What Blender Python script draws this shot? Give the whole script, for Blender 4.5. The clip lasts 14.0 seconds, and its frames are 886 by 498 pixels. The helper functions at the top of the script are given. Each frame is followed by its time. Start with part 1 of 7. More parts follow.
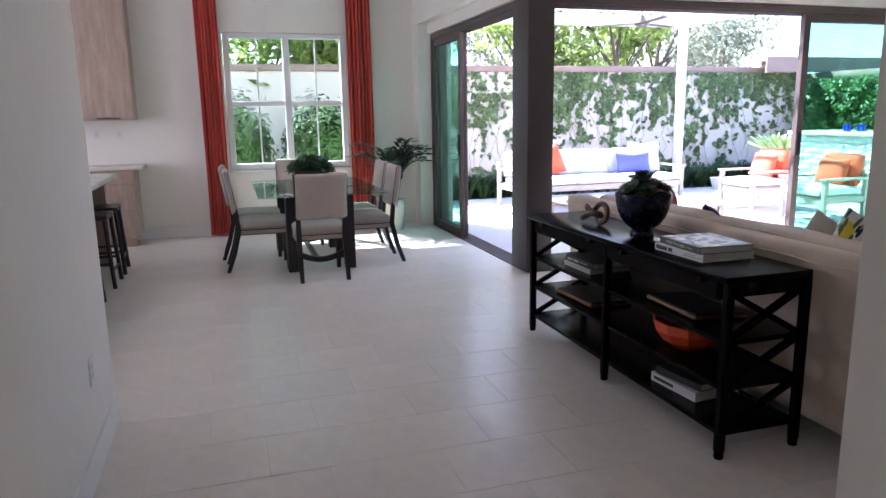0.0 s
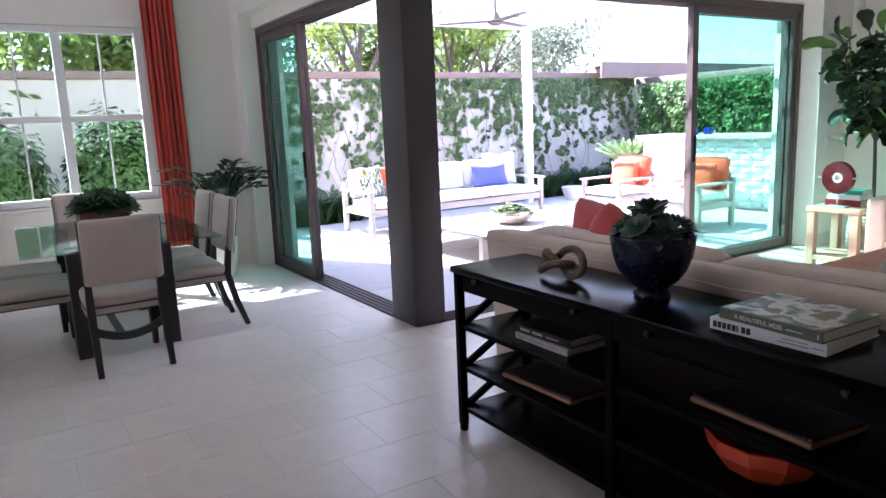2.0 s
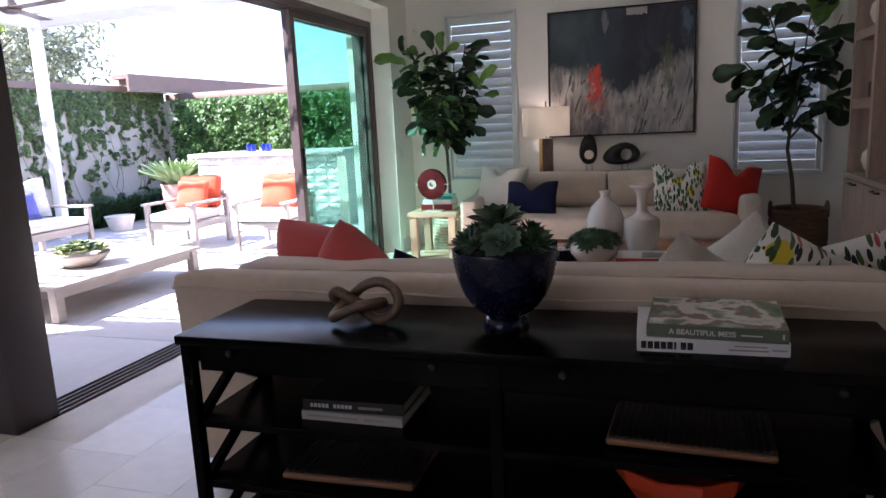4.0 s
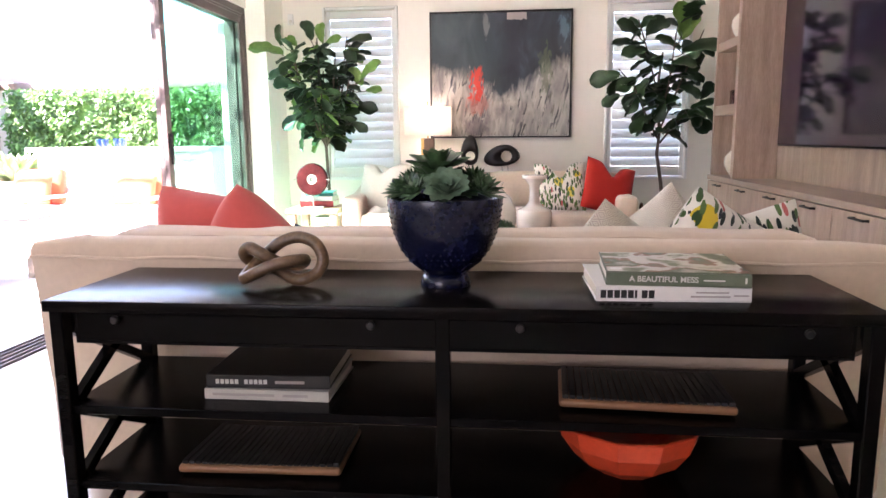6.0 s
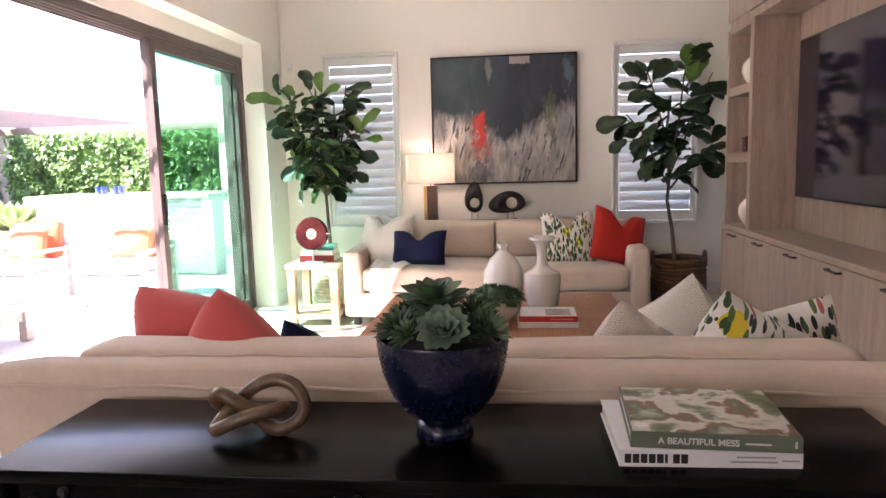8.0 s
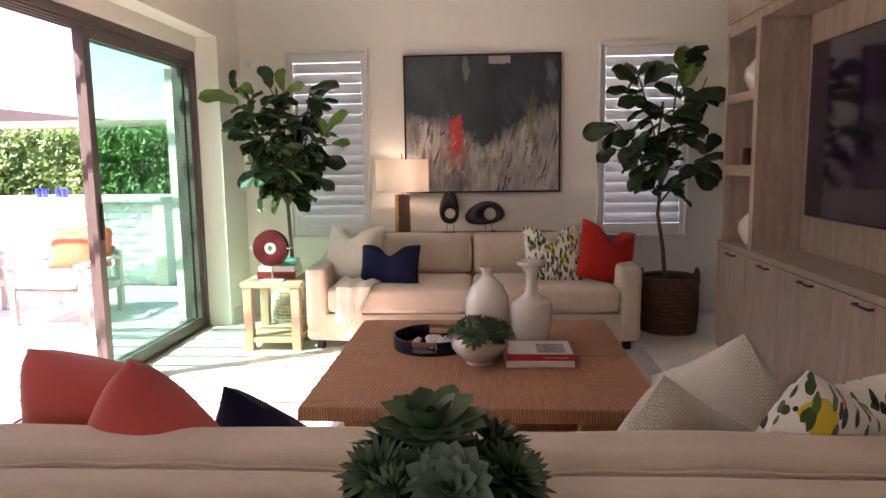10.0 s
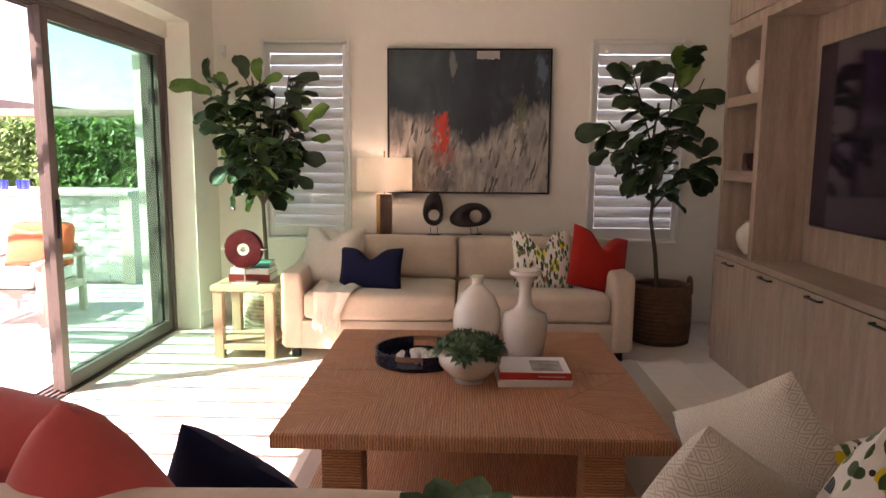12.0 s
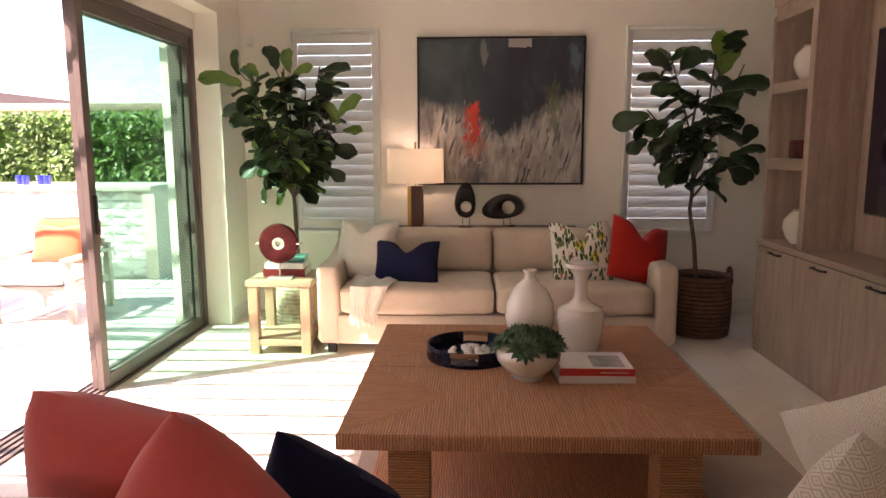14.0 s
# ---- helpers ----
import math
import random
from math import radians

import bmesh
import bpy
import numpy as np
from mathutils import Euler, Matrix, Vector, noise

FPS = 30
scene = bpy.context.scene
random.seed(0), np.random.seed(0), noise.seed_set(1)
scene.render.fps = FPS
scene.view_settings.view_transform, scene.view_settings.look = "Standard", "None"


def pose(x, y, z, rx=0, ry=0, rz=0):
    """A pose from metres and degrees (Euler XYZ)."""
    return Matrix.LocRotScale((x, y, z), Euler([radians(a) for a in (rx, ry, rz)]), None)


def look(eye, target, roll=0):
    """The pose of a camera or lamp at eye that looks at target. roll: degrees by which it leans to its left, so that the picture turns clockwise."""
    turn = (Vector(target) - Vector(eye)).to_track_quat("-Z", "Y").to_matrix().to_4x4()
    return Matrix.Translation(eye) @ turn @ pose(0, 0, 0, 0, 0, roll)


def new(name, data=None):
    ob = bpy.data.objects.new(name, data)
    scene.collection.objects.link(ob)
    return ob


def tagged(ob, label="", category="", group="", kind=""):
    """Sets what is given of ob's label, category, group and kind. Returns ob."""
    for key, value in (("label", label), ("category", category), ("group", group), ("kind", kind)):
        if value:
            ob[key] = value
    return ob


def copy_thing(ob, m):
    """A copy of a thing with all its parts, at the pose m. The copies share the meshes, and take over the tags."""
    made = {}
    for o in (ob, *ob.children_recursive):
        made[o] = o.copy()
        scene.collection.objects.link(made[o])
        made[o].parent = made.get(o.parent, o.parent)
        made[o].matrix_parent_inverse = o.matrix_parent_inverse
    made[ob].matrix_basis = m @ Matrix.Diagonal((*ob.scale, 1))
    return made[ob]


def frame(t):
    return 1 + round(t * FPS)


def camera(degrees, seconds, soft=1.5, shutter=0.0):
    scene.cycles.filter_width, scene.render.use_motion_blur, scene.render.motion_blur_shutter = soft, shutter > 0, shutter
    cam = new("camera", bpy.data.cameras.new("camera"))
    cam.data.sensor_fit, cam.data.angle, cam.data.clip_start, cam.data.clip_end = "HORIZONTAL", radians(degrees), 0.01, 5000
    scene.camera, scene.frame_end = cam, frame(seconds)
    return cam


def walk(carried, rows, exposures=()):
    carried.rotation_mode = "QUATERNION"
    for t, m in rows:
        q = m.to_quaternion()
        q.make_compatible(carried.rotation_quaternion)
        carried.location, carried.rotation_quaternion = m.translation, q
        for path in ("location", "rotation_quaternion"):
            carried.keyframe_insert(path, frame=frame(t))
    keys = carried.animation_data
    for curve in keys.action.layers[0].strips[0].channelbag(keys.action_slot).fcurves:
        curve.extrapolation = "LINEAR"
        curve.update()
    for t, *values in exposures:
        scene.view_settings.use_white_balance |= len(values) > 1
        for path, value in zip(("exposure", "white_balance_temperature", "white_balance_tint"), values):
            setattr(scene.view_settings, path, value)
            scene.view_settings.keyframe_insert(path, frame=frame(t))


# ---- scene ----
cam = camera(65.6, 14.0)
PATH = [
    (0, (0.624, 1.011, 1.455), (1.202, 2.886, 1.069), -0.9),
    (0.5, (0.714, 1.461, 1.445), (1.382, 3.306, 1.057), -0.6),
    (1, (0.754, 1.829, 1.436), (1.464, 3.657, 1.043), -1.6),
    (1.5, (0.787, 2.203, 1.446), (1.691, 3.939, 1.035), -2.2),
    (2, (0.842, 2.573, 1.437), (1.888, 4.238, 1.074), -2.4),
    (2.5, (0.844, 2.959, 1.418), (2.143, 4.446, 1.1), -3.3),
    (3, (0.829, 3.265, 1.395), (2.409, 4.451, 1.087), -3.8),
    (3.5, (0.91, 3.558, 1.384), (2.649, 4.487, 1.049), -4.4),
    (4, (0.875, 3.783, 1.373), (2.749, 4.382, 1.013), -2.7),
    (4.2, (0.905, 3.845, 1.352), (2.806, 4.312, 0.938), -3.0),
    (6.3, (1.015, 4.021, 1.164), (2.98, 4.223, 0.848), -0.4),
    (6.5, (1.032, 4.019, 1.192), (2.997, 4.232, 0.887), -0.5),
    (7, (1.082, 4.019, 1.266), (3.051, 4.243, 0.995), -0.9),
    (7.5, (1.157, 4.015, 1.349), (3.128, 4.242, 1.096), -1.4),
    (7.7, (1.189, 4.012, 1.374), (3.159, 4.243, 1.122), -1.6),
    (9.8, (1.74, 4.148, 1.471), (3.72, 4.286, 1.216), -0.7),
    (10, (1.786, 4.132, 1.48), (3.765, 4.262, 1.222), -0.8),
    (10.5, (1.914, 4.117, 1.476), (3.893, 4.249, 1.223), -0.3),
    (11, (1.969, 4.123, 1.473), (3.95, 4.238, 1.218), 0.0),
    (11.5, (2.026, 4.165, 1.475), (4.007, 4.253, 1.216), 0.4),
    (12, (2.072, 4.208, 1.492), (4.053, 4.27, 1.227), 0.4),
    (12.5, (2.096, 4.267, 1.495), (4.079, 4.29, 1.23), 0.7),
    (13, (2.115, 4.336, 1.49), (4.097, 4.321, 1.223), 0.7),
    (13.5, (2.135, 4.405, 1.486), (4.115, 4.374, 1.204), 0.4),
    (14, (2.156, 4.452, 1.491), (4.133, 4.528, 1.2), -0.2),
]
EXPOSURES = [(0.0, 2.98, 5350, 24), (1.5, 2.84, 5350, 26), (3.0, 2.64, 5450, 27), (4.2, 2.24, 5650, 27), (6.3, 4.37, 6100, 29), (7.5, 3.92, 6250, 31), (9.8, 2.95, 6800, 35), (14.0, 2.84, 7700, 38)]
walk(cam, [(t, look(eye, target, roll)) for t, eye, target, roll in PATH], EXPOSURES)

# ---- sky and sun ----
world = bpy.data.worlds.new("sky")
scene.world = world
world.use_nodes = True
wn = world.node_tree
bg = wn.nodes["Background"]
sky = wn.nodes.new("ShaderNodeTexSky")
sky.sky_type = "NISHITA"
sky.sun_disc = False
SUN_TO = Vector((-0.49, 0.87, 1.10)).normalized()
sky.sun_elevation = math.asin(SUN_TO.z)
sky.sun_rotation = math.atan2(SUN_TO.x, SUN_TO.y)
sky.altitude = 50
wn.links.new(sky.outputs[0], bg.inputs[0])
bg.inputs[1].default_value = 0.125
sun_data = bpy.data.lights.new("sun", "SUN")
sun_data.energy, sun_data.angle, sun_data.color = 5.0, radians(0.6), (1.0, 0.95, 0.88)
sun = new("sun", sun_data)
sun.matrix_world = look(SUN_TO * 30, (0, 0, 0))


def fill_light(eye, target, w, h, power):
    """Added fill lamp before a closed end wall; no window is built there."""
    d = bpy.data.lights.new("fill_light", "AREA")
    d.shape, d.size, d.size_y, d.energy, d.color = "RECTANGLE", w, h, power, (1.0, 0.97, 0.94)
    new("fill_light", d).matrix_world = look(eye, target)


# unseen fills at the kitchen and hall ends, brightening the rooms
fill_light((-3.12, 7.2, 1.6), (0, 7.2, 1.5), 3.0, 1.6, 8.5)
fill_light((1.08, -0.6, 1.5), (1.08, 2, 1.3), 1.6, 2.2, 1.3)


# ---- materials ----
def mat(name, base, rough=0.6, metal=0.0, vary=0.12, scale=6.0, bump=0.0, bump_scale=60.0, coat=0.0, stretch=(1, 1, 1), second=None, spec=0.5, sheen=0.0, obj_vary=0.0):
    """Principled surface whose colour wanders at two scales, with fine relief."""
    m = bpy.data.materials.new(name)
    m.use_nodes = True
    nt = m.node_tree
    N, L = nt.nodes, nt.links
    b = N["Principled BSDF"]
    tc = N.new("ShaderNodeTexCoord")
    mp = N.new("ShaderNodeMapping")
    mp.inputs["Scale"].default_value = stretch
    L.new(tc.outputs["Object"], mp.inputs[0])
    n1 = N.new("ShaderNodeTexNoise")
    n1.inputs["Scale"].default_value, n1.inputs["Detail"].default_value = scale, 6
    n2 = N.new("ShaderNodeTexNoise")
    n2.inputs["Scale"].default_value, n2.inputs["Detail"].default_value = scale * 9, 3
    L.new(mp.outputs[0], n1.inputs[0])
    L.new(mp.outputs[0], n2.inputs[0])
    add = N.new("ShaderNodeMath")
    add.operation = "MULTIPLY_ADD"
    add.inputs[1].default_value = 0.6
    L.new(n1.outputs[0], add.inputs[0])
    half = N.new("ShaderNodeMath")
    half.operation = "MULTIPLY"
    half.inputs[1].default_value = 0.4
    L.new(n2.outputs[0], half.inputs[0])
    L.new(half.outputs[0], add.inputs[2])
    ramp = N.new("ShaderNodeValToRGB")
    c = Vector(base)
    lo = Vector(second) if second else c * (1 - vary)
    hi = c if second else c * (1 + vary * 0.6)
    ramp.color_ramp.elements[0].position, ramp.color_ramp.elements[1].position = 0.32, 0.68
    ramp.color_ramp.elements[0].color = (*lo, 1)
    ramp.color_ramp.elements[1].color = (*[min(v, 0.95) for v in hi], 1)
    L.new(add.outputs[0], ramp.inputs[0])
    col = ramp.outputs[0]
    if obj_vary:
        oi = N.new("ShaderNodeObjectInfo")
        hs = N.new("ShaderNodeHueSaturation")
        mr = N.new("ShaderNodeMapRange")
        mr.inputs[3].default_value, mr.inputs[4].default_value = 1 - obj_vary, 1 + obj_vary
        L.new(oi.outputs["Random"], mr.inputs[0])
        L.new(mr.outputs[0], hs.inputs["Value"])
        L.new(col, hs.inputs["Color"])
        col = hs.outputs[0]
    L.new(col, b.inputs["Base Color"])
    rr = N.new("ShaderNodeMapRange")
    rr.inputs[3].default_value, rr.inputs[4].default_value = max(rough - 0.07, 0.02), min(rough + 0.07, 1)
    L.new(add.outputs[0], rr.inputs[0])
    L.new(rr.outputs[0], b.inputs["Roughness"])
    b.inputs["Metallic"].default_value = metal
    b.inputs["Specular IOR Level"].default_value = spec
    b.inputs["Coat Weight"].default_value = coat
    b.inputs["Coat Roughness"].default_value = 0.08
    if sheen:
        b.inputs["Sheen Weight"].default_value = sheen
    if bump:
        n3 = N.new("ShaderNodeTexNoise")
        n3.inputs["Scale"].default_value, n3.inputs["Detail"].default_value = bump_scale, 4
        L.new(mp.outputs[0], n3.inputs[0])
        bp = N.new("ShaderNodeBump")
        bp.inputs["Strength"].default_value, bp.inputs["Distance"].default_value = bump, 0.004
        L.new(n3.outputs[0], bp.inputs["Height"])
        L.new(bp.outputs[0], b.inputs["Normal"])
    return m


def fabric(name, base, weave=700.0, bump=0.5, vary=0.1, sheen=0.3):
    """Woven cloth: two crossed waves as threads over a soft mottling."""
    m = mat(name, base, rough=0.92, vary=vary, scale=5, spec=0.2, sheen=sheen)
    nt = m.node_tree
    N, L = nt.nodes, nt.links
    tc = N.new("ShaderNodeTexCoord")
    hs = []
    for d in ("X", "Z"):
        w = N.new("ShaderNodeTexWave")
        w.bands_direction = d
        w.inputs["Scale"].default_value, w.inputs["Distortion"].default_value = weave / 6.283, 1.5
        L.new(tc.outputs["Object"], w.inputs[0])
        hs.append(w)
    a = N.new("ShaderNodeMath")
    L.new(hs[0].outputs[1], a.inputs[0])
    L.new(hs[1].outputs[1], a.inputs[1])
    bp = N.new("ShaderNodeBump")
    bp.inputs["Strength"].default_value, bp.inputs["Distance"].default_value = bump, 0.0015
    L.new(a.outputs[0], bp.inputs["Height"])
    L.new(bp.outputs[0], N["Principled BSDF"].inputs["Normal"])
    return m


def wood(name, light, dark, axis="Z", scale=7.0, rough=0.5, coat=0.0):
    """Straight-grained timber, the grain running along one axis."""
    st = {"X": (0.12, 1, 1), "Y": (1, 0.12, 1), "Z": (1, 1, 0.12)}[axis]
    return mat(name, light, rough=rough, scale=scale, stretch=[v * 4 for v in st], second=dark, bump=0.15, bump_scale=40, coat=coat)


def glass(name, tint, gloss=0.03):
    m = bpy.data.materials.new(name)
    m.use_nodes = True
    N, L = m.node_tree.nodes, m.node_tree.links
    N.remove(N["Principled BSDF"])
    tr, gl, mx, lw = N.new("ShaderNodeBsdfTransparent"), N.new("ShaderNodeBsdfGlossy"), N.new("ShaderNodeMixShader"), N.new("ShaderNodeLayerWeight")
    pw, ma = N.new("ShaderNodeMath"), N.new("ShaderNodeMath")
    pw.operation, ma.operation = "POWER", "MULTIPLY_ADD"
    tr.inputs[0].default_value = (*tint, 1)
    gl.inputs["Roughness"].default_value = 0.02
    lw.inputs[0].default_value = 0.5
    pw.inputs[1].default_value, ma.inputs[1].default_value, ma.inputs[2].default_value = 5.0, 0.6, gloss
    L.new(lw.outputs["Facing"], pw.inputs[0])
    L.new(pw.outputs[0], ma.inputs[0])
    L.new(ma.outputs[0], mx.inputs[0])
    L.new(tr.outputs[0], mx.inputs[1])
    L.new(gl.outputs[0], mx.inputs[2])
    L.new(mx.outputs[0], N["Material Output"].inputs[0])
    return m


def glow(name, color, strength):
    m = bpy.data.materials.new(name)
    m.use_nodes = True
    b = m.node_tree.nodes["Principled BSDF"]
    b.inputs["Base Color"].default_value = (*color, 1)
    b.inputs["Emission Color"].default_value = (*color, 1)
    b.inputs["Emission Strength"].default_value = strength
    return m


PAINT = mat("warm_white_paint", (0.85, 0.805, 0.72), rough=0.75, vary=0.03, scale=1.5, bump=0.12, bump_scale=180)
CEIL = mat("ceiling_paint", (0.82, 0.80, 0.76), rough=0.85, vary=0.02, scale=2)
TRIM = mat("white_trim_paint", (0.80, 0.79, 0.75), rough=0.4, vary=0.02, scale=3)
TILE = mat("porcelain_floor_tile", (0.80, 0.735, 0.655), rough=0.3, vary=0.10, scale=1.6, bump=0.05, bump_scale=25, obj_vary=0.03)
GROUT = mat("floor_grout", (0.73, 0.67, 0.60), rough=0.9, vary=0.1)
BRONZE = mat("bronze_aluminium", (0.125, 0.096, 0.088), rough=0.45, metal=0.25, vary=0.12, scale=3)
POSTM = mat("bronze_painted_post", (0.058, 0.046, 0.043), rough=0.5, vary=0.12, scale=2)
TINT = glass("green_tinted_glass", (0.52, 0.755, 0.665))
CLEAR = glass("clear_window_glass", (0.93, 0.96, 0.95))
TABLEGLASS = glass("green_edged_table_glass", (0.66, 0.82, 0.75), 0.10)
LOWE = glass("coated_window_glass", (0.70, 0.76, 0.71))
CABWOOD = wood("pale_taupe_oak", (0.49, 0.37, 0.29), (0.30, 0.217, 0.165), "Z", 5)
CABTOP = wood("pale_taupe_oak_top", (0.42, 0.315, 0.25), (0.32, 0.235, 0.18), "X", 5)
BLACK = mat("black_metal", (0.02, 0.019, 0.018), rough=0.4, metal=0.4)
EBONY = mat("ebonised_wood", (0.0032, 0.0029, 0.0028), rough=0.24, vary=0.25, scale=5, stretch=(5, 0.7, 5), bump=0.03, bump_scale=30, coat=0.0, spec=0.07)
DARKLEG = mat("espresso_wood", (0.018, 0.013, 0.011), rough=0.4, vary=0.3, scale=8)
LINEN = fabric("oatmeal_linen", (0.63, 0.505, 0.39), bump=0.22)
CHAIRFAB = fabric("dove_chair_fabric", (0.55, 0.465, 0.395))
PIPING = fabric("dark_chair_piping", (0.05, 0.035, 0.03))
RED = fabric("coral_red_linen", (0.47, 0.026, 0.016), weave=1500, bump=0.15, sheen=0.1)
ROSE = fabric("faded_coral_linen", (0.52, 0.085, 0.07), weave=1700, bump=0.12)
NAVY = fabric("navy_velvet", (0.007, 0.009, 0.036), weave=1500, bump=0.15, sheen=0.06)
IVORYCLOTH = fabric("ivory_cotton", (0.74, 0.69, 0.60), bump=0.25)
CREAM = fabric("cream_boucle", (0.70, 0.63, 0.53), weave=260, bump=0.9)
CURTAIN = fabric("coral_red_curtain", (0.66, 0.07, 0.04), weave=900)
WHITEFAB = fabric("white_outdoor_fabric", (0.78, 0.77, 0.75))
ORANGE = fabric("orange_outdoor_fabric", (0.80, 0.125, 0.05))
VIOLET = fabric("violet_blue_outdoor_fabric", (0.12, 0.13, 0.42))
RUG = fabric("pale_grey_rug", (0.48, 0.405, 0.33), weave=240, bump=1.0)
STUCCO = mat("cream_stucco", (0.70, 0.62, 0.54), rough=0.9, vary=0.06, scale=1.2, bump=0.6, bump_scale=90)
CAPM = mat("brown_wall_cap", (0.30, 0.20, 0.16), rough=0.8, vary=0.12, scale=4)
PAVER = mat("pale_patio_paver", (0.56, 0.53, 0.50), rough=0.75, vary=0.10, scale=1.4, bump=0.3, bump_scale=80, obj_vary=0.05)
GROUND = mat("dry_garden_earth", (0.20, 0.16, 0.12), rough=0.95, vary=0.35, scale=0.8)
def leafy(m, glow_through):
    """Leaves that differ one by one and let some light through."""
    N, L = m.node_tree.nodes, m.node_tree.links
    b = N["Principled BSDF"]
    src = b.inputs["Base Color"].links[0].from_socket
    ge, mr, hs = N.new("ShaderNodeNewGeometry"), N.new("ShaderNodeMapRange"), N.new("ShaderNodeHueSaturation")
    mr.inputs[3].default_value, mr.inputs[4].default_value = 0.55, 1.5
    L.new(ge.outputs["Random Per Island"], mr.inputs[0])
    L.new(mr.outputs[0], hs.inputs["Value"])
    L.new(src, hs.inputs["Color"])
    L.new(hs.outputs[0], b.inputs["Base Color"])
    tr, mx = N.new("ShaderNodeBsdfTranslucent"), N.new("ShaderNodeMixShader")
    hs2 = N.new("ShaderNodeHueSaturation")
    hs2.inputs["Value"].default_value, hs2.inputs["Saturation"].default_value = 1.7, 1.05
    L.new(hs.outputs[0], hs2.inputs["Color"])
    L.new(hs2.outputs[0], tr.inputs[0])
    mx.inputs[0].default_value = glow_through
    L.new(b.outputs[0], mx.inputs[1])
    L.new(tr.outputs[0], mx.inputs[2])
    L.new(mx.outputs[0], N["Material Output"].inputs[0])
    return m


LEAF = mat("ivy_leaf", (0.19, 0.26, 0.10), rough=0.5, vary=0.55, scale=2.5)
SHRUBM = mat("shrub_leaf", (0.07, 0.14, 0.035), rough=0.65, vary=0.55, scale=3, spec=0.25)
HEDGEM = mat("hedge_leaf", (0.11, 0.20, 0.05), rough=0.5, vary=0.55, scale=3)
TREEM = mat("tree_leaf", (0.20, 0.26, 0.07), rough=0.5, vary=0.5, scale=1.5)
TREEG = mat("grey_olive_leaf", (0.24, 0.26, 0.17), rough=0.6, vary=0.4, scale=1.5)
for _m, _k in ((LEAF, 0.25), (HEDGEM, 0.3), (TREEM, 0.5), (TREEG, 0.4)):
    leafy(_m, _k)
GRASSM = mat("strap_leaf", (0.04, 0.095, 0.025), rough=0.45, vary=0.5, scale=4)
BARK = mat("bark", (0.13, 0.10, 0.075), rough=0.9, vary=0.35, scale=20, bump=0.8, bump_scale=50)
TEAK = wood("whitewashed_teak", (0.52, 0.46, 0.40), (0.40, 0.35, 0.30), "X", 8, 0.7)
PERGOLA = mat("white_pergola_paint", (0.78, 0.77, 0.75), rough=0.5, vary=0.04)
FIG = mat("fiddle_leaf", (0.021, 0.050, 0.015), rough=0.38, vary=0.4, scale=9, obj_vary=0.5, bump=0.3, bump_scale=30)
SUCC = mat("succulent_leaf", (0.052, 0.112, 0.042), rough=0.42, vary=0.45, scale=14, second=(0.03, 0.075, 0.028), obj_vary=0.25)
SUCC2 = mat("pale_succulent_leaf", (0.125, 0.195, 0.125), rough=0.5, vary=0.3, scale=14, second=(0.09, 0.16, 0.10), obj_vary=0.15)
NAVYGLAZE = mat("navy_glazed_ceramic", (0.0035, 0.0055, 0.025), rough=0.27, vary=0.3, scale=8, coat=0.1, spec=0.35)
CERAMIC = mat("ivory_glazed_ceramic", (0.72, 0.66, 0.57), rough=0.15, vary=0.05, scale=6, coat=1.0)
TERRA = mat("terracotta", (0.55, 0.38, 0.30), rough=0.8, vary=0.12)
SOIL = mat("potting_soil", (0.03, 0.022, 0.016), rough=1.0, vary=0.4, scale=40, bump=1.0, bump_scale=90)


# ---- mesh helpers ----
def cube(bm, x0, x1, y0, y1, z0, z1, bev=0.0, seg=2, m=None):
    t = bmesh.new()
    bmesh.ops.create_cube(t, size=1)
    t.transform(Matrix.Translation(((x0 + x1) / 2, (y0 + y1) / 2, (z0 + z1) / 2)) @ Matrix.Diagonal((abs(x1 - x0), abs(y1 - y0), abs(z1 - z0), 1)))
    if bev:
        bmesh.ops.bevel(t, geom=t.edges[:], offset=bev, segments=seg, profile=0.5, affect="EDGES")
    if m is not None:
        t.transform(m)
    merge(bm, t)
    return bm


def merge(bm, t):
    me = bpy.data.meshes.new("tmp")
    t.to_mesh(me)
    t.free()
    bm.from_mesh(me)
    bpy.data.meshes.remove(me)


def box(x0, x1, y0, y1, z0, z1, bev=0.0, seg=2, m=None):
    return cube(bmesh.new(), x0, x1, y0, y1, z0, z1, bev, seg, m)


def beam(bm, a, b, w, h, bev=0.0):
    """A square bar from a to b."""
    a, b = Vector(a), Vector(b)
    q = (b - a).to_track_quat("Z", "Y").to_matrix().to_4x4()
    return cube(bm, -w / 2, w / 2, -h / 2, h / 2, 0, (b - a).length, bev, 1, Matrix.Translation(a) @ q)


def lathe(bm, profile, segs=40, m=None):
    """Turn a profile of (radius, height) round the z axis."""
    t = bmesh.new()
    rings = []
    for r, z in profile:
        rings.append([t.verts.new((r * math.cos(2 * math.pi * i / segs), r * math.sin(2 * math.pi * i / segs), z)) for i in range(segs)] if r > 1e-5 else [t.verts.new((0, 0, z))])
    for a, b in zip(rings, rings[1:]):
        for i in range(segs):
            j = (i + 1) % segs
            if len(a) == 1 and len(b) == 1:
                continue
            if len(a) == 1:
                t.faces.new((a[0], b[j], b[i]))
            elif len(b) == 1:
                t.faces.new((a[i], a[j], b[0]))
            else:
                t.faces.new((a[i], a[j], b[j], b[i]))
    bmesh.ops.recalc_face_normals(t, faces=t.faces[:])
    if m is not None:
        t.transform(m)
    merge(bm, t)
    return bm


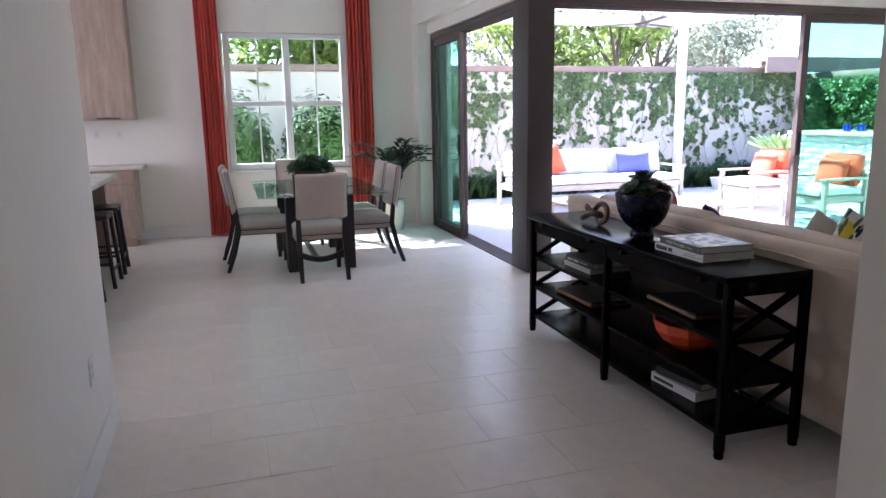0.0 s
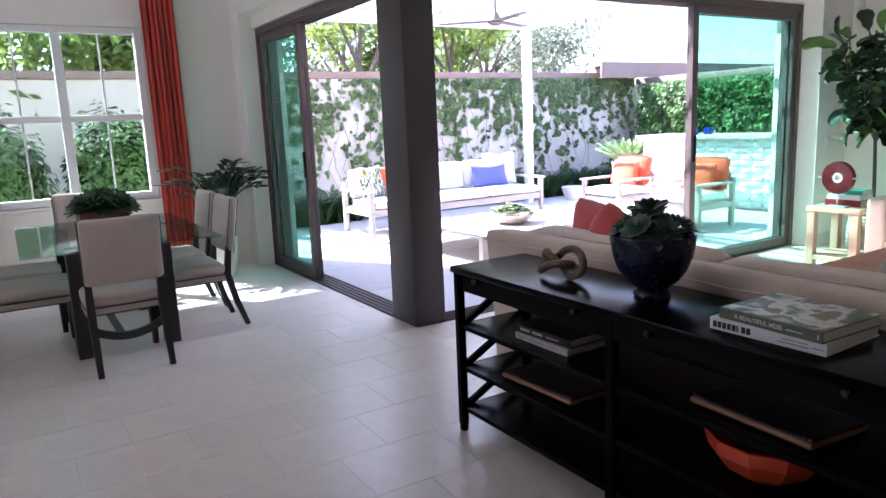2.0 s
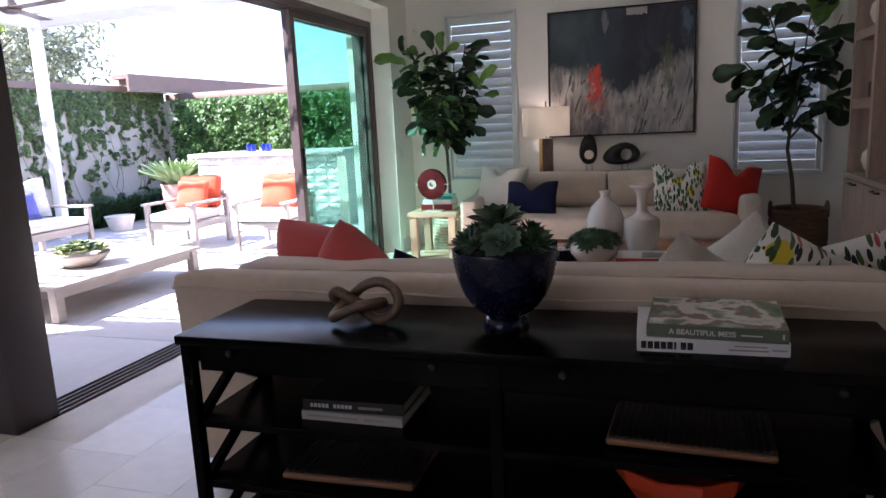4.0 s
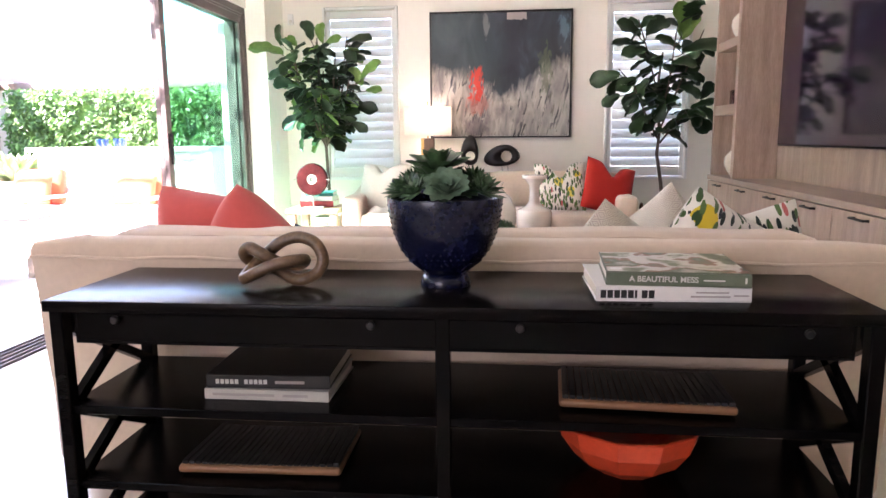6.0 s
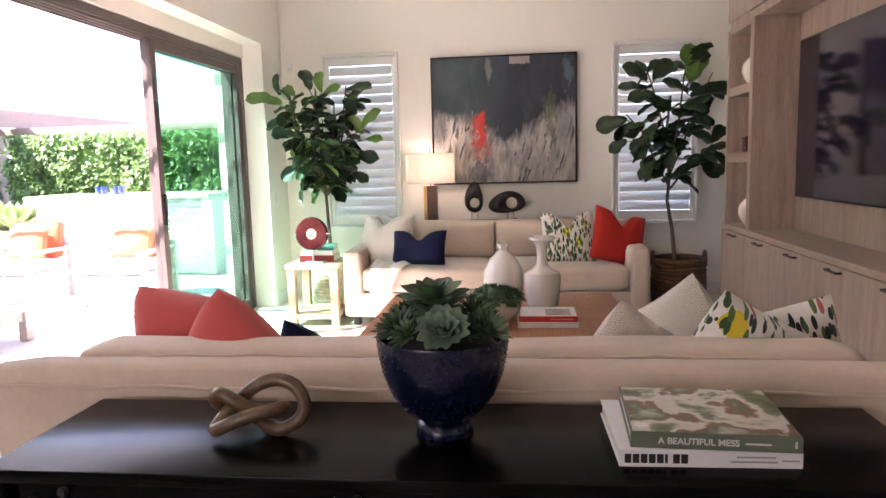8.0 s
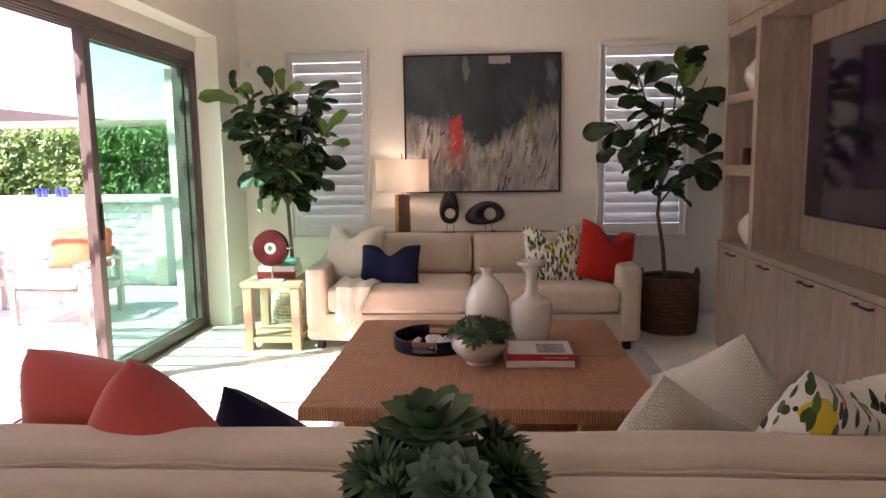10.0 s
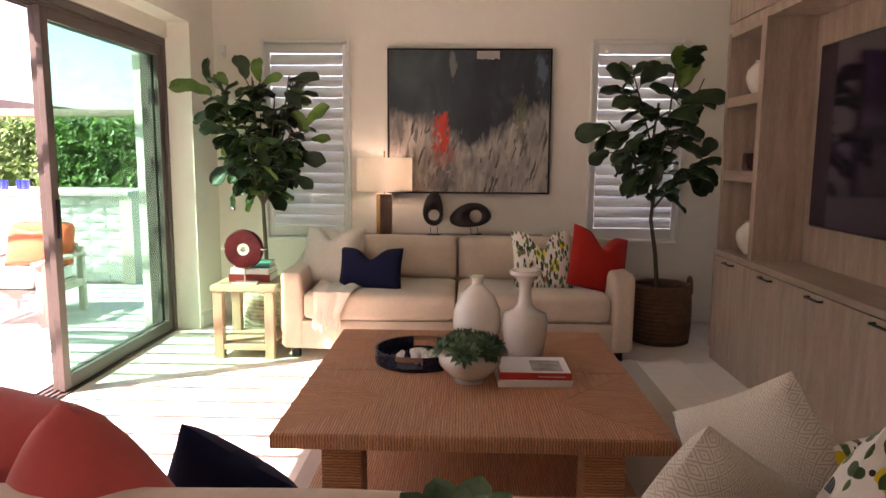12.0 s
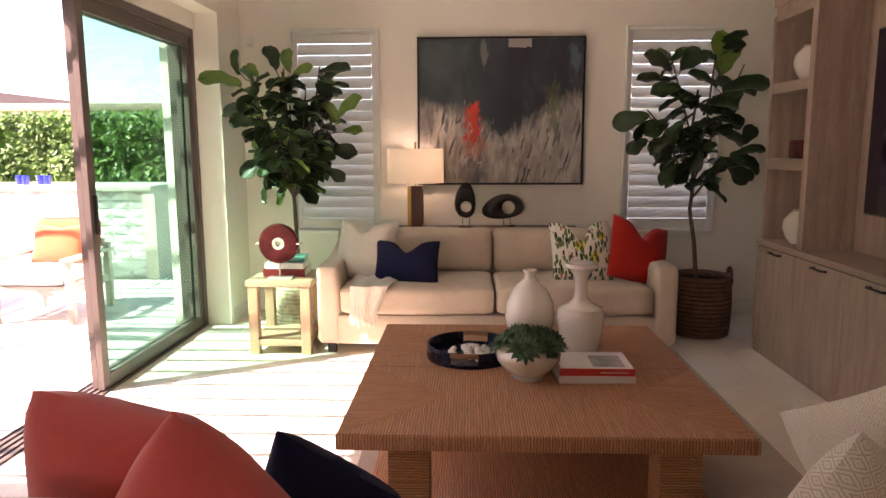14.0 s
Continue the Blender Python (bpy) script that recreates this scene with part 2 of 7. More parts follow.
def tube(bm, pts, radius, segs=10, closed=False):
    """A round tube along points; radius a number or one for each point."""
    pts = [Vector(p) for p in pts]
    n = len(pts)
    rad = radius if isinstance(radius, (list, tuple)) else [radius] * n
    t = bmesh.new()
    rings = []
    ref = Vector((0.13, 0.21, 0.97))
    for i, p in enumerate(pts):
        d = (pts[(i + 1) % n] - pts[i - 1]) if closed else (pts[min(i + 1, n - 1)] - pts[max(i - 1, 0)])
        d.normalize()
        u = ref - d * ref.dot(d)
        if u.length < 1e-3:
            u = d.orthogonal()
        u.normalize()
        ref = u
        v = d.cross(u)
        rings.append([t.verts.new(p + rad[i] * (u * math.cos(k * 2 * math.pi / segs) + v * math.sin(k * 2 * math.pi / segs))) for k in range(segs)])
    pairs = list(zip(rings, rings[1:]))
    for a, b in pairs:
        for k in range(segs):
            j = (k + 1) % segs
            t.faces.new((a[k], a[j], b[j], b[k]))
    if closed:
        a, b = rings[-1], rings[0]
        off = min(range(segs), key=lambda s: (a[0].co - b[s].co).length)
        for k in range(segs):
            t.faces.new((a[k], a[(k + 1) % segs], b[(k + 1 + off) % segs], b[(k + off) % segs]))
    else:
        t.faces.new(rings[0][::-1])
        t.faces.new(rings[-1])
    bmesh.ops.recalc_face_normals(t, faces=t.faces[:])
    merge(bm, t)
    return bm


def mesh_of(name, bm, material, smooth=True, angle=40):
    me = bpy.data.meshes.new(name)
    bm.to_mesh(me)
    bm.free()
    for mt in (material if isinstance(material, (list, tuple)) else [material]):
        me.materials.append(mt)
    if smooth:
        me.shade_smooth()
        me.set_sharp_from_angle(angle=radians(angle))
    return me


def part(name, bm, material, parent=None, label="", m=None, smooth=True):
    ob = new(name, mesh_of(name, bm, material, smooth))
    if parent is not None:
        ob.parent = parent
    if m is not None:
        ob.matrix_basis = m
    if label:
        ob["label"] = label
    return ob


def thing(name, label, category, m=None, group=""):
    e = new(name)
    e.empty_display_size = 0.1
    if m is not None:
        e.matrix_basis = m
    return tagged(e, label, category, group)


def structure(name, bm, material, label="", category=""):
    return tagged(part(name, bm, material), label, category, kind="structure")


def pillow(w, h, d, chop=0.0, soft_corners=0.03, n=20, pinch=0.09):
    """A stuffed square pillow standing on its lower edge, in the xz plane; chop: dent in its upper edge."""
    bm = bmesh.new()
    grid = {}
    for side in (1, -1):
        for i in range(n + 1):
            for j in range(n + 1):
                u, v = 2 * i / n - 1, 2 * j / n - 1
                edge = i in (0, n) or j in (0, n)
                if side == -1 and edge:
                    grid[side, i, j] = grid[1, i, j]
                    continue
                x = u * (1 - pinch * (1 - v * v) * abs(u) ** 3 * 0.8)
                z = v * (1 - pinch * (1 - u * u) * abs(v) ** 3 * 0.8)
                k = 1 - soft_corners * (u * v) ** 4
                x, z = x * k, z * k
                y = side * (max(0, (1 - abs(u) ** 2.4) * (1 - abs(v) ** 2.4))) ** 0.5
                drop = chop * math.exp(-(u / 0.30) ** 2) * max(0, (v + 0.2) / 1.2) ** 1.5
                y *= 1 + 0.06 * noise.noise((u * 2, v * 2, side + w * 9)) - 0.25 * (drop / max(h, 0.01))
                grid[side, i, j] = bm.verts.new((x * w / 2, y * d / 2, (z + 1) * h / 2 - drop))
    for side in (1, -1):
        for i in range(n):
            for j in range(n):
                q = [grid[side, i, j], grid[side, i + 1, j], grid[side, i + 1, j + 1], grid[side, i, j + 1]]
                bm.faces.new(q if side == -1 else q[::-1])
    return bm


def cushion(x0, x1, y0, y1, z0, z1, r=0.045, puff=0.02, n=14):
    """A boxed seat cushion with crowned top and soft edges."""
    bm = bmesh.new()
    cube(bm, x0, x1, y0, y1, z0, z1)
    bmesh.ops.subdivide_edges(bm, edges=bm.edges[:], cuts=n, use_grid_fill=True)
    c = Vector(((x0 + x1) / 2, (y0 + y1) / 2, (z0 + z1) / 2))
    s = Vector((x1 - x0, y1 - y0, z1 - z0)) / 2
    for v in bm.verts:
        p = v.co - c
        q = Vector([max(-(s[k] - r), min(s[k] - r, p[k])) for k in range(3)])
        o = p - q
        if o.length > 1e-6:
            p = q + o.normalized() * min(r, max(abs(o.x), abs(o.y), abs(o.z)))
        a, b2, e = p.x / s.x, p.y / s.y, p.z / s.z
        small = min(range(3), key=lambda k: s[k])
        other = [(a, b2, e)[k] for k in range(3) if k != small]
        p[small] *= 1 + puff / s[small] * (1 - other[0] ** 2) * (1 - other[1] ** 2)
        p += Vector((noise.noise(v.co * 3.1), noise.noise(v.co * 3.3 + Vector((5, 0, 0))), noise.noise(v.co * 2.9 + Vector((0, 7, 0))))) * 0.006
        v.co = c + p
    return bm


def seg(x0, x1, n):
    return [x0 + (x1 - x0) * i / n for i in range(n + 1)]


# ---- the setting ----
CEIL_Z = 3.35
NY = 10.0
b = box(-3.2, 0.65, NY, NY + 0.16, 0, CEIL_Z)
cube(b, 2.15, 3.4, NY, NY + 0.16, 0, CEIL_Z)
cube(b, 0.65, 2.15, NY, NY + 0.16, 0, 0.80)
cube(b, 0.65, 2.15, NY, NY + 0.16, 2.46, CEIL_Z)
structure("wall_north", b, PAINT, "warm white plaster wall round the dining window", "wall")
structure("wall_dining_end", box(3.02, 3.46, 9.735, NY, 0, 2.57), PAINT, "warm white wall beside the dining sliding door", "wall")
structure("door_head_dining", box(3.15, 3.46, 6.68, 9.735, 2.445, 2.57), PAINT, "warm white recessed head over the dining sliding door", "wall")
structure("wall_dining_east", box(3.02, 3.46, 6.48, NY, 2.57, CEIL_Z), PAINT, "warm white header over the dining sliding door", "wall")
structure("wall_living_end", box(7.815, 8.36, 6.48, 6.97, 0, 2.57), PAINT, "warm white wall beside the living sliding door", "wall")
structure("door_head", box(3.46, 7.815, 6.665, 6.97, 2.445, 2.57), PAINT, "warm white recessed head over the living sliding door", "wall")
structure("wall_living_north", box(3.46, 8.36, 6.48, 6.97, 2.57, CEIL_Z), PAINT, "warm white wall and header over the living sliding door", "wall")
WINS = [(5.275, 6.015), (2.293, 3.077)]
b = box(8.36, 8.52, 1.4, 2.293, 0, CEIL_Z)
cube(b, 8.36, 8.52, 3.077, 5.275, 0, CEIL_Z)
cube(b, 8.36, 8.52, 6.015, 6.97, 0, CEIL_Z)
for y0, y1 in WINS:
    cube(b, 8.36, 8.52, y0, y1, 0, 0.76)
    cube(b, 8.36, 8.52, y0, y1, 2.49, CEIL_Z)
structure("wall_east", b, PAINT, "warm white plaster wall behind the far sofa", "wall")
b = box(-0.15, 0.431, 1.55, 1.7, 0, CEIL_Z)
cube(b, 1.416, 8.36, 1.55, 1.7, 0, CEIL_Z)
cube(b, 0.431, 1.416, 1.55, 1.7, 2.2, CEIL_Z)
structure("wall_south", b, PAINT, "warm white wall with the hall doorway", "wall")
b = box(-0.15, 0.01, 1.7, 4.53, 0, CEIL_Z)
cube(b, -3.2, -0.15, 4.38, 4.53, 0, CEIL_Z)
structure("wall_kitchen", b, PAINT, "warm white wall that ends beside the kitchen", "wall")
structure("wall_west", box(-3.36, -3.2, 4.33, NY + 0.16, 0, CEIL_Z), PAINT, "warm white kitchen end wall", "wall")
b = box(-0.2, -0.05, -0.8, 1.55, 0, CEIL_Z)
cube(b, 2.2, 2.35, -0.8, 1.55, 0, CEIL_Z)
cube(b, -0.05, 2.2, -0.8, -0.65, 0, CEIL_Z)
structure("wall_hall", b, PAINT, "warm white hall walls", "wall")
b = box(-3.36, 3.46, -0.8, NY + 0.16, CEIL_Z, CEIL_Z + 0.15)
cube(b, 3.46, 8.52, 1.4, 6.95, CEIL_Z, CEIL_Z + 0.15)
structure("ceiling", b, CEIL, "plain white ceiling", "ceiling")
b = box(-3.36, 3.18, -0.8, NY, -0.2, -0.0012)
cube(b, 3.18, 8.36, 1.55, 6.685, -0.2, -0.0012)
FLOOR = structure("floor", b, GROUT, "large pale porcelain tiles with thin joints", "floor")
b = box(7.84, 8.345, 6.465, 6.478, 0, 0.13)
cube(b, 8.345, 8.358, 1.72, 6.44, 0, 0.13)
structure("baseboard", b, TRIM, "white painted baseboard", "baseboard")
b = box(0.011, 0.023, 1.715, 4.53, 0, 0.13)
structure("baseboard_kitchen", b, TRIM, "white painted baseboard", "baseboard")
b = box(-0.6, 2.95, NY - 0.013, NY - 0.001, 0, 0.13)
structure("baseboard_north", b, TRIM, "white painted baseboard", "baseboard")

# sliding doors and the corner post
post = structure("corner_post", box(3.175, 3.43, 6.69, 7.04, 0, 2.445, 0.012, 2), POSTM, "dark bronze square post at the corner of the sliding doors", "post")


def slider(name, a, b_end, along, inner, lead, label):
    """Frame, tracks and one parked panel. along 'y': in the plane x = inner; 'x': in the plane y = inner."""
    def put(bm, u0, u1, w0, w1, z0, z1, bev=0.003):
        if along == "y":
            cube(bm, inner + w0, inner + w1, u0, u1, z0, z1, bev, 1)
        else:
            cube(bm, u0, u1, inner + w0, inner + w1, z0, z1, bev, 1)
    root = thing(name, label, "sliding door")
    f = bmesh.new()
    jamb = (b_end - 0.05, b_end)
    put(f, jamb[0], jamb[1], 0, 0.2, 0, 2.44)
    part("door_frame", f, BRONZE, root)
    f = bmesh.new()
    put(f, a, b_end - 0.051, 0, 0.2, 2.38, 2.44)
    for k in range(4):
        put(f, a, b_end - 0.051, 0.012 + k * 0.05, 0.022 + k * 0.05, 2.36, 2.381)
    part("head_track", f, BRONZE, root)
    f = bmesh.new()
    put(f, a, b_end - 0.051, 0, 0.2, -0.03, 0.002)
    for k in range(5):
        put(f, a, b_end - 0.051, 0.004 + k * 0.045, 0.014 + k * 0.045, 0.002, 0.012)
    part("floor_track", f, BRONZE, root)
    for k, w in enumerate((0.02, 0.075)):
        u0, u1 = lead + k * 0.03, b_end - 0.055 - k * 0.004
        p = bmesh.new()
        put(p, u0, u0 + 0.075, w, w + 0.04, 0.014, 2.36)
        put(p, u1 - 0.06, u1, w, w + 0.04, 0.014, 2.36)
        put(p, u0 + 0.075, u1 - 0.06, w, w + 0.04, 0.014, 0.10)
        put(p, u0 + 0.075, u1 - 0.06, w, w + 0.04, 2.29, 2.36)
        leaf = part("door_panel", p, BRONZE, root, "bronze-framed sliding panel, parked open")
        if k == 0:
            g = bmesh.new()
            put(g, u0 + 0.07, u1 - 0.055, w + 0.012, w + 0.026, 0.095, 2.295, 0)
            part("pane", g, TINT, leaf, "green-tinted glass")
            h = bmesh.new()
            put(h, u0 + 0.028, u0 + 0.048, w - 0.022, w, 0.98, 1.22)
            part("handle", h, BLACK, leaf, "slim dark pull handle")
        if k:
            g = bmesh.new()
            put(g, u0 + 0.07, u1 - 0.055, w + 0.014, w + 0.022, 0.095, 2.295, 0)
            part("pane", g, CLEAR, leaf)
    return root


slider("sliding_door", 7.045, 9.73, "y", 3.185, 8.62, "bronze-framed glass sliding door, open beside the dining table")
slider("sliding_door", 3.435, 7.81, "x", 6.68, 6.15, "bronze-framed glass sliding door, open to the patio")

# dining window
b = bmesh.new()
X0, X1, Z0, Z1 = 0.655, 2.145, 0.805, 2.455
win = thing("window_1", "white-framed double-hung twin window over the garden", "window")
win["kind"] = "structure"
for x0, x1, z0, z1 in ((X0, X0 + 0.07, Z0, Z1), (X1 - 0.07, X1, Z0, Z1), (X0 + 0.07, X1 - 0.07, Z1 - 0.06, Z1), (X0 + 0.07, X1 - 0.07, Z0, Z0 + 0.07), (1.36, 1.44, Z0 + 0.07, Z1 - 0.06)):
    cube(b, x0, x1, NY + 0.01, NY + 0.12, z0, z1, 0.004, 1)
part("window_frame", b, TRIM, win)
for xa, xb in ((X0 + 0.07, 1.36), (1.44, X1 - 0.07)):
    s = bmesh.new()
    cube(s, xa, xb, NY + 0.03, NY + 0.09, 1.58, 1.64, 0.004, 1)
    xm = (xa + xb) / 2
    cube(s, xm - 0.008, xm + 0.008, NY + 0.045, NY + 0.07, Z0 + 0.07, 1.58)
    cube(s, xm - 0.008, xm + 0.008, NY + 0.045, NY + 0.07, 1.64, Z1 - 0.06)
    part("sash", s, TRIM, win, "white sash rail and thin glazing bar")
    for za, zb in ((Z0 + 0.07, 1.58), (1.64, Z1 - 0.06)):
        part("pane", box(xa, xb, NY + 0.055, NY + 0.06, za, zb), LOWE, win)
part("window_sill", box(X0 - 0.03, X1 + 0.03, NY - 0.035, NY + 0.05, Z0 - 0.035, Z0 - 0.005, 0.006), TRIM, win)


LOUVRE = mat("hollow_white_louvre", (0.80, 0.79, 0.76), rough=0.4, vary=0.02, scale=3)
_n, _l = LOUVRE.node_tree.nodes, LOUVRE.node_tree.links
_t, _m = _n.new("ShaderNodeBsdfTranslucent"), _n.new("ShaderNodeMixShader")
_t.inputs[0].default_value = (0.82, 0.84, 0.86, 1)
_m.inputs[0].default_value = 0.16
_l.new(_n["Principled BSDF"].outputs[0], _m.inputs[1])
_l.new(_t.outputs[0], _m.inputs[2])
_l.new(_m.outputs[0], _n["Material Output"].inputs[0])


def shutter_window(name, y0, y1):
    root = thing(name, "white plantation shutters with tilted louvres in a white frame", "window")
    root["kind"] = "structure"
    f = bmesh.new()
    a0, a1, z0, z1 = y0 - 0.03, y1 + 0.03, 0.725, 2.525
    for ya, yb, za, zb in ((a0, y0 - 0.001, z0, z1), (y1 + 0.001, a1, z0, z1), (y0 - 0.001, y1 + 0.001, z0, 0.757), (y0 - 0.001, y1 + 0.001, 2.493, z1)):
        cube(f, 8.325, 8.358, ya, yb, za, zb, 0.008, 2)
    part("window_frame", f, TRIM, root)
    s = bmesh.new()
    for ya, yb, za, zb in ((y0 + 0.003, y0 + 0.042, 0.763, 2.487), (y1 - 0.042, y1 - 0.003, 0.763, 2.487), (y0 + 0.042, y1 - 0.042, 0.763, 0.86), (y0 + 0.042, y1 - 0.042, 2.405, 2.487)):
        cube(s, 8.362, 8.392, ya, yb, za, zb, 0.004, 1)
    part("shutter_frame", s, TRIM, root)
    lou = mesh_of("louvre", box(-0.052, 0.052, y0 + 0.044, y1 - 0.044, -0.005, 0.005, 0.004, 2), LOUVRE)
    for i in range(16):
        o = new("louvre", lou)
        o.parent = root
        o.matrix_basis = pose(8.378, 0, 0.912 + i * 0.096, 0, -67, 0)
    part("pane", box(8.475, 8.48, y0, y1, 0.76, 2.49), CLEAR, root)


shutter_window("window_2", *WINS[0])
shutter_window("window_3", *WINS[1])

# garden ground, patio and garden walls
G = bmesh.new()
cube(G, -400, 400, -400, 400, -0.6, -0.21)
structure("ground", G, GROUND, "dry garden earth reaching to the horizon", "ground")
structure("patio_base", box(3.40, 13.0, 6.87, 12.1, -0.2, -0.035), GROUT, "concrete bed under the patio pavers", "pavement")
structure("planting_bed", box(-4.0, 13.0, 12.1, 13.2, -0.2, -0.06), GROUND, "planted bed along the garden wall", "bed")
structure("side_yard", box(-4.0, 3.36, NY + 0.16, 12.1, -0.2, -0.05), GROUND, "bare earth beside the house", "bed")
WALLY = 13.2
b = box(-5, 12.6, WALLY, WALLY + 0.25, -0.2, 2.20)
garden = structure("garden_wall", b, STUCCO, "cream stucco garden wall overgrown with ivy", "wall")
part("wall_cap", box(-5.05, 12.65, WALLY - 0.05, WALLY + 0.3, 2.20, 2.31, 0.01), CAPM, garden, "brown stone cap")
g2 = structure("garden_wall_side", box(12.6, 12.85, 3.0, WALLY + 0.25, -0.2, 2.06), STUCCO, "cream stucco side wall behind the hedge", "wall")
part("wall_cap", box(12.55, 12.9, 3.0, WALLY - 0.06, 2.06, 2.18, 0.01), CAPM, g2, "brown stone cap")
# added out of view: pale ground that throws daylight up at the louvres
structure("side_path", box(8.53, 12.5, 0.0, 6.86, -0.2, -0.02), PAVER, "unseen pale slab that bounces daylight into the shutters", "pavement")


# ---- living room: console table ----
console = thing("console_table", "black-stained wooden console table with two open shelf tiers behind the sofa", "table", Matrix.Diagonal((1, 1, 1.019, 1)))
CY0, CY1 = 3.226, 5.138
part("tabletop", box(2.487, 2.92, CY0 - 0.005, CY1 + 0.005, 0.752, 0.78, 0.004), EBONY, console)
b = box(2.512, 2.53, CY0 + 0.06, CY1 - 0.06, 0.672, 0.752)
cube(b, 2.905, 2.92, CY0 + 0.06, CY1 - 0.06, 0.69, 0.752)
cube(b, 2.56, 2.88, CY0 + 0.012, CY0 + 0.03, 0.69, 0.752)
cube(b, 2.56, 2.88, CY1 - 0.03, CY1 - 0.012, 0.69, 0.752)
part("apron", b, EBONY, console)
for k in range(2):
    ya = CY0 + 0.065 + k * (CY1 - CY0 - 0.13) / 2
    dr = part("drawer_front", box(2.505, 2.512, ya + 0.004, ya + (CY1 - CY0 - 0.13) / 2 - 0.004, 0.68, 0.747, 0.002, 1), EBONY, console)
for yk in (4.962, 4.345, 4.006, 3.391):
    kb = lathe(bmesh.new(), [(0.0, 0.022), (0.008, 0.021), (0.011, 0.015), (0.009, 0.008), (0.005, 0.005), (0.005, 0.0)], 14, pose(2.505, yk, 0.735, 0, -90, 0))
    part("knob", kb, BLACK, console, "small round dark metal knob")
for x in (2.502, 2.89):
    for y in (CY0, (CY0 + CY1) / 2 - 0.017, CY1 - 0.034):
        if x > 2.6 and 3.5 < y < 4.5:
            continue
        lg = box(x, x + 0.038, y, y + 0.034, 0.03, 0.752, 0.003, 1)
        lathe(lg, [(0.0, 0.0), (0.018, 0.0), (0.022, 0.012), (0.019, 0.032)], 12, pose(x + 0.019, y + 0.017, 0))
        part("leg", lg, EBONY, console)
for z in (0.10, 0.295, 0.49):
    part("shelf", box(2.515, 2.915, CY0 + 0.012, CY1 - 0.012, z, z + 0.022, 0.002, 1), EBONY, console)
for y in (CY0 + 0.022, CY1 - 0.022):
    for za, zb in ((0.124, 0.295), (0.319, 0.49), (0.514, 0.70)):
        br = beam(bmesh.new(), (2.545, y, za), (2.885, y, zb), 0.022, 0.028)
        beam(br, (2.545, y, zb), (2.885, y, za), 0.022, 0.024)
        part("cross_brace", br, EBONY, console)

# ---- sofas ----
def sofa(name, label, m, width, depth, back_z, seat_z, rise, arm=0.17):
    """Front along +y in its own frame, back edge at y = 0, x from 0 to width."""
    root = thing(name, label, "sofa", m, "living room sofas")
    f = cushion(0.02, width - 0.02, 0.03, depth - 0.01, 0.07, 0.30, 0.03, 0.0, 8)
    part("base", f, LINEN, root)
    bk = cushion(0.0, width, 0.0, 0.14, 0.08, back_z, 0.05, 0.012, 16)
    for v in bk.verts:
        h = max(0, (v.co.z - 0.35) / 0.5)
        v.co.y -= 0.05 * h
    part("backrest", bk, LINEN, root)
    tube_pts = [(0.03 + (width - 0.06) * i / 24, -0.055, back_z - 0.055 + 0.004 * math.sin(i * 1.7)) for i in range(25)]
    part("piping", tube(bmesh.new(), tube_pts, 0.005, 6), LINEN, root)
    for x0 in (0.0, width - arm):
        a = cushion(x0, x0 + arm, 0.05, depth, 0.08, 0.66, 0.045, 0.008, 12)
        for v in a.verts:
            if v.co.z > 0.45:
                v.co.z += (back_z - 0.70) * max(0, min(1, 1 - v.co.y / depth * 1.9)) ** 1.3 * (v.co.z - 0.45) / 0.2
        part("arm", a, LINEN, root)
    n = 2
    w = (width - 2 * arm) / n
    for k in range(n):
        x0 = arm + k * w
        part("seat_cushion", cushion(x0 + 0.004, x0 + w - 0.004, 0.22, depth + 0.015, 0.30, seat_z, 0.05, 0.02), LINEN, root)
        c = cushion(x0 + 0.006, x0 + w - 0.006, 0.0, 0.21, 0.0, back_z + rise - seat_z, 0.06, 0.035)
        zt = back_z + rise - seat_z
        pts = [(x0 + 0.03 + (w - 0.06) * i / 20, -0.004 - 0.010 * math.sin(math.pi * i / 20), zt - 0.03 + 0.022 * math.sin(math.pi * i / 20) + 0.003 * math.sin(i * 1.3 + k)) for i in range(21)]
        bc = part("back_cushion", c, LINEN, root, "", pose(0, 0.105, seat_z - 0.01, 1, 0, 0))
        part("piping", tube(bmesh.new(), pts, 0.0045, 6), LINEN, bc)
    for x in (0.07, width - 0.13):
        for y in (0.06, depth - 0.12):
            part("leg", box(x, x + 0.06, y, y + 0.06, 0, 0.08, 0.004, 1), DARKLEG, root, "short dark wooden leg")
    return root


sofa("sofa", "oatmeal linen sofa with its back to the console table", pose(3.005, 5.54, 0, 0, 0, -90), 2.61, 0.98, 0.872, 0.47, 0.014, 0.165)
sofa("sofa", "oatmeal linen two-cushion sofa with sloping arms against the far wall", pose(7.92, 2.965, 0, 0, 0, 90), 2.595, 0.95, 0.825, 0.505, 0.03)


